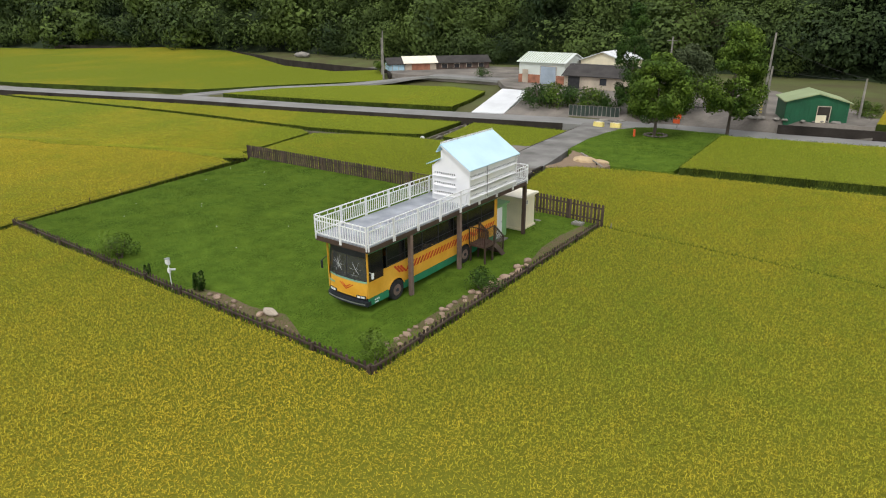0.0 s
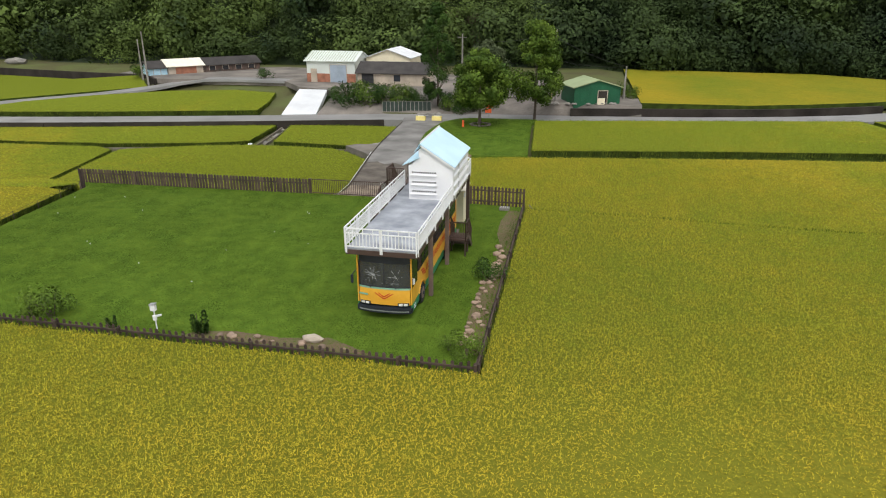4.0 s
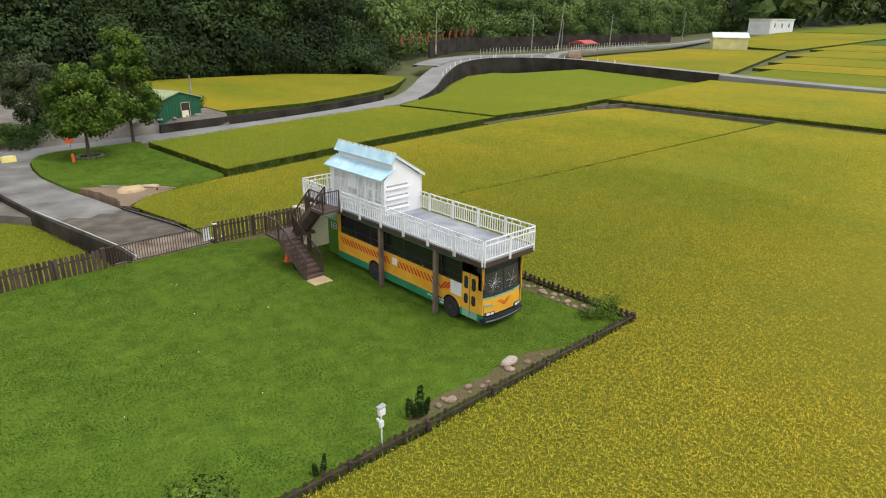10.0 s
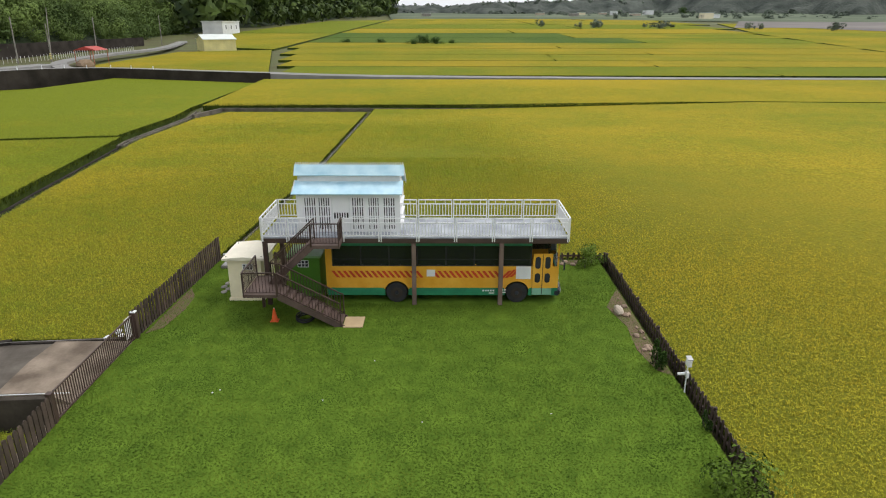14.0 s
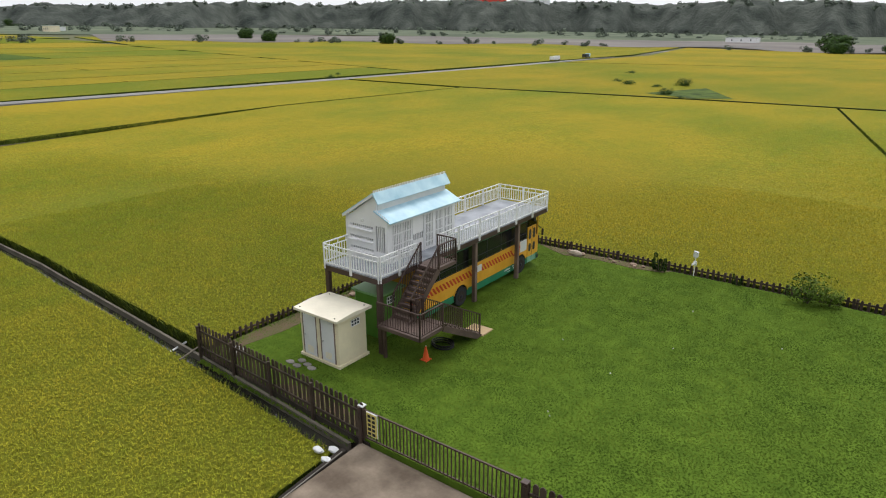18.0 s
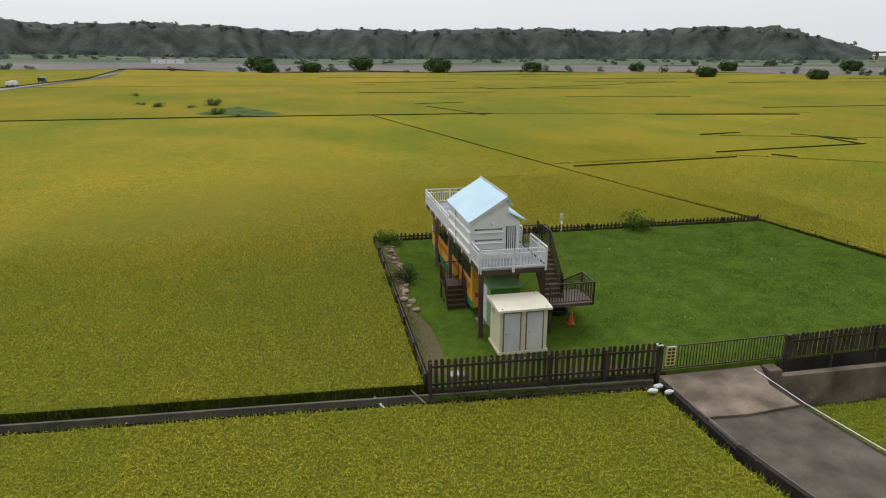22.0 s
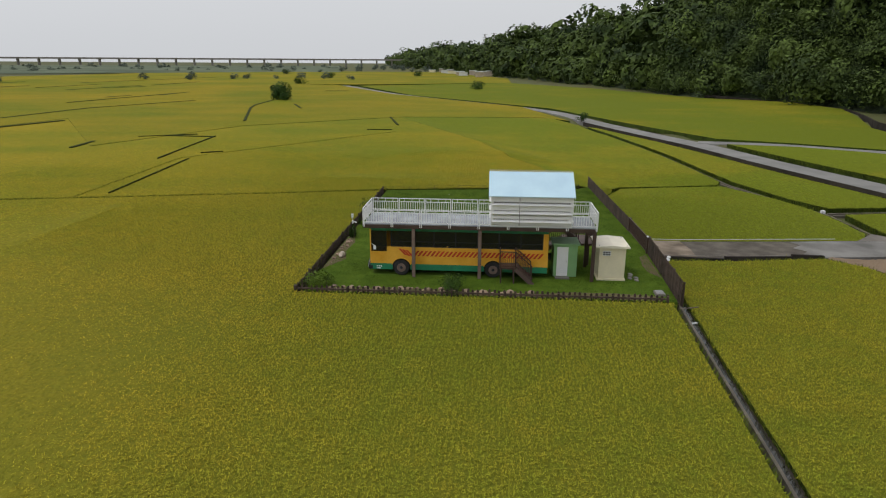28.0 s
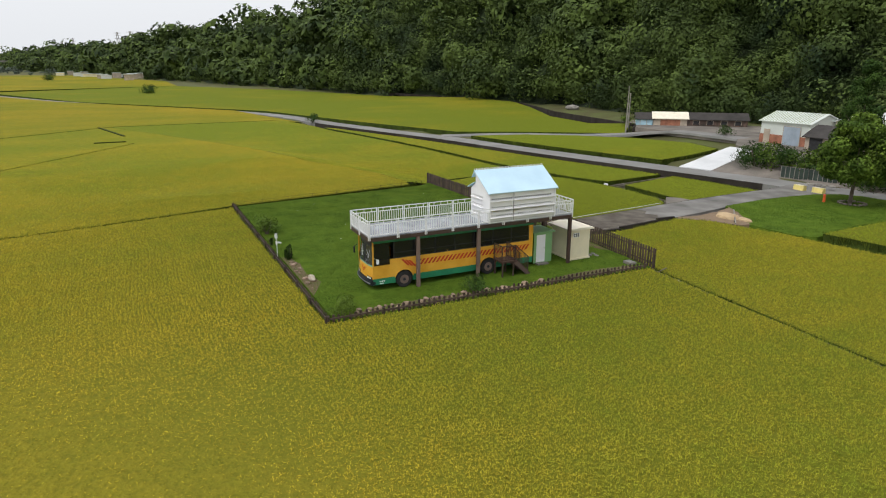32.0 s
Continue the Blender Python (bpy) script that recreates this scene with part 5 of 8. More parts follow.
def rail_panel(a, b):
    """A white railing panel: posts, three rails and thin balusters."""
    a, b = Vector(a), Vector(b)
    d = b - a
    bm = B()
    up = Vector((0, 0, 1))
    for z, w in ((0.91, 0.05), (0.70, 0.04), (0.10, 0.04)):
        beam(bm, a + up * z, b + up * z, w, 0.045)
    for p in (a, b):
        box(bm, p.x - 0.025, p.x + 0.025, p.y - 0.025, p.y + 0.025, p.z - 0.2, p.z + 0.93)
    for k in (0.2, 0.5, 0.8):
        p = a + d * k
        box(bm, p.x - 0.015, p.x + 0.015, p.y - 0.015, p.y + 0.015, p.z + 0.7, p.z + 0.9)
    ob = part("railing", bm, M_WHITE, deck)
    n = max(3, round(d.length / 0.145))
    for i in range(1, n):
        p = a + d * (i / n)
        piece("baluster", BALUSTER, ob, Matrix.Translation(p + up * 0.12))


ys = [0.0 + i * 14.0 / 8 for i in range(9)]
for ya, yb in zip(ys, ys[1:]):
    rail_panel((0.02, ya + 0.05, DZ), (0.02, yb - 0.05, DZ))
for ya, yb in ((0, 1.72), (1.72, 3.44), (3.44, 5.16), (5.16, 6.88), (6.88, 8.6), (8.6, 10.3), (11.55, 12.8), (12.8, 14.0)):
    rail_panel((-3.21, ya + 0.05, DZ), (-3.21, yb - 0.05, DZ))
for y in (-0.02, 14.02):
    rail_panel((-3.14, y, DZ), (-1.63, y, DZ))
    rail_panel((-1.56, y, DZ), (-0.05, y, DZ))

# ---- pigeon house on the deck ----
house = thing("pigeon_house", (-1.2, 10.1, DZ), "white-painted wooden pigeon house with pale blue roofs", "pigeon house")
HX0, HX1, HY0, HY1 = -2.32, 0.04, 7.72, 12.5
WT = 0.06
z_rows = [DZ + 0.30, DZ + 0.80, DZ + 1.32]
# east wall: three rows of entry slots over ledges
holes = [(ya, yb, z + 0.09, z + 0.2) for z in z_rows for ya, yb in ((HY0 + 0.15, HY0 + 1.6), (HY0 + 1.75, HY1 - 0.15))]
bm = holed(B(), "x", HX1 - WT, HX1, HY0, HY1, DZ, 5.22, holes)
part("east_wall", bm, M_WHITE, house)
for z in z_rows:
    bm = B()
    box(bm, HX1, HX1 + 0.13, HY0 + 0.05, HY1 - 0.05, z, z + 0.03)
    part("ledge", bm, M_WHITE, house)
bar_bm = B()
box(bar_bm, -0.022, 0.022, -0.022, 0.022, 0, 0.115)
STUB = mesh_of("slot_bar", bar_bm, M_WHITE)
for h in holes:
    n = round((h[1] - h[0]) / 0.13)
    for i in range(1, n):
        piece("slot_bar", STUB, house, Matrix.Translation((HX1 - 0.02, h[0] + (h[1] - h[0]) * i / n, h[2])))
for y in (HY0 + 1.67, HY0 + 0.03, HY1 - 0.03):
    bm = B()
    box(bm, HX1, HX1 + 0.05, y - 0.05, y + 0.05, DZ, 5.2)
    part("corner_board", bm, M_WHITE, house)
bm = B()
box(bm, HX1 + 0.051, HX1 + 0.062, HY0 + 1.655, HY0 + 1.685, DZ + 0.1, 5.15)
part("panel_joint", bm, M_DARKCONC, house, "dark open joint between wall panels")
# south and north gable walls
for side, yw in (("south", HY0), ("north", HY1)):
    ya, yb = (yw, yw + WT) if side == "south" else (yw - WT, yw)
    u0, u1 = HX0 + WT, HX1 - WT - 0.004
    hs = [(u0 + 0.1, u0 + 1.42, z + 0.09, z + 0.2) for z in z_rows] if side == "south" else [(u0 + 0.78, u1 - 0.12, z + 0.09, z + 0.2) for z in z_rows] + [(u0 + 0.1, u0 + 0.6, DZ + 0.45, DZ + 1.6)]
    bm = holed(B(), "y", ya, yb, u0, u1, DZ, 5.1, hs)
    prism(bm, [(u0, 5.1), (u1, 5.1), (u1, 5.16), (-1.55, 6.2), (-1.75, 6.05), (-1.75, 5.62), (u0, 5.2)], "y", ya, yb)
    part("gable_wall", bm, M_WHITE, house)
    out = -1 if side == "south" else 1
    y_face = HY0 if side == "south" else HY1
    for h in hs[:3]:
        bm = B()
        y_l = sorted((y_face, y_face + out * 0.13))
        box(bm, h[0] - 0.05, h[1] + 0.05, y_l[0], y_l[1], h[2] - 0.09, h[2] - 0.06)
        part("ledge", bm, M_WHITE, house)
        n = round((h[1] - h[0]) / 0.12)
        for i in range(1, n):
            piece("slot_bar", STUB, house, Matrix.Translation((h[0] + (h[1] - h[0]) * i / n, (ya + yb) / 2, h[2])))
    if side == "north":
        for i in range(1, 5):
            bm = B()
            x = hs[3][0] + 0.5 * i / 5
            box(bm, x - 0.025, x + 0.025, ya + 0.01, yb - 0.01, DZ + 0.45, DZ + 1.6)
            part("slat", bm, M_WHITE, house)
# west wall: slatted panels and a door
panels = [(7.95, 8.5), (8.68, 9.2), (9.4, 9.95), (10.95, 11.5), (11.6, 12.15)]
door_y = (10.12, 10.8)
holes = [(a, b, DZ + 0.12, DZ + 1.62) for a, b in panels] + [(*door_y, DZ + 0.62, DZ + 0.92)]
bm = holed(B(), "x", HX0, HX0 + WT, HY0, HY1, DZ, 5.2, holes)
part("west_wall", bm, M_WHITE, house)
sl_bm = B()
box(sl_bm, -0.015, 0.015, -0.03, 0.03, -0.02, 1.52)
SLAT = mesh_of("slat", sl_bm, M_WHITE)
for a, b in panels:
    for i in range(6):
        piece("slat", SLAT, house, Matrix.Translation((HX0 - 0.002, a + (b - a) * i / 5, DZ + 0.12)))
    for zc in (0.34, 0.72, 1.2):
        bm = B()
        box(bm, HX0 - 0.03, HX0 - 0.018, a - 0.05, b + 0.05, DZ + zc, DZ + zc + 0.05)
        part("cross_rail", bm, M_WHITE, house)
for i in range(1, 6):
    bm = B()
    y = door_y[0] + (door_y[1] - door_y[0]) * i / 6
    box(bm, HX0 + 0.01, HX0 + 0.05, y - 0.025, y + 0.025, DZ + 0.62, DZ + 0.92)
    part("slat", bm, M_WHITE, house)
bm = B()
for y in (door_y[0] - 0.06, door_y[1] + 0.06):
    box(bm, HX0 - 0.02, HX0 - 0.001, y - 0.03, y + 0.03, DZ, DZ + 1.65)
part("door_trim", bm, M_WHITE_OLD, house)
bm = B()
box(bm, HX0 + WT, HX1 - WT, HY0 + WT, HY1 - WT, DZ + 0.002, DZ + 0.02)
part("house_floor", bm, M_INSIDE, house)
# Dark box added inside the walls so that slots and slats look unlit.
bm = B()
box(bm, HX0 + 0.16, HX1 - 0.16, HY0 + 0.16, HY1 - 0.16, DZ + 0.02, 5.05)
part("nest_box", bm, M_INSIDE, house, "dark box added inside so the slots look unlit")
# clerestory wall over the lower roof
bm = B()
box(bm, -1.78, -1.72, HY0 + WT, HY1 - WT, 5.55, 6.02)
part("clerestory_wall", bm, M_WHITE_OLD, house)
# main roof: long east slope, short west flap along the ridge
RX, RZ = -1.63, 6.35
bm = B()
prism(bm, [(RX, RZ), (0.2, 5.19), (0.2, 5.235), (RX, RZ + 0.045)], "y", 7.55, 12.62)
part("main_roof", bm, M_BLUE, house, "pale sky-blue sheet roof")
bm = B()
prism(bm, [(RX - 0.004, RZ), (RX - 0.30, RZ - 0.42), (RX - 0.335, RZ - 0.395), (RX - 0.04, RZ + 0.045), (RX - 0.004, RZ + 0.045)], "y", 7.55, 12.62)
part("ridge_flap", bm, M_BLUE_OLD, house, "worn blue flap below the ridge")
bm = B()
prism(bm, [(-1.71, 5.62), (-2.62, 5.2), (-2.62, 5.245), (-1.71, 5.665)], "y", 7.6, 12.66)
part("lower_roof", bm, M_BLUE_OLD, house, "worn blue lean-to roof with rain streaks")
spike_bm = B()
box(spike_bm, -0.012, 0.012, -0.02, 0.02, 0, 0.12)
SPIKE = mesh_of("ridge_picket", spike_bm, M_WHITE)
for i in range(46):
    piece("ridge_picket", SPIKE, house, Matrix.Translation((RX - 0.02, 7.6 + i * 0.11, RZ + 0.03)))
for i in range(8):
    piece("ridge_picket", SPIKE, house, Matrix.Translation((-2.5 + i * 0.1, 12.62, 5.27 + i * 0.046)))
for y in (7.58, 12.6):
    bm = B()
    beam(bm, (RX, y, RZ - 0.05), (0.19, y, 5.14), 0.03, 0.09)
    part("barge_board", bm, M_WHITE, house)
lamp = thing("wall_lamp", (-0.95, 12.55, 5.1), "small round white lamp on the gable", "lamp")
bm = B()
bmesh.ops.create_uvsphere(bm, u_segments=10, v_segments=6, radius=0.07, matrix=Matrix.Translation((-0.95, 12.56, 5.1)))
rod(bm, (-0.95, 12.5, 5.16), (-0.95, 12.56, 5.12), 0.03, 0.03, 6)
part("globe", bm, M_LAMP, lamp)

# ---- the old bus ----
bus = thing("bus", (-1.6, 5.7, 0), "retired orange and green city bus with red slashes", "bus")
BX0, BX1, BY0, BY1 = -2.84, -0.36, 0.2, 11.24
WHEELS = (2.24, 7.92)
SILL, BELT, EAVE = 0.74, 1.83, 2.84


def side_profile(z_low, z_high, y0, y1, radius=0.6, hub=0.5):
    """The outline of a side panel with the wheel arches cut out of its lower edge."""
    pts = [(y0, z_high), (y0, z_low)]
    for w in WHEELS:
        if not (y0 < w < y1):
            continue
        s = max(-1.0, min(1.0, (z_low - hub) / radius))
        a0 = math.asin(s)
        for i in range(11):
            a = math.pi - a0 - (math.pi - 2 * a0) * i / 10
            pts.append((w + radius * math.cos(a), hub + radius * math.sin(a)))
    return pts + [(y1, z_low), (y1, z_high)]


for side, xa, xb in (("east", BX1 - 0.05, BX1), ("west", BX0, BX0 + 0.05)):
    y_front = 0.32 if side == "east" else 1.53
    bm = B()
    prism(bm, side_profile(SILL, BELT, y_front, BY1 - 0.02), "x", xa, xb)
    if side == "west":
        box(bm, xa, xb, 0.32, 0.6, SILL, BELT)
    part("side_panel", bm, M_ORANGE, bus)
    bm = B()
    cuts = [y_front] + [w + k * 0.55 for w in WHEELS for k in (-1, 1)] + [BY1 - 0.02]
    for a, b in zip(cuts[::2], cuts[1::2]):
        box(bm, xa, xb, a, b, 0.36, SILL - 0.004)
    if side == "west":
        box(bm, xa, xb, 0.32, 0.6, 0.36, SILL - 0.004)
    part("skirt", bm, M_BGREEN, bus, "green painted skirt panels")
    bm = B()
    box(bm, xa, xb, 1.6 if side == "west" else 0.32, BY1 - 0.02, EAVE, EAVE + 0.14)
    part("cant_rail", bm, M_BGREEN, bus, "dark green band above the windows")
    bm = B()
    box(bm, xa, xb, BY1 - 0.32, BY1 - 0.02, BELT, EAVE)
    part("rear_pillar", bm, M_ORANGE, bus)
    bm = B()
    yw = np.linspace(1.62, BY1 - 0.34, 8)
    for y in yw:
        box(bm, xa + 0.01, xb - 0.01, y - 0.03, y + 0.03, BELT, EAVE)
    box(bm, xa + 0.01, xb - 0.01, 1.62, BY1 - 0.34, BELT, BELT + 0.05)
    box(bm, xa + 0.005, xb - 0.005, 1.62, BY1 - 0.34, BELT + 0.33, BELT + 0.36)
    part("window_frame", bm, M_BLACK, bus, "black window frames")
    for ya, yb in zip(yw, yw[1:]):
        bm = B()
        box(bm, (xa + xb) / 2 - 0.004, (xa + xb) / 2 + 0.004, ya + 0.03, yb - 0.03, BELT + 0.05, EAVE)
        part("window_pane", bm, M_GLASS, bus).visible_shadow = False
    # wheel arch lips
    for w in WHEELS:
        bm = B()
        xo = xb if side == "east" else xa
        sgn = 1 if side == "east" else -1
        for i in range(12):
            a0, a1 = [math.pi * (0.1 + 0.8 * k / 12) for k in (i, i + 1)]
            beam(bm, (xo + sgn * 0.012, w + 0.61 * math.cos(a0), 0.5 + 0.61 * math.sin(a0)), (xo + sgn * 0.012, w + 0.61 * math.cos(a1), 0.5 + 0.61 * math.sin(a1)), 0.04, 0.05)
        part("arch_lip", bm, M_ORANGE, bus)
# driver's window beside the windscreen, with a lower sill on the east side
bm = B()
box(bm, BX1 - 0.03, BX1 + 0.003, 0.38, 1.35, 1.52, EAVE)
part("driver_window", bm, M_GLASS, bus, "dark driver's window")
bm = B()
box(bm, BX1 - 0.05, BX1 + 0.002, 0.3, 0.38, SILL, EAVE + 0.1)
part("front_pillar", bm, M_ORANGE, bus)
bm = B()
box(bm, BX0 - 0.002, BX0 + 0.05, 0.3, 0.38, SILL, EAVE + 0.1)
part("front_pillar", bm, M_ORANGE, bus)
# roof
bm = B()
prism(bm, [(BX0 + 0.01, 2.975), (BX0 + 0.14, 3.04), (BX0 + 0.5, 3.065), (BX1 - 0.5, 3.065), (BX1 - 0.14, 3.04), (BX1 - 0.01, 2.975), (BX1 - 0.06, 2.95), (BX0 + 0.06, 2.95)], "y", 0.4, BY1)
part("bus_roof", bm, M_BGREEN, bus, "dark green roof")
# front
bm = B()
prism(bm, [(BY0 - 0.02, SILL - 0.02), (BY0, 1.12), (BY0 + 0.04, 1.44), (BY0 + 0.14, 1.44), (BY0 + 0.14, SILL - 0.02)], "x", BX0 + 0.02, BX1 - 0.02)
bmesh.ops.bevel(bm, geom=[e for e in bm.edges if abs(e.verts[0].co.x - e.verts[1].co.x) < 0.01 and e.verts[0].co.y < BY0 + 0.06 and e.verts[1].co.y < BY0 + 0.06], offset=0.07, segments=3, affect="EDGES")
part("front_panel", bm, M_ORANGE, bus)
bm = B()
prism(bm, [(BY0 + 0.03, 1.44), (BY0 + 0.055, 1.54), (BY0 + 0.13, 1.54), (BY0 + 0.13, 1.44)], "x", BX0 + 0.04, BX1 - 0.04)
part("waist_band", bm, M_BGREENL, bus, "pale green band under the windscreen")
bm = B()
prism(bm, [(BY0 + 0.06, 1.54), (BY0 + 0.16, 2.62), (BY0 + 0.175, 2.62), (BY0 + 0.075, 1.54)], "x", BX0 + 0.1, BX1 - 0.1)
part("windscreen", bm, M_WINDSCREEN, bus, "cracked windscreen").visible_shadow = False
bm = B()
for x in (BX0 + 0.06, -1.6, BX1 - 0.06):
    beam(bm, (x, BY0 + 0.062, 1.54), (x, BY0 + 0.16, 2.62), 0.07 if x != -1.6 else 0.035, 0.03)
beam(bm, (BX0 + 0.05, BY0 + 0.055, 1.55), (BX1 - 0.05, BY0 + 0.055, 1.55), 0.03, 0.05)
part("windscreen_frame", bm, M_BLACK, bus)
bm = B()
prism(bm, [(BY0 + 0.155, 2.62), (BY0 + 0.2, 2.96), (BY0 + 0.3, 3.03), (BY0 + 0.4, 3.03), (BY0 + 0.4, 2.62)], "x", BX0 + 0.05, BX1 - 0.05)
part("destination_box", bm, M_NAVY, bus, "black headboard over the windscreen")
crk = random.Random(3)
bm = B()


def screen_point(x, z):
    return (x, BY0 + 0.05 + (z - 1.54) * 0.0926, z)


for cx, cz, n, reach in ((-2.15, 2.1, 13, 0.48), (-1.05, 2.0, 6, 0.42)):
    bm = B()
    for i in range(n):
        a = 6.283 * i / n + crk.uniform(-0.2, 0.2)
        r1 = reach * crk.uniform(0.5, 1.0)
        q = screen_point(cx + r1 * math.cos(a), max(1.58, min(2.6, cz + r1 * math.sin(a))))
        beam(bm, screen_point(cx, cz), q, 0.009, 0.004)
    part("crack", bm, M_LAMP, bus, "white star-shaped crack in the glass")
bm = B()
box(bm, -1.5, -0.95, BY0 + 0.09, BY0 + 0.1, 1.58, 1.74)
box(bm, -1.75, -1.62, BY0 + 0.09, BY0 + 0.1, 1.6, 1.72)
part("paper_notice", bm, M_WHITE, bus, "white papers behind the windscreen")
for x in (-2.2, -1.05):
    bm = B()
    beam(bm, (x, BY0 + 0.02, 1.5), (x - 0.35, BY0 + 0.04, 1.78), 0.02, 0.02)
    beam(bm, (x - 0.5, BY0 + 0.03, 1.62), (x - 0.18, BY0 + 0.05, 1.94), 0.018, 0.018)
    part("wiper", bm, M_BLACK, bus)
bm = B()
box(bm, BX0 - 0.02, BX1 + 0.02, BY0 - 0.14, BY0 + 0.16, 0.34, 0.64, 0.05)
part("bumper", bm, M_NAVY, bus, "dark front bumper")
bm = B()
box(bm, BX0 + 0.1, BX1 - 0.1, BY0 - 0.155, BY0 - 0.142, 0.45, 0.5)
part("bumper_strip", bm, M_CHROME, bus)
for x in (BX0 + 0.12, BX1 - 0.62):
    bm = B()
    box(bm, x, x + 0.5, BY0 - 0.05, BY0 + 0.02, 0.70, 0.84, 0.01)
    hl = part("headlight", bm, M_NAVY, bus)
    for k in (0.06, 0.27):
        bm = B()
        box(bm, x + k, x + k + 0.17, BY0 - 0.062, BY0 - 0.05, 0.715, 0.825, 0.004)
        part("headlight_lens", bm, M_LAMP, hl)
bm = B()
for k, s in ((0.0, 0.42), (0.1, 0.26)):
    for sg in (-1, 1):
        beam(bm, (-1.6, BY0 - 0.012, 1.0 + k), (-1.6 + sg * s, BY0 + 0.022, 1.0 + k + s * 0.62), 0.012, 0.05)
part("front_chevron", bm, M_RED, bus, "faded red chevron")
bm = B()
box(bm, BX0 + 0.06, BX0 + 0.5, BY0 - 0.03, BY0 - 0.018, 1.12, 1.2)
part("lettering", bm, M_BGREENL, bus)
# rear wall and floor
bm = B()
box(bm, BX0 + 0.05, BX1 - 0.05, BY1 - 0.06, BY1, 0.4, 2.95)
part("rear_wall", bm, M_ORANGE, bus)
bm = B()
box(bm, BX0 + 0.06, BX1 - 0.06, 0.36, BY1 - 0.07, 0.72, 0.8)
part("bus_floor", bm, M_INSIDE, bus)
bm = B()
box(bm, BX0 + 0.3, BX1 - 0.3, 0.5, BY1 - 0.3, 0.4, 0.7)
part("chassis", bm, M_BLACK, bus)
for i in range(10):
    for x in (-2.6, -2.12, -1.08, -0.6):
        y = 2.0 + i * 0.88
        bm = B()
        box(bm, x - 0.22, x + 0.22, y, y + 0.42, 1.14, 1.26, 0.02)
        box(bm, x - 0.22, x + 0.22, y + 0.4, y + 0.5, 1.14, 1.95, 0.02)
        box(bm, x - 0.03, x + 0.03, y + 0.1, y + 0.3, 0.8, 1.14)
        part("passenger_seat", bm, M_ORANGE if (i, x) in ((3, -0.6), (2, -2.6), (1, -2.12)) else M_INSIDE, bus)
# wheels
for w in WHEELS:
    for side, x, s in (("east", BX1 - 0.1, 1), ("west", BX0 + 0.1, -1)):
        bm = B()
        rod(bm, (x - 0.14, w, 0.5), (x + 0.14, w, 0.5), 0.5, 0.5, 28)
        bmesh.ops.bevel(bm, geom=[e for e in bm.edges if abs(e.verts[0].co.x - e.verts[1].co.x) < 0.01], offset=0.04, segments=2, affect="EDGES")
        wh = part("wheel", bm, M_BLACK, bus)
        bm = B()
        rod(bm, (x + s * 0.12, w, 0.5), (x + s * 0.152, w, 0.5), 0.29, 0.27, 20)
        part("rim", bm, M_BROWN_L if s > 0 else M_DARKCONC, wh, "dull rusty wheel rim")
        bm = B()
        rod(bm, (x + s * 0.15, w, 0.5), (x + s * 0.2, w, 0.5), 0.1, 0.07, 12)
        part("hub", bm, M_NAVY, wh)
# folding door on the west side
bm = B()
hl = [(0.66, 1.0, 1.52, 2.3), (1.12, 1.46, 1.52, 2.3), (0.66, 1.0, 0.98, 1.38), (1.12, 1.46, 0.98, 1.38)]
holed(bm, "x", BX0 - 0.03, BX0 + 0.02, 0.6, 1.52, SILL, 2.46, [])
door = part("passenger_door", bm, M_ORANGE, bus, "orange folding door with four rounded windows")
bm = B()
box(bm, BX0 - 0.03, BX0 + 0.02, 0.6, 1.52, 0.4, SILL - 0.004)
part("door_kick_panel", bm, M_BGREENL, door, "pale green kick panel")
for y in (0.83, 1.29):
    for za, zb in ((1.02, 1.5), (1.72, 2.32)):
        bm = B()
        pts = []
        for i in range(16):
            a = 6.283 * i / 16
            r = 0.13
            pts.append((y + r * math.cos(a), (zb - r if math.sin(a) > 0 else za + r) + r * math.sin(a)))
        prism(bm, pts, "x", BX0 - 0.036, BX0 - 0.031)
        part("door_window", bm, M_NAVY, door, "dark rounded window")
bm = B()
box(bm, BX0 - 0.034, BX0 - 0.031, 1.045, 1.075, 0.42, 2.44)
part("door_seam", bm, M_BLACK, door)
bm = B()
box(bm, BX0 - 0.012, BX0 - 0.001, 1.6, 2.3, 1.2, 1.83)
part("side_panel_patch", bm, M_WHITE_OLD, bus, "white repainted patch")
bm = B()
box(bm, BX0 - 0.012, BX0 - 0.001, 6.1, 6.5, 1.32, 1.66)
part("side_panel_patch", bm, M_WHITE_OLD, bus, "white scraped patch")
# red slashes and chevrons
sb = B()
prism(sb, [(-0.07, 0.0), (0.07, 0.0), (0.33, 0.34), (0.19, 0.34)], "x", -0.003, 0.003)
SLASH = mesh_of("slash", sb, M_RED)
sb = B()
prism(sb, [(0.07, 0.0), (-0.07, 0.0), (-0.47, 0.42), (-0.33, 0.42)], "x", -0.003, 0.003)
BACKSLASH = mesh_of("back_slash", sb, M_RED)
for x in (BX1 + 0.004, BX0 - 0.004):
    for i in range(30):
        y = 3.05 + i * 0.262
        if not (abs(y - 6.3) < 0.35 and x < -1):
            piece("red_slash", SLASH, bus, Matrix.Translation((x, y, 1.26)))
    for k in range(3):
        piece("red_slash", BACKSLASH, bus, Matrix.Translation((x, 2.98 + k * 0.0 - k * 0.22, 1.2 + k * 0.05)))
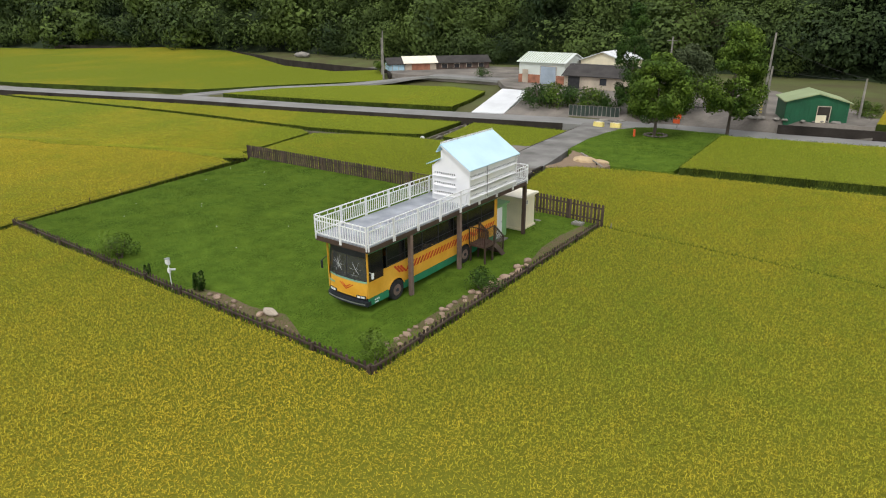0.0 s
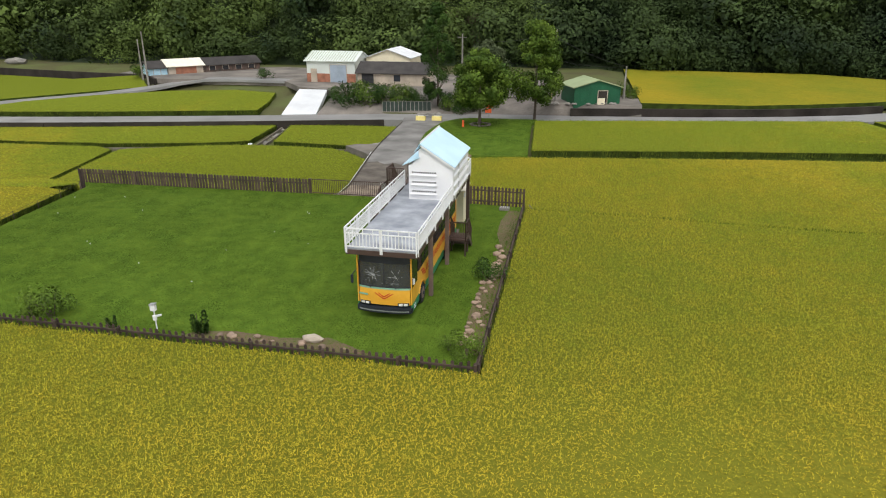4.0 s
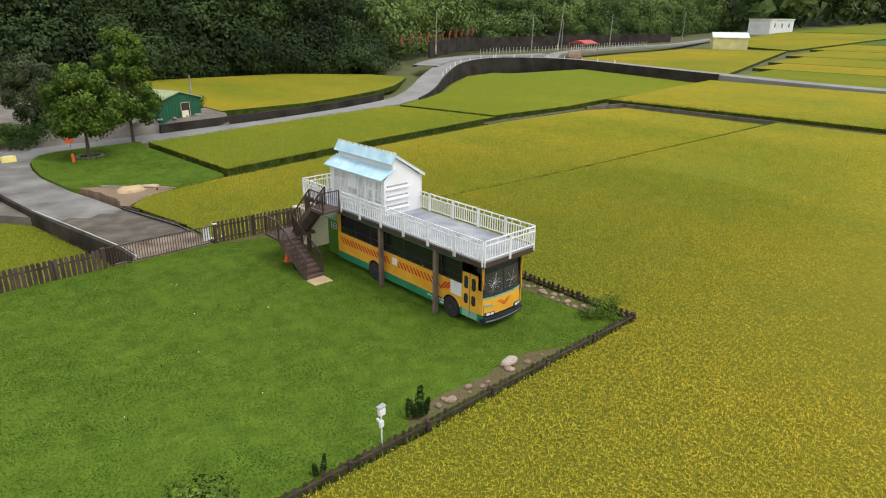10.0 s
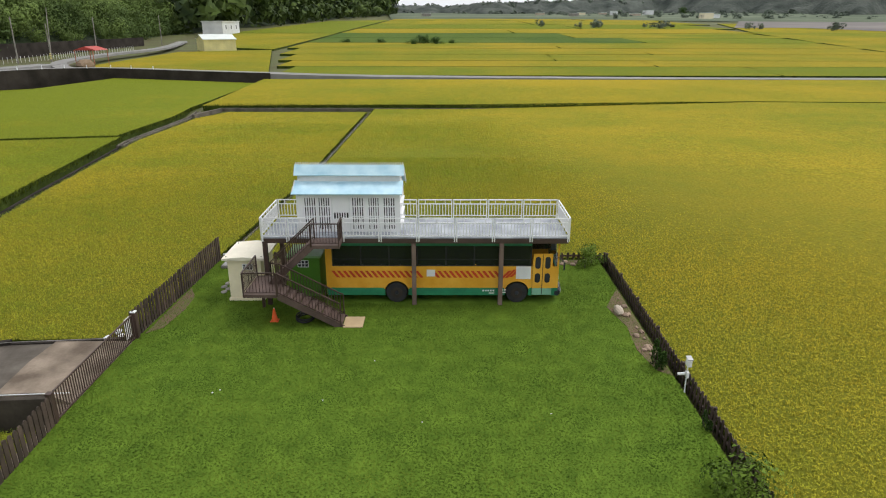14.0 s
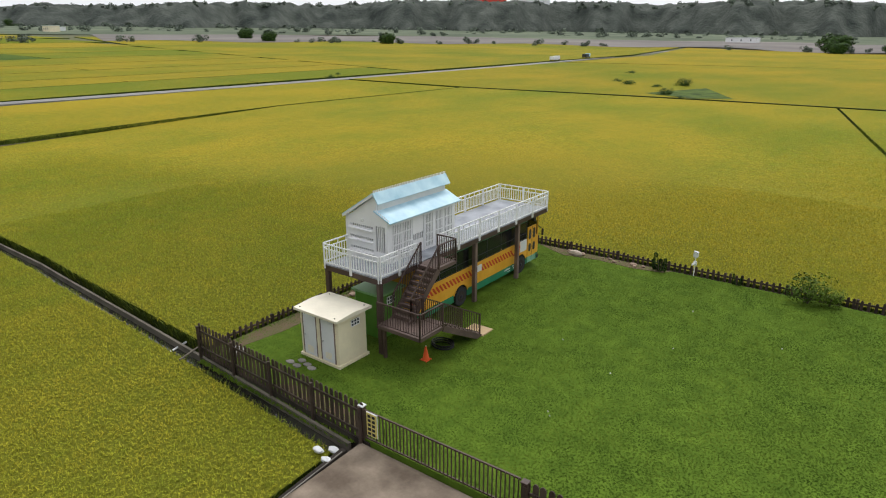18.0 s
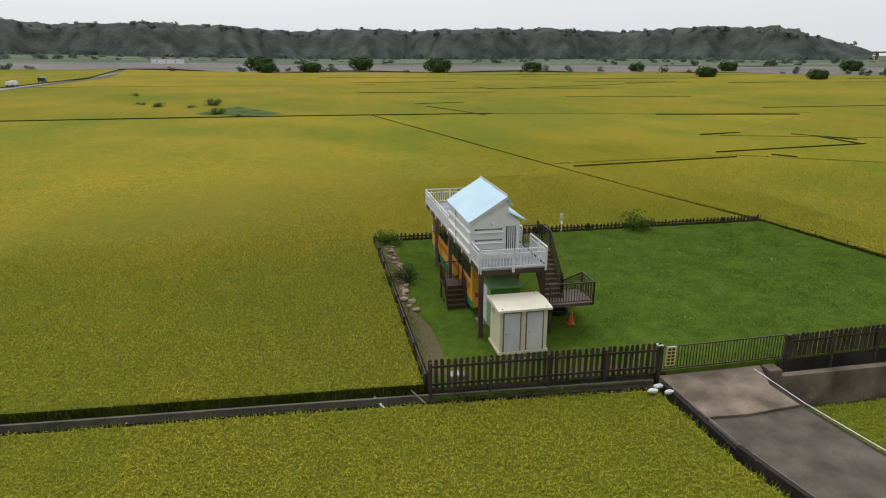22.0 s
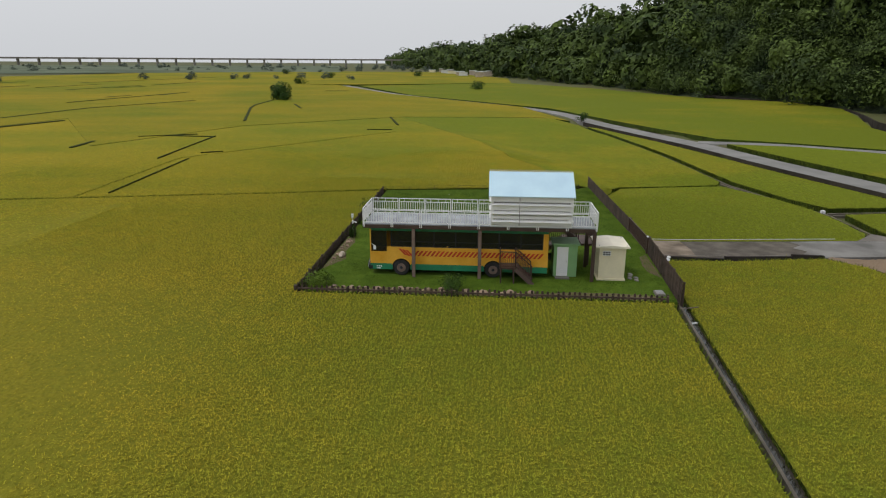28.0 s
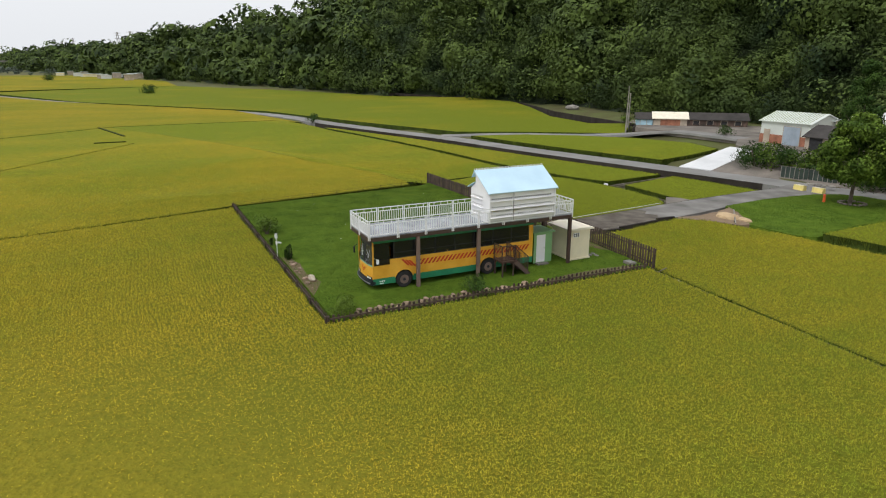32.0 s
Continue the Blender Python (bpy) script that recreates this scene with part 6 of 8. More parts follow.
for x, y, z, n in ((BX1 + 0.003, 0.7, 0.52, 3), (BX0 - 0.003, 3.3, 0.56, 5), (BX0 - 0.003, 2.75, 0.6, 3)):
    bm = B()
    for k in range(n):
        bm = B()
        box(bm, x - 0.002, x + 0.002, y + k * 0.12, y + k * 0.12 + 0.08, z, z + 0.08)
        part("lettering", bm, M_WHITE_OLD, bus, "small white marking")
    bm = B()
    box(bm, x - 0.002, x + 0.002, y, y + 0.25, z - 0.12, z - 0.06)
    part("lettering", bm, M_WHITE_OLD, bus, "small white marking")
bm = B()
box(bm, BX1 + 0.002, BX1 + 0.06, 0.52, 0.68, 1.62, 1.9, 0.02)
beam(bm, (BX1, 0.4, 2.0), (BX1 + 0.04, 0.6, 1.88), 0.02, 0.02)
part("side_mirror", bm, M_WHITE, bus, "white wing mirror")
bm = B()
box(bm, BX0 - 0.22, BX0 - 0.1, 0.05, 0.12, 1.7, 2.1, 0.02)
beam(bm, (BX0, 0.35, 2.3), (BX0 - 0.16, 0.1, 2.1), 0.025, 0.025)
part("side_mirror", bm, M_NAVY, bus, "black wing mirror")
for x in (BX0 + 0.25, BX1 - 0.25):
    bm = B()
    box(bm, x - 0.1, x + 0.1, BY1, BY1 + 0.025, 0.95, 1.2, 0.01)
    part("tail_lamp", bm, M_SIGNRED, bus, "red tail lamp")

# the nose of the bus bows out between its corners
for ob in bus.children_recursive:
    if ob.name.split(".")[0] in ("front_panel", "waist_band", "windscreen", "windscreen_frame", "destination_box", "crack", "paper_notice", "wiper", "bumper", "bumper_strip", "headlight", "headlight_lens", "front_chevron", "lettering"):
        nose = B()
        nose.from_mesh(ob.data)
        if min(v.co.y for v in nose.verts) < -5.25 and max(v.co.y for v in nose.verts) < -5.0:
            bmesh.ops.subdivide_edges(nose, edges=[e for e in nose.edges if abs(e.verts[0].co.x - e.verts[1].co.x) > 0.3], cuts=9, use_grid_fill=True)
            for v in nose.verts:
                v.co.y += 0.17 * min(1.0, abs(v.co.x) / 1.24) ** 2.6 - 0.03
            nose.to_mesh(ob.data)
        nose.free()

# ---- stairs ----


def rail_run(name, parent, a, b, high, pitch, bars, material=M_BROWN):
    """A handrail from a to b with thin bars under it."""
    a, b = Vector(a), Vector(b)
    up = Vector((0, 0, 1))
    bm = B()
    beam(bm, a + up * high, b + up * high, 0.05, 0.05)
    beam(bm, a + up * 0.1, b + up * 0.1, 0.035, 0.035)
    for p in (a, b):
        box(bm, p.x - 0.025, p.x + 0.025, p.y - 0.025, p.y + 0.025, p.z - 0.1, p.z + high)
    ob = part(name, bm, material, parent)
    n = max(2, round((b - a).length / pitch))
    for i in range(1, n):
        piece("rail_bar", bars, ob, Matrix.Translation(a + (b - a) * (i / n) + up * 0.1))
    return ob


bar_bm = B()
box(bar_bm, -0.011, 0.011, -0.011, 0.011, 0, 0.86)
RBAR = mesh_of("rail_bar", bar_bm, M_BROWN)


def flight(parent, x0, x1, y0, z0, y1, z1, steps):
    """Steps along y between two levels, with stringers at both sides."""
    dy, dz = (y1 - y0) / steps, (z1 - z0) / steps
    for i in range(steps):
        bm = B()
        ya, yb = sorted((y0 + dy * i, y0 + dy * (i + 1)))
        z = z0 + dz * (i + 1)
        box(bm, x0 + 0.03, x1 - 0.03, ya, yb, z - 0.035, z)
        box(bm, x0 + 0.03, x1 - 0.03, (ya if dy > 0 else yb - 0.02), (ya + 0.02 if dy > 0 else yb), z - abs(dz) + 0.03, z - 0.036)
        part("tread", bm, M_TREAD if parent is stair else M_BROWN, parent)
    for x in (x0, x1):
        bm = B()
        beam(bm, (x, y0 - dy * 0.2, z0 - 0.05), (x, y1, z1 - 0.1), 0.05, 0.26)
        part("stringer", bm, M_TREAD, parent)


stair = thing("deck_stairs", (-4.5, 12.0, 0), "brown steel stairs with a landing up to the deck", "stairs")
LZ = 1.52
flight(stair, -5.5, -4.5, 10.15, 0.0, 12.85, LZ, 9)
bm = B()
box(bm, -5.52, -3.25, 12.88, 14.35, LZ - 0.14, LZ)
part("landing", bm, M_TREAD, stair, "brown plank landing")
flight(stair, -4.28, -3.34, 13.45, LZ, 11.55, DZ, 10)
bm = B()
box(bm, -4.3, -3.25, 10.3, 11.52, DZ - 0.16, DZ - 0.01)
part("landing", bm, M_TREAD, stair, "brown plank landing")
for x in (-5.5, -4.5):
    rail_run("stair_rail", stair, (x, 10.2, 0.12), (x, 12.85, LZ), 0.98, 0.15, RBAR)
rail_run("stair_rail", stair, (-5.5, 12.9, LZ), (-5.5, 14.33, LZ), 1.0, 0.14, RBAR)
rail_run("stair_rail", stair, (-5.48, 14.33, LZ), (-3.3, 14.33, LZ), 1.0, 0.14, RBAR)
rail_run("stair_rail", stair, (-4.45, 12.9, LZ), (-4.28, 13.4, LZ), 1.0, 0.14, RBAR)
rail_run("stair_rail", stair, (-4.28, 13.4, LZ + 0.1), (-4.28, 11.55, DZ), 0.95, 0.14, RBAR)
rail_run("stair_rail", stair, (-3.34, 13.4, LZ + 0.1), (-3.34, 11.55, DZ), 0.95, 0.14, RBAR)
rail_run("stair_rail", stair, (-4.28, 11.52, DZ), (-4.28, 10.32, DZ), 0.98, 0.13, RBAR)
rail_run("stair_rail", stair, (-4.26, 10.32, DZ), (-3.28, 10.32, DZ), 0.98, 0.13, RBAR)
for x, y in ((-3.45, 14.1),):
    bm = B()
    box(bm, x - 0.06, x + 0.06, y - 0.06, y + 0.06, -0.1, LZ - 0.14)
    part("leg", bm, M_BROWN, stair)
foot = thing("stair_foot_slab", (-5.05, 9.7, 0), "small sandy concrete slab at the stair foot", "slab")
bm = B()
box(bm, -5.6, -4.55, 9.25, 10.12, -0.05, 0.05, 0.015)
part("slab", bm, M_SAND, foot)

side_stair = thing("bus_side_steps", (0.15, 9.2, 0), "short dark-brown steps with a railed landing beside the bus", "stairs")
bm = B()
box(bm, -0.32, 0.72, 8.3, 9.25, 0.9, 1.0)
part("landing", bm, M_BROWN, side_stair)
flight(side_stair, -0.32, 0.72, 10.25, 0.0, 9.27, 1.0, 5)
rail_run("stair_rail", side_stair, (0.7, 8.32, 1.0), (0.7, 9.22, 1.0), 0.98, 0.12, RBAR)
rail_run("stair_rail", side_stair, (-0.3, 8.32, 1.0), (0.68, 8.32, 1.0), 0.98, 0.12, RBAR)
rail_run("stair_rail", side_stair, (0.7, 9.25, 1.0), (0.7, 10.2, 0.15), 0.98, 0.13, RBAR)
rail_run("stair_rail", side_stair, (-0.3, 9.25, 1.0), (-0.3, 10.2, 0.15), 0.98, 0.13, RBAR)
for x, y in ((0.66, 8.38), (0.66, 9.15), (-0.26, 8.38), (-0.26, 9.15)):
    bm = B()
    box(bm, x - 0.04, x + 0.04, y - 0.04, y + 0.04, -0.1, 0.9)
    part("leg", bm, M_BROWN, side_stair)

# ---- sheds ----


def grid_window(parent, axis, at, out, u, z, w, h):
    """A white barred window proud of a wall."""
    bm = B()
    def bx(m, u0, u1, z0, z1, d0, d1):
        a, b = sorted((at + out * d0, at + out * d1))
        if axis == "x":
            box(m, a, b, u0, u1, z0, z1)
        else:
            box(m, u0, u1, a, b, z0, z1)
    bx(bm, u - w / 2, u + w / 2, z - h / 2, z + h / 2, 0.0, 0.008)
    win = part("window", bm, M_NAVY, parent, "dark window with a white grille")
    bm = B()
    for k in (-0.5, -0.17, 0.17, 0.5):
        bx(bm, u + k * w - 0.015, u + k * w + 0.015, z - h / 2, z + h / 2, 0.01, 0.03)
    for k in (-0.5, 0, 0.5):
        bx(bm, u - w / 2, u + w / 2, z + k * h - 0.015, z + k * h + 0.015, 0.031, 0.045)
    part("grille", bm, M_WHITE, win)


shed = thing("toilet_shed", (-1.55, 15.1, 0), "cream toilet cabin with two white doors and flat roof", "shed")
bm = B()
box(bm, -2.64, -0.46, 14.32, 15.9, 0.12, 2.06, 0.015)
part("shed_wall", bm, M_CREAM, shed)
bm = B()
box(bm, -2.7, -0.4, 14.26, 15.96, 0.0, 0.12)
part("shed_base", bm, M_CREAM, shed)
bm = B()
prism(bm, [(14.08, 2.06), (16.1, 2.06), (16.1, 2.16), (15.1, 2.24), (14.08, 2.16)], "x", -2.79, -0.31)
part("shed_roof", bm, M_CREAMROOF, shed, "thick cream roof slab")
for x in (-2.42, -1.38):
    bm = B()
    holed(bm, "y", 15.9, 15.93, x - 0.04, x + 0.78, 0.14, 1.98, [(x, x + 0.74, 0.14, 1.94)])
    part("door_frame", bm, M_BROWN_L, shed)
    bm = B()
    box(bm, x + 0.01, x + 0.73, 15.901, 15.92, 0.15, 1.93)
    dr = part("door", bm, M_WHITE_OLD, shed, "white door with a low vent")
    bm = B()
    rod(bm, (x + 0.64, 15.92, 1.0), (x + 0.64, 15.97, 1.0), 0.03, 0.035, 8)
    part("door_knob", bm, M_CHROME, dr)
    bm = B()
    for k in range(5):
        box(bm, x + 0.2, x + 0.54, 15.921, 15.93, 0.28 + k * 0.06, 0.31 + k * 0.06)
    part("vent", bm, M_CREAM, dr)
bm = B()
box(bm, -1.6, -1.42, 15.901, 15.915, 0.14, 1.98)
part("mullion", bm, M_CREAM, shed)
grid_window(shed, "x", -0.46, 1, 14.75, 1.72, 0.46, 0.26)
grid_window(shed, "x", -2.64, -1, 14.95, 1.72, 0.46, 0.26)
bm = B()
for x in (-2.55, -0.55):
    for y in (14.3, 15.95):
        rod(bm, (x, y, 2.15), (x, y, 2.2), 0.03, 0.025, 6)
part("roof_bolt", bm, M_DARKCONC, shed)

gshed = thing("green_shed", (-1.55, 12.3, 0), "small green panel cabin with a white door", "shed")
bm = B()
box(bm, -2.3, -0.82, 11.62, 13.05, 0.05, 2.06, 0.01)
part("shed_wall", bm, M_GSHED, gshed)
bm = B()
box(bm, -0.82, -0.8, 11.62, 13.05, 0.05, 2.04)
part("front_panel", bm, M_GSHED_L, gshed, "light green front panel")
bm = B()
box(bm, -2.42, -0.68, 11.5, 13.2, 2.06, 2.16, 0.02)
part("shed_roof", bm, M_GSHED_L, gshed, "light green roof slab")
bm = B()
box(bm, -0.8, -0.78, 11.82, 12.5, 0.1, 1.95)
gd = part("door", bm, M_WHITE, gshed, "white door")
bm = B()
rod(bm, (-0.78, 12.42, 1.05), (-0.73, 12.42, 1.05), 0.03, 0.03, 8)
part("door_knob", bm, M_CHROME, gd)
bm = B()
for k in range(5):
    box(bm, -0.78, -0.772, 12.0, 12.32, 0.3 + k * 0.06, 0.33 + k * 0.06)
part("vent", bm, M_WHITE_OLD, gd)
bm = B()
box(bm, -0.775, -0.4, 11.75, 12.6, -0.05, 0.08)
part("step", bm, M_CONC, gshed)
grid_window(gshed, "x", -2.3, -1, 12.4, 1.75, 0.5, 0.32)

# ---- things on the lawn ----
cone = thing("traffic_cone", (-4.9, 13.25, 0), "bright orange plastic traffic cone on the grass", "cone")
bm = B()
rod(bm, (-4.9, 13.25, 0.03), (-4.9, 13.25, 0.62), 0.15, 0.03, 14)
part("cone_body", bm, M_CONE, cone)
bm = B()
box(bm, -5.08, -4.72, 13.07, 13.43, 0.0, 0.035, 0.01)
part("cone_base", bm, M_CONE, cone)
bm = B()
rod(bm, (-4.9, 13.25, 0.58), (-4.9, 13.25, 0.63), 0.036, 0.03, 12)
part("cone_tip", bm, M_WHITE_OLD, cone, "pale tip")
hose = thing("coiled_hose", (-4.75, 11.9, 0), "coil of black hose lying under the stairs", "hose")
bm = B()
for ring_n in range(4):
    r = 0.34 + 0.06 * (ring_n % 2)
    pts = [(-4.75 + (r + 0.1) * math.cos(6.283 * i / 18), 11.9 + r * math.sin(6.283 * i / 18), 0.04 + ring_n * 0.055) for i in range(19)]
    for p, q in zip(pts, pts[1:]):
        rod(bm, p, q, 0.035, 0.035, 6)
part("coil", bm, M_BLACK, hose)


def rock(name, x, y, z, sx, sy, sz, seed, material, parent=None, label="", category="stone", group=""):
    r = random.Random(seed)
    bm = B()
    bmesh.ops.create_icosphere(bm, subdivisions=2, radius=1)
    for v in bm.verts:
        k = 1 + 0.22 * noise.noise(v.co * 1.4 + Vector((seed * 3.1, 0, 0))) + r.uniform(-0.04, 0.04)
        v.co = Vector((v.co.x * sx * k + x, v.co.y * sy * k + y, max(v.co.z, -0.45) * sz * k + z))
    ob = part(name, bm, material, parent)
    if label:
        tagged(ob, label, category, group)
    return ob


rock("boulder", -4.0, -2.35, 0.12, 0.46, 0.22, 0.2, 4, M_TAN, None, "smooth pale brownish boulder on the lawn edge", "boulder")
r_st = random.Random(12)
soil_bm = B()
prism(soil_bm, [(2.2, 17.3), (1.9, 15.0), (1.95, 12.5), (2.35, 10.6), (2.4, 8.2), (2.3, 5.6), (2.05, 4.0), (2.0, 1.5), (2.1, -0.6), (2.4, -2.0), (2.92, -2.2), (2.92, 17.3)], "z", -0.3, 0.012)
tagged(part("bare_border", soil_bm, M_EARTH), "bare brown earth strip inside the fence", "soil", kind="structure")
soil_bm = B()
prism(soil_bm, [(-9.6, -2.98), (-9.2, -2.5), (-7.6, -2.2), (-5.4, -2.35), (-3.4, -1.95), (-2.2, -2.5), (-1.2, -2.98)], "z", -0.3, 0.012)
tagged(part("bare_border", soil_bm, M_EARTH), "bare brown earth strip inside the fence", "soil", kind="structure")
soil_bm = B()
prism(soil_bm, [(-6.2, 18.5), (-5.6, 17.95), (-3.6, 17.7), (-2.2, 17.8), (-1.2, 18.35)], "z", -0.3, 0.012)
tagged(part("bare_border", soil_bm, M_EARTH), "bare gravelly strip along the north fence", "soil", kind="structure")
for i in range(58):
    if i < 44:
        x, y = r_st.uniform(2.1, 2.8), -1.8 + 12.0 * (i + r_st.uniform(0, 1)) / 44
    else:
        x, y = r_st.uniform(-9.2, -2.0), r_st.uniform(-2.9, -2.45)
    s = r_st.uniform(0.12, 0.25) if i < 44 and i % 2 else r_st.uniform(0.07, 0.18)
    rock("stone", x, y, 0.01 + s * 0.25, s, s * r_st.uniform(0.6, 1.1), s * 0.55, 40 + i, M_STONE, None, "rough brown-grey stone on bare earth", "stone", "border stones")
for i, (x, y) in enumerate(((-0.9, 16.35), (-1.35, 16.45), (-1.05, 16.75), (-1.7, 16.55), (-0.6, 16.7))):
    rock("paving_stone", x, y, 0.02, 0.2, 0.15, 0.05, 200 + i, M_CONC, None, "flat grey stone in the grass by the cabin", "stone", "flat stones")
for i in range(16):
    x, y = r_st.uniform(-30, -8), r_st.uniform(-1, 17)
    bm = B()
    bmesh.ops.create_icosphere(bm, subdivisions=1, radius=0.028, matrix=Matrix.Translation((x, y, 0.09)))
    tagged(part("white_flower", bm, M_WHITE_OLD), "tiny white flower head in the lawn", "flower", "lawn flowers")
bench_t = thing("grate_box", (1.9, 17.5, 0), "small grey metal box by the north fence", "box")
bm = B()
box(bm, 1.5, 2.2, 17.2, 17.75, 0.0, 0.16, 0.02)
part("box_body", bm, M_CONC, bench_t)
bm = B()
for k in range(4):
    box(bm, 1.58 + k * 0.15, 1.66 + k * 0.15, 17.27, 17.68, 0.161, 0.175)
part("grate", bm, M_CHROME, bench_t)

# camera post by the south fence
cpost = thing("camera_post", (-10.75, -3.0, 0), "white pole with lamp and camera by the south fence", "pole")
bm = B()
rod(bm, (-10.75, -3.0, -0.3), (-10.75, -3.0, 1.25), 0.025, 0.025, 8)
part("pole", bm, M_WHITE_OLD, cpost)
bm = B()
box(bm, -10.87, -10.63, -3.1, -2.94, 1.08, 1.34, 0.02)
part("lamp_head", bm, M_WHITE, cpost, "white lamp head")
bm = B()
rod(bm, (-10.75, -2.94, 0.78), (-10.68, -2.7, 0.72), 0.06, 0.05, 10)
box(bm, -10.84, -10.68, -3.06, -2.96, 0.62, 0.86, 0.015)
part("camera_box", bm, M_WHITE, cpost, "small white camera box")
bm = B()
beam(bm, (-10.88, -3.02, 1.37), (-10.62, -3.02, 1.41), 0.2, 0.03)
part("solar_panel", bm, M_CHROME, cpost, "small grey solar panel")

# ---- plants ----


def leafy(name, x, y, z, s, forms, material, label, category, stems=3, tall=1.0, group=""):
    """A shrub: a few stems and a crown of single leaf clumps."""
    ob = thing(name, (x, y, z), label, category, group)
    bm = B()
    r = random.Random(int(x * 17 + y * 31))
    for i in range(stems):
        rod(bm, (x + r.uniform(-0.1, 0.1) * s, y + r.uniform(-0.1, 0.1) * s, z - 0.1), (x + r.uniform(-0.5, 0.5) * s, y + r.uniform(-0.5, 0.5) * s, z + s * tall * r.uniform(0.6, 1.1)), 0.035 * s, 0.012 * s, 6)
    part("stem", bm, M_BARK, ob)
    v = forms * (s, s, s * tall) + (x, y, z) - np.array(ob.location)
    cr = new("crown", raw_mesh("crown", v, np.arange(len(v)).reshape(-1, 3), material))
    cr.parent = ob
    return ob


def tree(name, x, y, z, trunk_h, rx, rz, seed, material, label, cone_shape=False, leaves=22000, leaf=0.034):
    """A tree: a tapered trunk, limbs and a crown of many leaf clumps with gaps."""
    ob = thing(name, (x, y, z), label, "tree", "trees")
    r = random.Random(seed)
    bm = B()
    rod(bm, (x, y, z - 0.3), (x + 0.05, y, z + trunk_h), 0.2, 0.15, 10)
    rod(bm, (x + 0.05, y, z + trunk_h), (x, y, z + trunk_h + rz * 1.2), 0.15, 0.04, 8)
    part("trunk", bm, M_BARK, ob)
    for i in range(7):
        a, k = r.uniform(0, 6.28), r.uniform(0.0, 0.8)
        bm = B()
        p = (x, y, z + trunk_h + k * rz)
        rod(bm, p, (x + math.cos(a) * rx * 0.7, y + math.sin(a) * rx * 0.7, p[2] + rz * 0.35), 0.07, 0.02, 6)
        part("limb", bm, M_BARK, ob)
    g = np.random.default_rng(seed)
    lobes = 64
    h = g.uniform(0, 1, lobes)
    wide = np.sqrt(np.maximum(0.02, 1 - h ** 1.7)) * (0.7 + 0.3 * np.minimum(1, h * 4)) if cone_shape else np.sqrt(np.maximum(0.05, 1 - (2 * h - 0.85) ** 2))
    a = g.uniform(0, 6.28, lobes)
    ctr = np.stack([np.cos(a) * wide * rx * 0.7, np.sin(a) * wide * rx * 0.7, h * 2 * rz * 0.92], 1)
    rad = rx * g.uniform(0.18, 0.36, lobes) * (0.45 + 0.55 * wide)
    k = g.integers(0, lobes, leaves)
    d = g.normal(0, 1, (leaves, 3))
    d /= np.linalg.norm(d, axis=1)[:, None]
    c = ctr[k] + d * (rad[k] * g.uniform(0.55, 1.1, leaves))[:, None]
    n = d + g.normal(0, 0.42, (leaves, 3))
    n /= np.linalg.norm(n, axis=1)[:, None]
    t = np.cross(n, g.normal(0, 1, (leaves, 3)))
    t /= np.linalg.norm(t, axis=1)[:, None]
    b = np.cross(n, t)
    s = (leaf * rx * g.uniform(0.6, 1.4, leaves))[:, None]
    v = np.stack([c - t * s, c + t * s - b * s * 0.5, c + b * s * 1.2], 1).reshape(-1, 3) + (0, 0, trunk_h + rx * 0.2)
    cr = new("crown", raw_mesh("crown", v, np.arange(len(v)).reshape(-1, 3), material))
    cr.parent = ob
    return ob


BUSH = [crown(60 + s, 11, 1700, 0.055) for s in range(3)]
OPEN_BUSH = crown(70, 10, 900, 0.06)
leafy("shrub", 2.45, -2.5, 0, 0.75, BUSH[0], M_LEAF, "leafy green shrub in the fence corner", "shrub")
leafy("shrub", 1.7, -2.0, 0, 0.5, OPEN_BUSH, M_LEAF, "low leafy green shrub in the fence corner", "shrub")
leafy("shrub", 2.35, 5.5, 0, 0.78, BUSH[1], M_LEAF_D, "dark green shrub inside the east fence", "shrub")


def column_form(seed, columns, leaves, leaf):
    """Dense little leaves on a few upright columns."""
    g = np.random.default_rng(seed)
    out = []
    for cx, cy, tall, r in columns:
        h = g.uniform(0, 1, leaves)
        a = g.uniform(0, 6.28, leaves)
        d = np.stack([np.cos(a), np.sin(a), 0.5 + 0 * a], 1)
        c = np.stack([cx + cx * 0.6 * h, cy + cy * 0.6 * h, h * tall], 1) + d * (r * (0.55 + 0.6 * np.sin(h * 14 + seed) ** 2) * np.sqrt(1.02 - h))[:, None]
        t = np.cross(d, g.normal(0, 1, (leaves, 3)))
        t /= np.linalg.norm(t, axis=1)[:, None]
        q = leaf * g.uniform(0.6, 1.4, leaves)[:, None]
        out.append(np.stack([c - t * q, c + t * q, c + d * q * 1.6], 1).reshape(-1, 3))
    return np.concatenate(out)


UPRIGHT = column_form(5, ((-0.22, 0.02, 0.95, 0.17), (0.2, 0.05, 1.25, 0.2), (0.02, -0.15, 0.8, 0.17), (0.34, -0.1, 0.7, 0.13)), 700, 0.035)
leafy("shrub", -9.0, -2.6, 0, 0.85, UPRIGHT, M_LEAF_D, "dark upright evergreen shrub by the south fence", "shrub", 3, 1.0)
leafy("shrub", -13.0, -2.95, 0, 0.5, column_form(6, ((-0.25, 0, 0.9, 0.16), (0.25, 0.05, 1.2, 0.14)), 400, 0.05), M_LEAF_D, "small dark upright shrub by the south fence", "shrub", 2, 1.0)
leafy("shrub", -16.3, -2.6, 0, 1.05, OPEN_BUSH, M_LEAF, "large loose grey-green shrub by the south fence", "shrub", 6, 1.1)
leafy("shrub", -17.3, -2.7, 0, 0.7, BUSH[0], M_LEAF, "leafy green shrub by the south fence", "shrub", 4)

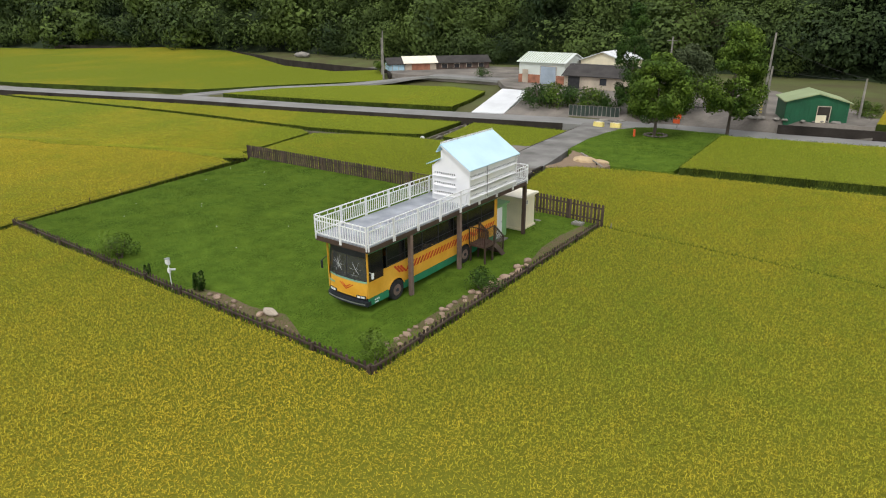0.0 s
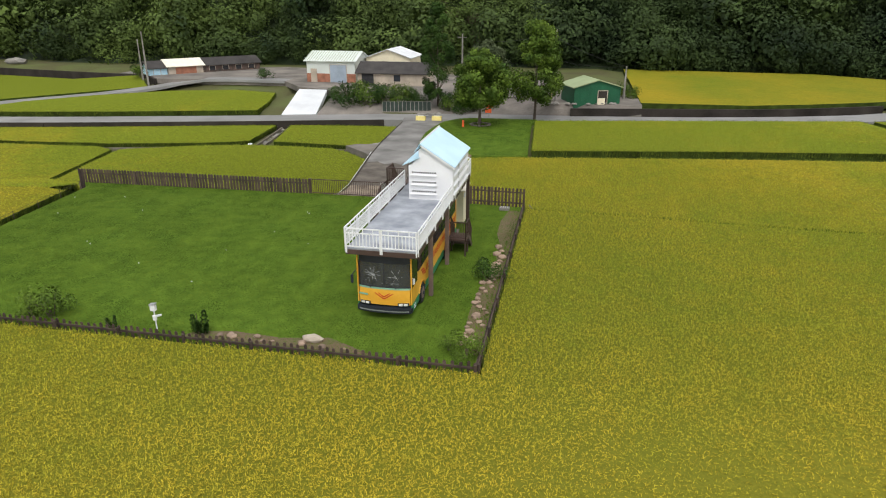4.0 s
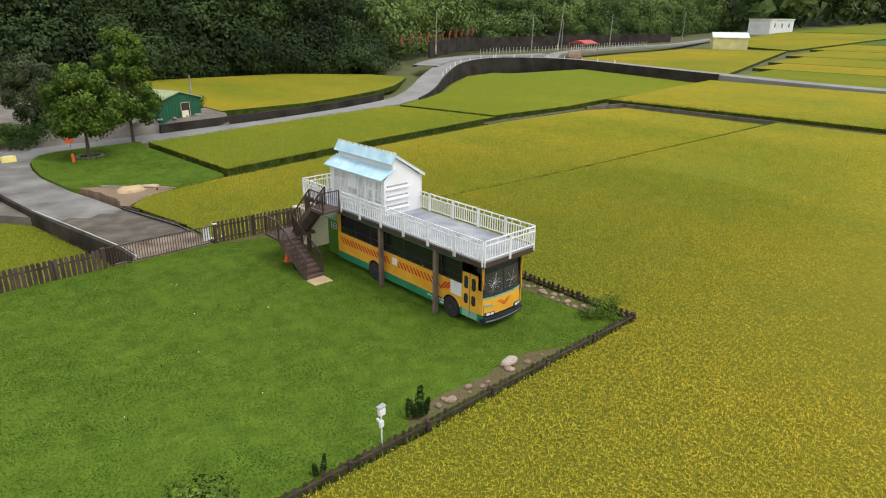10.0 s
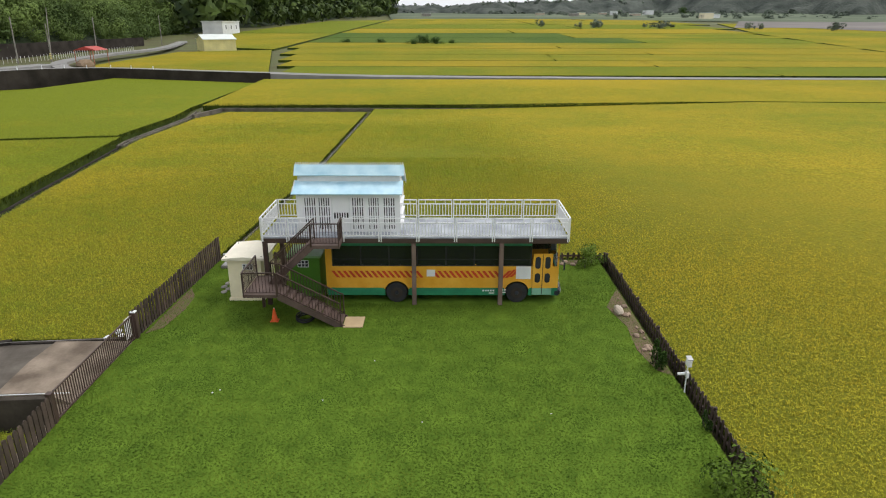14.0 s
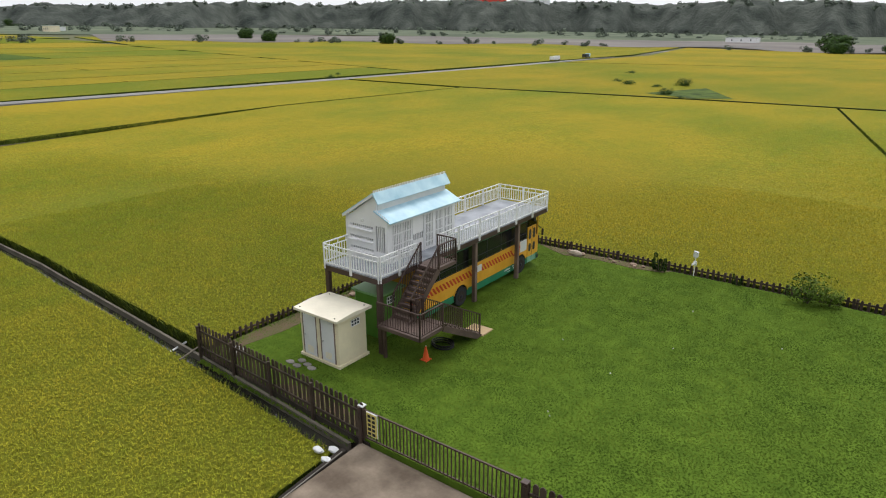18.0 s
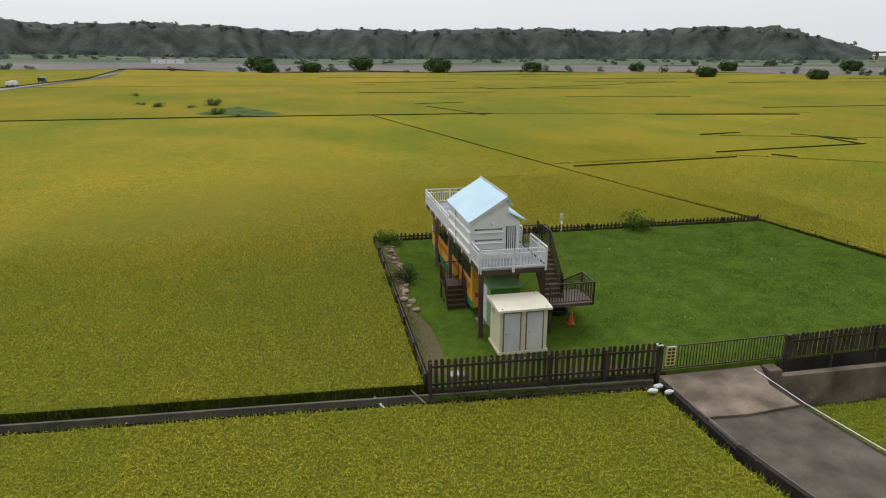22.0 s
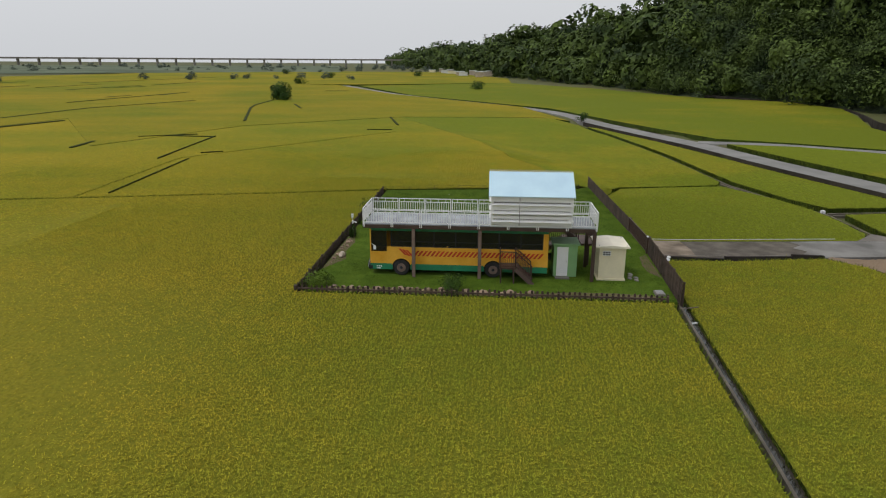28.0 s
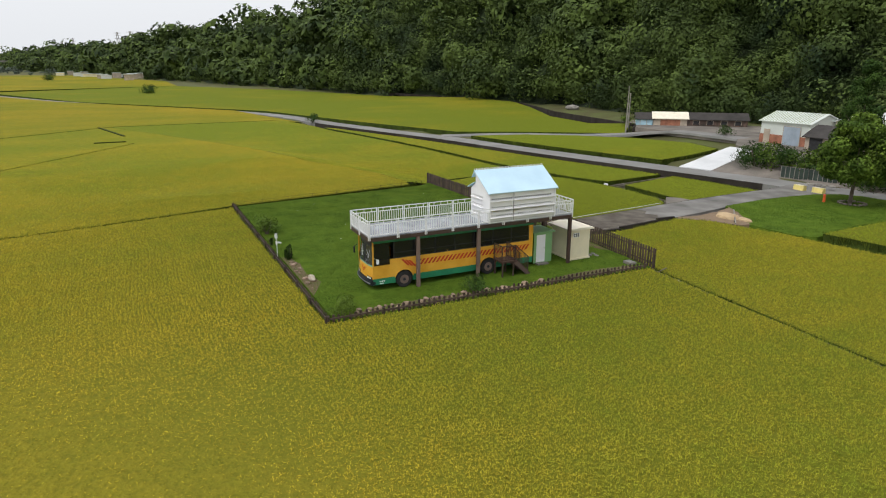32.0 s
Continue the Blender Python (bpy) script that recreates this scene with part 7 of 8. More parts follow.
# ---- roadside trees and farm ----
tree("tree", -4.8, 51.0, -0.3, 1.8, 3.9, 3.0, 11, M_LEAF, "broad round-crowned green tree on a grassy corner")
tree("tree", 1.25, 57.2, -0.6, 1.9, 3.9, 4.9, 12, M_LEAF, "tall egg-crowned green tree beside the road", True)
tree("tree", -12.3, 63.0, -0.3, 1.0, 2.9, 6.4, 13, M_LEAF_D, "tall dark green tree by the farm fence", True, 16000)
tree("tree", -6.0, 65.4, 0.3, 1.4, 3.2, 3.2, 14, M_GREYLEAF, "loose grey-green tree behind the road")
for i, (x, y, s) in enumerate(((-24.5, 61.9, 1.9), (-22.2, 62.3, 2.1), (-19.8, 62.7, 1.9), (-17.4, 62.9, 1.7), (-26.4, 62.6, 1.5), (-8.6, 62.6, 1.7), (-6.4, 64.2, 2.0), (-10.4, 61.6, 1.5), (2.4, 63.5, 1.6), (13.6, 69.2, 1.3), (-47, 82, 1.4), (-70, 80.5, 1.6))):
    leafy("shrub", x, y, 0.78 if y > 68 or x > 10 else yard_z(y), s * (1.12 if i < 5 else 0.9), BUSH[i % 3], M_LEAF if i % 2 else M_LEAF_D, "dense green garden bush by the farm", "bush", 4, 1.1, "farm bushes")


def gable_house(name, cx, cy, wx, wy, z, eave, ridge, wall, roof, label, category="house", turn=0, along="x", over=0.35):
    """Walls with a pitched roof; returns the thing. Openings are added by opening()."""
    ob = thing(name, (cx, cy, z), label, category)
    bm = B()
    x0, x1, y0, y1 = cx - wx / 2, cx + wx / 2, cy - wy / 2, cy + wy / 2
    if along == "x":
        prism(bm, [(y0, z - 0.5), (y1, z - 0.5), (y1, eave), (cy, ridge - 0.12), (y0, eave)], "x", x0, x1)
    else:
        prism(bm, [(x0, z - 0.5), (x1, z - 0.5), (x1, eave), (cx, ridge - 0.12), (x0, eave)], "y", y0, y1)
    part("wall", bm, wall, ob)
    k = (ridge - eave) / ((wy if along == "x" else wx) / 2)
    for s in (-1, 1):
        bm = B()
        if along == "x":
            e = cy + s * (wy / 2 + over)
            prism(bm, [(cy, ridge), (e, eave - over * k + 0.02), (e, eave - over * k - 0.1), (cy, ridge - 0.12)], "x", x0 - over, x1 + over)
        else:
            e = cx + s * (wx / 2 + over)
            prism(bm, [(cx, ridge), (e, eave - over * k + 0.02), (e, eave - over * k - 0.1), (cx, ridge - 0.12)], "y", y0 - over, y1 + over)
        part("roof", bm, roof, ob)
    if turn:
        ob.rotation_euler.z = radians(turn)
    return ob


def opening(parent, name, x0, x1, y, z0, z1, material, label=""):
    """A framed door or window on a south wall."""
    bm = B()
    box(bm, x0, x1, y - 0.03, y, z0, z1)
    ob = part(name, bm, material, parent, label)
    bm = B()
    holed(bm, "y", y - 0.07, y - 0.001, x0 - 0.08, x1 + 0.08, z0, z1 + 0.08, [(x0, x1, z0, z1)])
    part("frame", bm, M_TAN, ob)
    return ob


wh = gable_house("farm_workshop", -33.8, 83.0, 8.4, 7.0, 0.8, 4.35, 5.6, M_STEELROOF, M_STEELROOF, "pale green steel workshop with brick base and shutter door", "workshop", along="x")
bm = B()
box(bm, -38.05, -29.55, 79.42, 79.49, 0.5, 2.2)
part("brick_base", bm, M_BRICK, wh, "red brick lower wall")
d = opening(wh, "shutter_door", -33.9, -31.1, 79.4, 0.8, 3.6, M_SHUTTER, "blue-grey roller shutter")
bm = B()
for k in range(9):
    box(bm, -33.85, -31.15, 79.355, 79.368, 1.0 + k * 0.29, 1.03 + k * 0.29)
part("shutter_rib", bm, M_SHUTTER, d)
opening(wh, "door", -37.2, -36.3, 79.4, 0.8, 2.9, M_TAN)
bm = B()
for k in range(19):
    beam(bm, (-38.2 + k * 0.46, 79.2, 4.29), (-38.2 + k * 0.46, 82.9, 5.62), 0.05, 0.05)
part("roof_rib", bm, M_PALEROOF, wh, "ribs of the steel roof")
w2 = gable_house("farm_annex", -25.4, 88.5, 7.6, 8.0, 0.8, 4.6, 5.9, M_CREAM, M_WHITE_OLD, "cream steel annex with a white corrugated roof", "shed", along="y")
w3 = gable_house("farmhouse", -22.6, 79.5, 11.4, 5.5, 0.8, 2.9, 4.3, M_TAN, M_TILE, "old low farmhouse with a dark tiled roof", "house")
# Flat dark panel on the wall; its colour is the shade inside the doorway.
opening(w3, "doorway", -27.6, -25.6, 76.72, 0.8, 2.6, M_INSIDE, "dark panel painted as the shade in an open doorway")
opening(w3, "window", -22.3, -21.2, 76.72, 1.5, 2.5, M_NAVY)
f1 = gable_house("farm_shed", -61.4, 95.8, 11.2, 4.6, 0.8, 2.25, 3.35, M_OLDWOOD, M_TILE, "long low dark-walled shed with a dark tile roof", "shed", 50)
for k in range(4):
    opening(f1, "window", -65.9 + k * 2.6, -64.8 + k * 2.6, 93.46, 1.1, 1.9, M_INSIDE)
f2 = gable_house("farm_shed", -67.1, 89.0, 6.4, 4.6, 0.8, 2.35, 3.4, M_TAN, M_CREAMROOF, "low shed with a cream sheet roof", "shed", 50)
opening(f2, "door", -69.0, -65.2, 86.66, 0.8, 2.0, M_BRICK)
f3 = gable_house("farm_shed", -70.2, 85.1, 3.2, 4.0, 0.8, 2.2, 3.2, M_BLUE_OLD, M_TILE, "small blue-walled shed with a dark roof", "shed", 50)
opening(f3, "door", -71.0, -69.8, 83.06, 0.8, 2.0, M_BLUE_OLD)
gs = gable_house("field_shed", 8.0, 65.4, 6.2, 5.4, 0.78, 3.05, 3.95, M_DKGREEN, M_PALEROOF, "dark green sheet-metal shed with a pale green roof", "shed", 19, "y", 0.25)
# Flat dark panel again, doorway shade put into its colour.
opening(gs, "door", 8.1, 9.3, 62.66, 0.78, 2.5, M_DARKCONC, "dark panel painted as the shade in the doorway")
bm = B()
box(bm, 8.0, 9.0, 62.48, 62.58, 0.78, 1.6)
part("board", bm, M_CREAM, gs, "pale board leaning in the doorway")
bm = B()
for k in range(14):
    box(bm, 5.0 + k * 0.45, 5.04 + k * 0.45, 62.67, 62.7, 0.8, 3.1)
part("wall_rib", bm, M_DKGREEN, gs)

bm = B()
prism(bm, [(-32.6, 57.0), (-28.2, 58.4), (-30.9, 69.9), (-35.4, 69.8)], "z", -1.6, -0.9)
for v in bm.verts:
    if v.co.y > 65:
        v.co.z += 1.74
tagged(part("pale_ramp", bm, M_TARP), "pale concrete ramp up to the farm workshop", "ramp", kind="structure")
bm = B()
for (xa, ya), (xb, yb) in (((-19.4, 60.3), (-16.2, 60.9)), ((-16.2, 60.9), (-12.9, 61.4))):
    box_n = 6
    for i in range(box_n + 1):
        t = i / box_n
        rod(bm, (xa + (xb - xa) * t, ya + (yb - ya) * t, -1.2), (xa + (xb - xa) * t, ya + (yb - ya) * t, 0.72), 0.04, 0.04, 6)
    beam(bm, (xa, ya, 0.76), (xb, yb, 0.76), 0.03, 0.03)
net = part("net_fence", bm, M_CONC)
tagged(net, "green mesh fence on concrete posts by the farm", "fence")
bm = B()
for (xa, ya), (xb, yb) in (((-19.4, 60.3), (-16.2, 60.9)), ((-16.2, 60.9), (-12.9, 61.4))):
    beam(bm, (xa, ya + 0.03, 0.06), (xb, yb + 0.03, 0.06), 0.015, 1.3)
part("mesh", bm, M_NET, net, "dark green netting")


def pole(x, y, z, high, label, lean=0.0, banded=False, arms=True):
    ob = thing("utility_pole", (x, y, z), label, "pole", "utility poles")
    bm = B()
    rod(bm, (x, y, z - 0.5), (x + lean, y, z + high), 0.17, 0.1, 10)
    part("shaft", bm, M_CONC, ob)
    if banded:
        for k in range(4):
            bm = B()
            rod(bm, (x, y, z + 0.2 + k * 0.36), (x, y, z + 0.4 + k * 0.36), 0.178, 0.176, 12)
            part("warning_band", bm, M_YELLOW, ob, "yellow warning band")
    if arms:
        bm = B()
        beam(bm, (x + lean - 0.7, y, z + high - 0.5), (x + lean + 0.7, y, z + high - 0.5), 0.08, 0.08)
        part("cross_arm", bm, M_CONC, ob)
    return ob


pole(2.9, 65.2, 0.8, 9.2, "tall grey concrete utility pole with striped foot", 0.25, True, False)
pole(3.4, 64.4, 0.8, 5.6, "shorter grey concrete pole", 0.1, False, False)
pole(-10.5, 72, 0.8, 8.2, "grey concrete utility pole behind the trees")
pole(12.6, 68.4, 0.8, 4.4, "slim grey pole by the green shed", 0, False, False)
pole(-65.9, 76.6, -0.3, 9.0, "slim grey utility pole by the farm sheds", 0.1, False, False)
pole(-69.5, 80.3, 0.2, 7.0, "grey street lamp pole by the farm sheds", 0.1, False, False)
pole(86.5, 103.3, 4.4, 9.2, "tall white concrete pole by the bend", 0.1, True, False)
pole(125, 97, 4.0, 11.5, "leaning white concrete pole by the side road", 1.8, True, False)
pole(119, 101, 4.0, 9.5, "grey utility pole by the side road", 0.2)
pole(132, 101, 4.0, 8.0, "slim grey pole by the pavilion", 0.1, False, False)
pole(160, 104, 4.6, 9.0, "grey utility pole below the hill", 0.5)
pole(205, 104, 5.0, 9.5, "grey utility pole below the hill", 0.3)
for x, y in ((-12.75, 54.7), (-10.75, 55.0)):
    blk = thing("road_block", (x, y, -0.4), "yellow painted concrete road block", "road block", "road blocks")
    bm = B()
    prism(bm, [(y - 0.32, -0.64), (y + 0.32, -0.64), (y + 0.22, -0.1), (y - 0.22, -0.1)], "x", x - 0.6, x + 0.6)
    part("block", bm, M_YELLOW, blk)
    bm = B()
    box(bm, x - 0.35, x + 0.35, y - 0.2, y + 0.2, -0.1, -0.06)
    part("block_top", bm, M_CREAM, blk)
# red roadside marker figure, and a plain orange post in place of a traffic cone
hyd = thing("hydrant", (-6.5, 49.6, -0.3), "small orange post standing for a traffic cone by the tree", "hydrant")
bm = B()
rod(bm, (-6.5, 49.6, -0.35), (-6.5, 49.6, 0.3), 0.13, 0.12, 10)
bmesh.ops.create_uvsphere(bm, u_segments=10, v_segments=6, radius=0.14, matrix=Matrix.Translation((-6.5, 49.6, 0.32)))
part("hydrant_body", bm, M_CONE, hyd)
sgn = thing("roadside_sign", (-4.6, 58.3, -0.3), "orange-red roadside warning board", "sign")
bm = B()
rod(bm, (-4.6, 58.3, -0.5), (-4.6, 58.3, 1.2), 0.04, 0.04, 8)
part("sign_post", bm, M_CONC, sgn)
bm = B()
box(bm, -5.1, -4.3, 58.22, 58.26, 0.0, 0.5)
box(bm, -5.0, -4.2, 58.22, 58.26, 0.62, 1.15)
part("sign_board", bm, M_CONE, sgn)
for i in range(16):
    rock("edging_stone", -4.7 + 1.1 * math.cos(i * 0.393), 51.2 + 1.1 * math.sin(i * 0.393), -0.25, 0.2, 0.17, 0.12, 300 + i, M_LIP, None, "stone edging round the tree foot", "stone", "tree ring stones")
rock("sand_heap", -5.9, 35.6, -0.35, 1.2, 0.8, 0.45, 330, M_SAND, None, "heap of pale sand beside the driveway", "sand heap")
rock("sand_heap", -4.6, 36.0, -0.35, 0.9, 0.5, 0.25, 331, M_SAND, None, "low heap of pale sand by the ditch", "sand heap")
for x, y, q in DITCH_STONES:
    rock("ditch_stone", x, y, -2.1 + q * 0.2, q, q * 0.8, q * 0.6, int(900 + x * 7 + y * 3), M_CONC, None, "pale stone lying in the ditch", "stone", "ditch stones")
rb = thing("rubble_block", (-14.6, 42.2, -1.6), "broken grey concrete slab over the ditch", "slab")
bm = B()
prism(bm, [(-17.0, 40.9), (-15.2, 40.6), (-13.7, 43.6), (-13.8, 45.4), (-14.6, 44.8), (-16.6, 42.2)], "z", -1.95, -1.42)
part("slab", bm, M_CONC, rb)
bm = B()
beam(bm, (-16.5, 40.3, -1.78), (-15.5, 40.5, -1.7), 0.5, 0.16)
part("white_sack", bm, M_WHITE_OLD, rb, "white sack")
for i, (x, y) in enumerate(((-6.1, 19.6), (-5.7, 19.9), (-6.3, 20.1))):
    rock("white_bag", x, y, -0.16, 0.22, 0.13, 0.1, 340 + i, M_WHITE_OLD, None, "crumpled white bag by the driveway", "bag", "crumpled bags")
bag2 = thing("white_box", (-29.4, 41.6, -2), "small white box at the ditch end", "box")
bm = B()
box(bm, -29.62, -29.22, 41.42, 41.8, -2.3, -1.6, 0.03)
part("box_body", bm, M_WHITE, bag2)
# kerb wall and white pipes along the driveway
bm = B()
for a, b in (((-8.0, 31.3), (-7.6, 28.9)), ((-7.6, 28.9), (-6.62, 24.0)), ((-6.62, 24.0), (-6.4, 19.4))):
    beam(bm, (*a, -0.5), (*b, -0.34), 0.2, 0.5)
tagged(part("kerb", bm, M_DARKCONC), "dark concrete kerb along the driveway", "kerb", kind="structure")
pipe = thing("water_pipe", (-12.3, 26, 0), "white plastic pipe along the driveway kerb", "pipe")
bm = B()
for p, q in (((-12.95, 34.5, -0.3), (-12.35, 31.0, -0.24)), ((-12.35, 31.0, -0.24), (-10.88, 22.0, -0.1)), ((-10.88, 22.0, -0.1), (-10.75, 19.2, -0.06))):
    rod(bm, p, q, 0.02, 0.02, 8)
part("pipe_run", bm, M_WHITE_OLD, pipe)
pipe = thing("water_pipe", (-6.5, 23, 0), "white plastic hose along the driveway edge", "pipe")
bm = B()
for p, q in (((-8.1, 31.3, -0.3), (-7.72, 28.9, -0.22)), ((-7.72, 28.9, -0.22), (-6.75, 24.0, -0.13)), ((-6.75, 24.0, -0.13), (-6.5, 19.6, -0.05))):
    rod(bm, p, q, 0.018, 0.018, 8)
part("pipe_run", bm, M_CONC, pipe)
pipe = thing("water_pipe", (-4, 36.4, -0.2), "pale pipe lying beside the eroded bank", "pipe")
bm = B()
rod(bm, (-7.4, 38.1, -0.2), (-3.3, 33.5, -0.12), 0.06, 0.06, 8)
part("pipe_run", bm, M_CONC, pipe)
bm = B()
rod(bm, (-4.3, 34.6, -0.9), (-4.3, 34.6, -0.14), 0.07, 0.07, 8)
part("pipe_post", bm, M_DARKCONC, pipe)
pipe = thing("water_pipe", (5.6, 17.8, 0), "pale pipe laid across the canal", "pipe")
bm = B()
rod(bm, (5.25, 17.75, -0.42), (4.85, 19.05, -0.42), 0.05, 0.05, 8)
part("pipe_run", bm, M_WHITE_OLD, pipe)
pipe = thing("water_pipe", (3.6, 18.6, 0), "thin grey pipe laid across the canal", "pipe")
bm = B()
rod(bm, (3.8, 18.1, -0.1), (3.4, 19.2, -0.1), 0.035, 0.035, 8)
part("pipe_run", bm, M_LIP, pipe)

# ---- north-east: pavilion, barn and far poles ----
pav = thing("pavilion", (119.5, 84.5, 3.6), "open shelter with a red sheet roof below the hill", "pavilion")
for sx in (-3.2, 3.2):
    for sy in (-2, 2):
        bm = B()
        rod(bm, (119.5 + sx, 84.5 + sy, 3.2), (119.5 + sx, 84.5 + sy, 6.6), 0.1, 0.1, 8)
        part("column", bm, M_BRICK, pav)
bm = B()
prism(bm, [(81.9, 6.5), (87.1, 6.5), (84.5, 7.3)], "x", 116.8, 122.2)
part("roof", bm, M_PAVROOF, pav, "red roof")
rock("soil_mound", 114.5, 83.5, 3.5, 2.6, 1.6, 1.3, 470, M_CLAY, None, "mound of brown soil beside the open shelter", "mound")
yh = gable_house("barn", 190, 80, 12, 10, 4.0, 7.2, 8.6, M_PALEYEL, M_STEELROOF, "pale yellow sheet barn with a light roof", "barn", 30, "y", 0.3)
opening(yh, "door", 188.5, 191.5, 74.9, 4.0, 6.6, M_WHITE_OLD)
st_mesh = B()
rod(st_mesh, (0, 0, 0), (0, 0, 1.4), 0.35, 0.5, 8)
rod(st_mesh, (0, 0, 1.2), (0.6, 0, 2.3), 0.3, 0.2, 8)
bmesh.ops.create_uvsphere(st_mesh, u_segments=8, v_segments=6, radius=0.4, matrix=Matrix.Translation((0.7, 0, 2.5)))
STATUE = mesh_of("red_statue", st_mesh, M_STATUE)
for i in range(11):
    ob = new("red_statue", STATUE)
    ob.matrix_world = Matrix.Translation((75 + i * 5.2, 102.2 + i * 2.95, 6.3 + i * 0.06)) @ Matrix.Scale(0.75, 4)
    tagged(ob, "plain dull red painted statue above the hill-foot wall", "statue", "red statues")
bm = B()
for i in range(60):
    x, y = 100 + i * 1.35, 101.5 + 0.9 * math.sin(i * 0.2)
    rod(bm, (x, y + i * 0.03, 3.6), (x, y + i * 0.03, 4.9 + 0.02 * i * 0.3), 0.05, 0.05, 5)
part_rails = part("trellis_posts", bm, M_WHITE_OLD)
tagged(part_rails, "rows of thin white trellis posts below the wall", "trellis", kind="stuff")
# guard posts along the raised bend
for i, p in enumerate([p for p in MAIN if 62 < p.x and p.y > 60 and p.z > 1.4][::1]):
    bm = B()
    rod(bm, (p.x - 1.9 if p.x > 95 else p.x + 0.9, p.y - (0 if p.x > 95 else 1.7), p.z - 0.05), (p.x - 1.9 if p.x > 95 else p.x + 0.9, p.y - (0 if p.x > 95 else 1.7), p.z + 0.75), 0.09, 0.08, 8)
    tagged(part("guard_post", bm, M_WHITE_OLD), "short white guard post at the road edge", "post", "guard posts")

# ---- far plain ----
DENSE = crown(78, 16, 2200, 0.105, 0.75)
for i, (x, y, s) in enumerate(((-123, 29.5, 2.0), (-297, 0, 5.0), (-342, -105, 4.5), (-219, -306, 5), (-330, -288, 5.5), (-255, -262, 4.5), (27, -110, 2.3), (22.5, -104, 1.5), (44, -130, 2.4), (31, -135, 2.8), (58, -168, 2.6), (36, -128, 1.8), (49, -137, 2.0), (41, -500, 9), (-38, -505, 8), (-86, -427, 8), (-311, -420, 6), (-402, -399, 7), (34, -440, 6), (3, -450, 6), (107, -88, 1.6), (112, -96, 1.4), (300, -330, 6), (380, -290, 6), (460, -330, 7), (-160, -440, 6), (-240, -430, 5), (-480, -120, 5), (-560, -60, 6), (-620, -200, 6), (229, 8, 3.4), (232, 13, 4.2), (227, 17, 2.8), (231, 2, 2.2), (236, 30, 2.6), (238, 44, 2.4))):
    leafy("field_tree", x, y, float(ground_z(x, y)) - 0.4, s * (1.1 if y < -250 else 0.75), DENSE if y < -250 else BUSH[i % 3], M_LEAF_D, "dark rounded tree standing among rice fields" if s > 3 else "dark bush standing among rice fields", "tree" if s > 3 else "bush", 3, 1.0, "trees in the plain")
for i, (x, y, s) in enumerate(((-16.4, 62.8, 1.5), (-14.9, 62.6, 1.2), (-18.3, 63.4, 1.3), (-8.6, 60.5, 1.6), (-7.0, 61.6, 1.3), (-10.6, 62.4, 1.4))):
    leafy("shrub", x, y, yard_z(y), s, BUSH[i % 3], M_LEAF_D, "dark dense shrub below the farm trees", "bush", 4, 1.2, "farm bushes")
leafy("agave", 12.6, 70.4, 0.5, 1.3, OPEN_BUSH, M_LEAF, "pale spiky plant beside the green shed", "plant", 5, 1.4)
r_rub = random.Random(31)
for i in range(22):
    u = r_rub.uniform(0, 1)
    s = r_rub.uniform(0.14, 0.42)
    rock("rubble_stone", 1.8 + 9.5 * u + r_rub.uniform(-0.3, 0.3), 61.6 + 1.6 * u + r_rub.uniform(-0.4, 0.4), 0.83 + s * 0.2, s, s * 0.8, s * 0.55, 400 + i, M_CONC, None, "broken pale rubble before the green shed", "rubble", "shed rubble")
for i in range(12):
    s = r_rub.uniform(0.15, 0.4)
    rock("rubble_stone", -12.4 + r_rub.uniform(-1.2, 1.4), 57.3 + r_rub.uniform(-0.6, 0.8), -0.3 + s * 0.2, s, s * 0.8, s * 0.5, 440 + i, M_CONC, None, "pale rubble by the farm fence end", "rubble", "fence rubble")
rock("tarp_heap", -113.6, 99.6, 1.2, 2.6, 1.3, 0.9, 460, M_CONC, None, "heap under a pale tarpaulin by the hill wall", "heap")
for i, (x, y, s) in enumerate(((1194, -425, 14), (1234, -562, 17), (1271, -690, 12), (1150, -300, 9), (1210, -620, 11))):
    leafy("field_tree", x, y, float(ground_z(x, y)), s * 0.8, BUSH[i % 3], M_LEAF_D, "large dark tree clump far off in the plain", "tree", 3, 0.9, "trees in the plain")
cable = thing("overhead_cable", (2.9, 65.2, 8), "thin black overhead cables between poles", "cable")
for a, b, sag in (((3.1, 65.2, 9.6), (-8.5, 72, 8.0), 0.5), ((3.5, 64.4, 6.1), (12.6, 68.4, 5.1), 0.3), ((3.1, 65.2, 9.0), (12.6, 68.4, 5.15), 0.4)):
    bm = B()
    pts = [Vector(a).lerp(Vector(b), k / 8) - Vector((0, 0, sag * 4 * (k / 8) * (1 - k / 8))) for k in range(9)]
    rings = [[bm.verts.new(p + Vector((0.018 * math.cos(k * 1.571), 0.018 * math.cos(k * 1.571), 0.018 * math.sin(k * 1.571)))) for k in range(4)] for p in pts]
    for ra, rb2 in zip(rings, rings[1:]):
        for k in range(4):
            bm.faces.new((ra[k], ra[(k + 1) % 4], rb2[(k + 1) % 4], rb2[k]))
    part("wire", bm, M_BLACK, cable)
leafy("field_tree", -184, -63.5, -0.4, 3.7, crown(77, 14, 3200, 0.075), M_LEAF_D, "lone dark dense tree standing among rice fields", "tree", 4, 1.15, "trees in the plain")
bridge = thing("viaduct", (-1100, -900, 0), "long pale concrete rail viaduct on the horizon", "bridge")
pa, pb = Vector((-1080, -1120, 0)), Vector((-1540, -60, 0))
bm = B()
beam(bm, pa + Vector((0, 0, 16)), pb + Vector((0, 0, 16)), 10, 3.2)
part("deck_girder", bm, M_CONC, bridge)
pier_bm = B()
box(pier_bm, -2.2, 2.2, -1.5, 1.5, -1, 15)
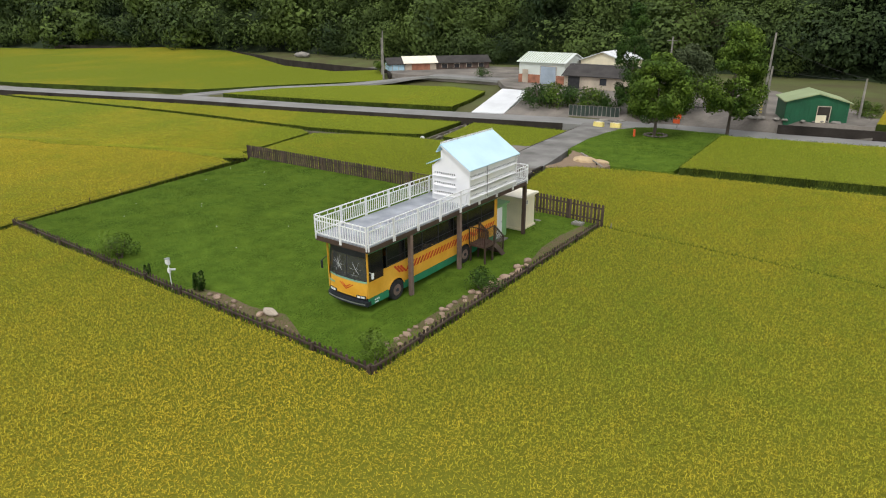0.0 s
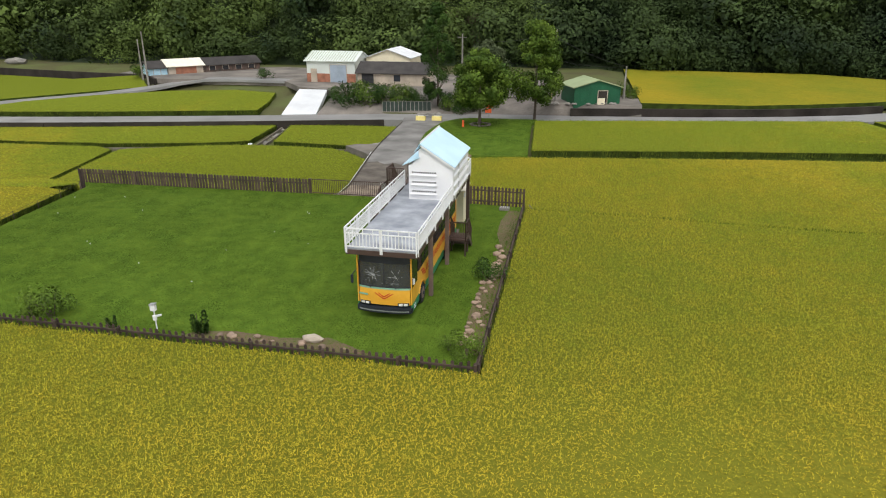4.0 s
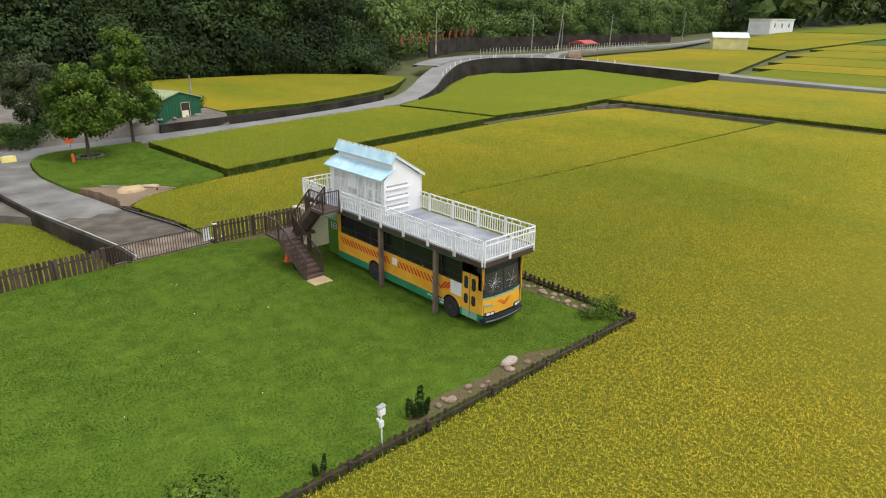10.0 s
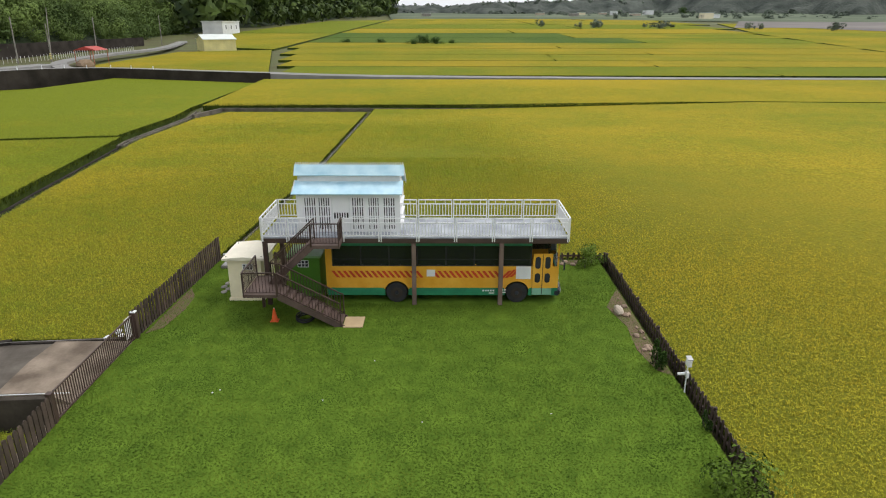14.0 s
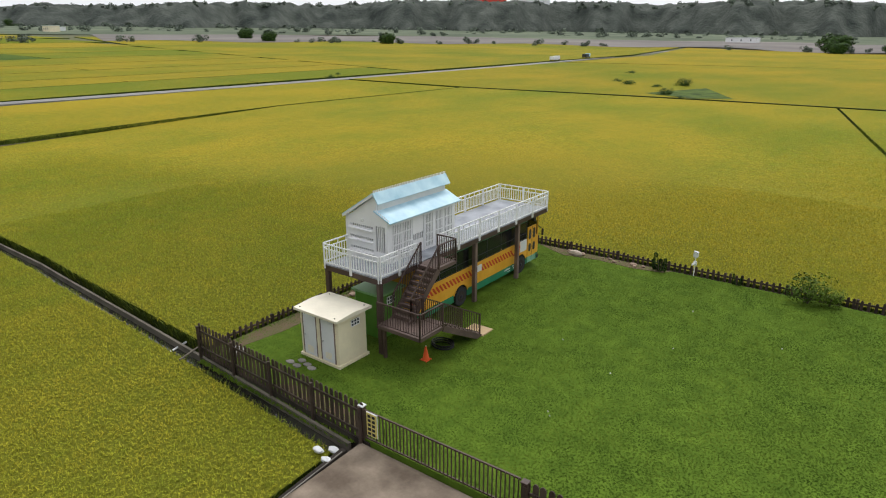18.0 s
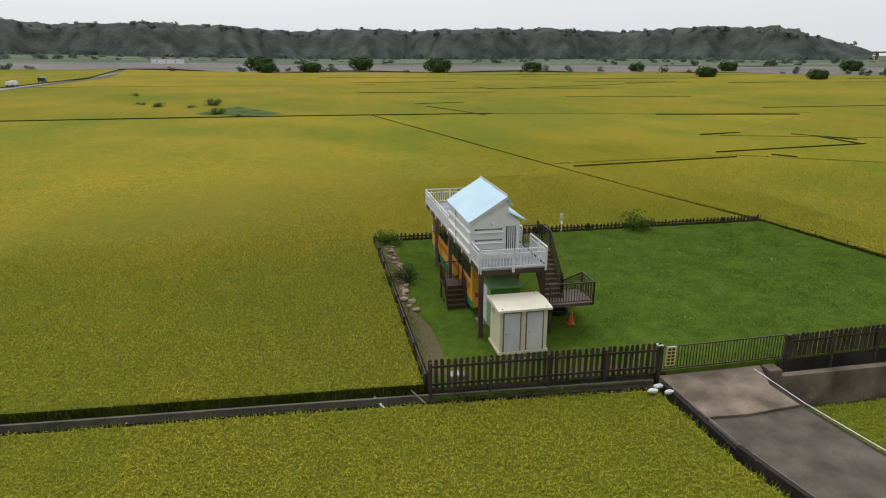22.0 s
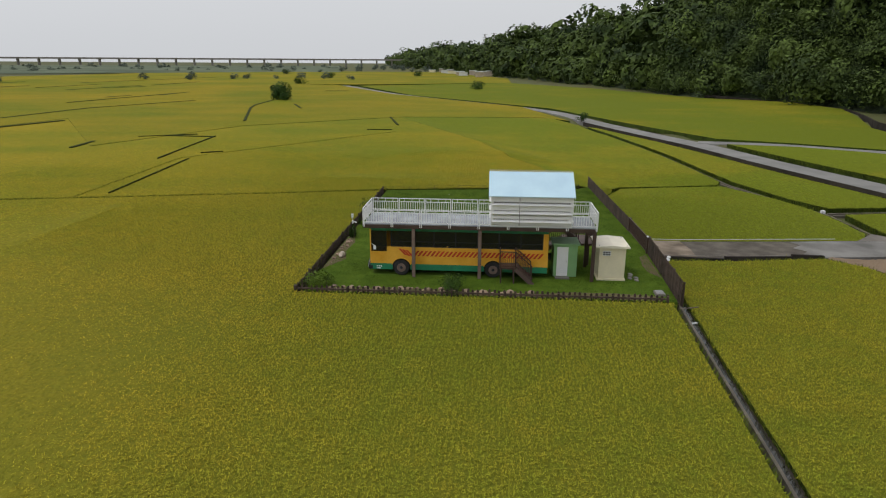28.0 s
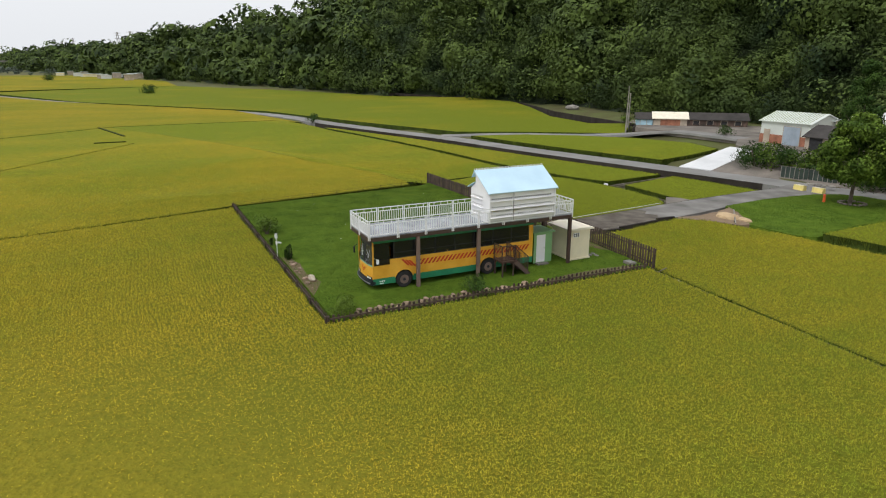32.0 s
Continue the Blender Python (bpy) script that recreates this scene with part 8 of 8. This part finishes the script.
PIER = mesh_of("pier", pier_bm, M_CONC)
for i in range(34):
    piece("pier", PIER, bridge, Matrix.Translation(pa + (pb - pa) * (i / 33.0)))


def pylon(x, y, z, high):
    ob = thing("pylon", (x, y, z), "thin grey lattice power pylon on the skyline", "pylon", "pylons")
    bm = B()
    for sx in (-1, 1):
        for sy in (-1, 1):
            beam(bm, (x + sx * 3, y + sy * 3, z - 6), (x + sx * 0.6, y + sy * 0.6, z + high), 0.5, 0.5)
    for k in range(5):
        t0, t1 = k / 5, (k + 1) / 5
        w0, w1 = 3 - 2.4 * t0, 3 - 2.4 * t1
        beam(bm, (x - w0, y - w0, z + high * t0), (x + w1, y + w1, z + high * t1), 0.3, 0.3)
        beam(bm, (x + w0, y - w0, z + high * t0), (x - w1, y + w1, z + high * t1), 0.3, 0.3)
    part("tower", bm, M_CONC, ob)
    for k in (0.72, 0.84, 0.96):
        bm = B()
        beam(bm, (x - 4, y - 4, z + high * k), (x + 4, y + 4, z + high * k), 0.4, 0.4)
        part("cross_arm", bm, M_CONC, ob)


for x, d_, h in ((-420, 60, 26), (-900, 70, 30), (-1000, 80, 30), (-1180, 60, 30), (-1320, 70, 30)):
    y = float(np.interp(x, FOOT_X, FOOT_Y)) + d_
    pylon(x, y, float(ground_z(x, y)), h)


def far_building(x, y, wx, wy, h, wall, label):
    z = float(ground_z(x, y))
    ob = thing("far_building", (x, y, z), label, "building", "far buildings")
    bm = B()
    box(bm, x - wx / 2, x + wx / 2, y - wy / 2, y + wy / 2, z - 0.5, z + h)
    part("wall", bm, wall, ob)
    bm = B()
    box(bm, x - wx / 2 - 0.4, x + wx / 2 + 0.4, y - wy / 2 - 0.4, y + wy / 2 + 0.4, z + h, z + h + 0.4)
    part("roof", bm, M_STEELROOF, ob)
    for k in range(3):
        bm = B()
        u = x + wx * (k - 1) * 0.3
        box(bm, u - 0.6, u + 0.6, y - wy / 2 - 0.05, y + wy / 2 + 0.05, z + h * 0.45, z + h * 0.75)
        part("window", bm, M_NAVY, ob)


r_far = random.Random(8)
for i in range(14):
    x = -520 - r_far.uniform(0, 380)
    far_building(x, float(np.interp(x, FOOT_X, FOOT_Y)) - r_far.uniform(6, 34), r_far.uniform(7, 11), r_far.uniform(6, 9), r_far.uniform(3, 5), (M_WHITE_OLD, M_TAN, M_CREAM, M_TAN)[i % 4], "small pale village house below the far hill")
for i in range(10):
    x = r_far.uniform(700, 1100)
    far_building(x, r_far.uniform(-330, 40), r_far.uniform(10, 22), r_far.uniform(8, 12), r_far.uniform(5, 9), (M_WHITE_OLD, M_TAN, M_CREAM, M_CONC)[i % 4], "distant pale building at the edge of the plain")
far_building(320, 120, 28, 10, 6.5, M_TARP, "pale blue-grey two-storey building behind the barn")
far_building(150, -700, 30, 14, 5, M_WHITE, "long white shed beyond the river bed")


def truck(x, y, z, heading, cab, bed, label):
    ob = thing("truck", (x, y, z), label, "truck", "parked trucks")
    bm = B()
    box(bm, x - 0.95, x + 0.95, y - 0.8, y + 0.9, z + 0.5, z + 2.1, 0.12)
    part("cab", bm, cab, ob)
    bm = B()
    box(bm, x - 0.8, x + 0.8, y - 0.84, y - 0.8, z + 1.3, z + 1.95)
    part("windscreen", bm, M_NAVY, ob)
    bm = B()
    box(bm, x - 1.0, x + 1.0, y + 1.0, y + 4.6, z + 0.7, z + 1.9, 0.03)
    part("cargo_bed", bm, bed, ob)
    for sx in (-0.9, 0.9):
        for sy in (0.1, 3.6):
            bm = B()
            rod(bm, (x + sx - 0.12, y + sy, z + 0.42), (x + sx + 0.12, y + sy, z + 0.42), 0.42, 0.42, 14)
            part("wheel", bm, M_BLACK, ob)
    ob.rotation_euler.z = heading


truck(107.2, -214, 1.9, 0.0, M_WHITE, M_WHITE_OLD, "small white truck parked on the field road")
truck(110.5, -250, 1.9, 0.1, M_BLUE_OLD, M_NAVY, "small blue truck parked on the field road")

# red factory roofs on the far skyline
for az, wide, tall, m, lab in ((146.5, 90, 10, M_SIGNRED, "long red-roofed factory on the far escarpment"), (150.5, 70, 8, M_WHITE_OLD, "pale factory hall on the far escarpment")):
    a = radians(az)
    cx, cy = 1420 * math.sin(a), 1420 * math.cos(a)
    z = -0.5 + float(rise(cx)) + 62
    ob = thing("skyline_factory", (cx, cy, z), lab, "factory", "far factories")
    bm = B()
    box(bm, cx - wide / 2, cx + wide / 2, cy - 12, cy + 12, z - 10, z + tall)
    part("wall", bm, m, ob)
    bm = B()
    box(bm, cx - wide / 2 - 1, cx + wide / 2 + 1, cy - 13, cy + 13, z + tall, z + tall + 1.5)
    part("roof", bm, m, ob)
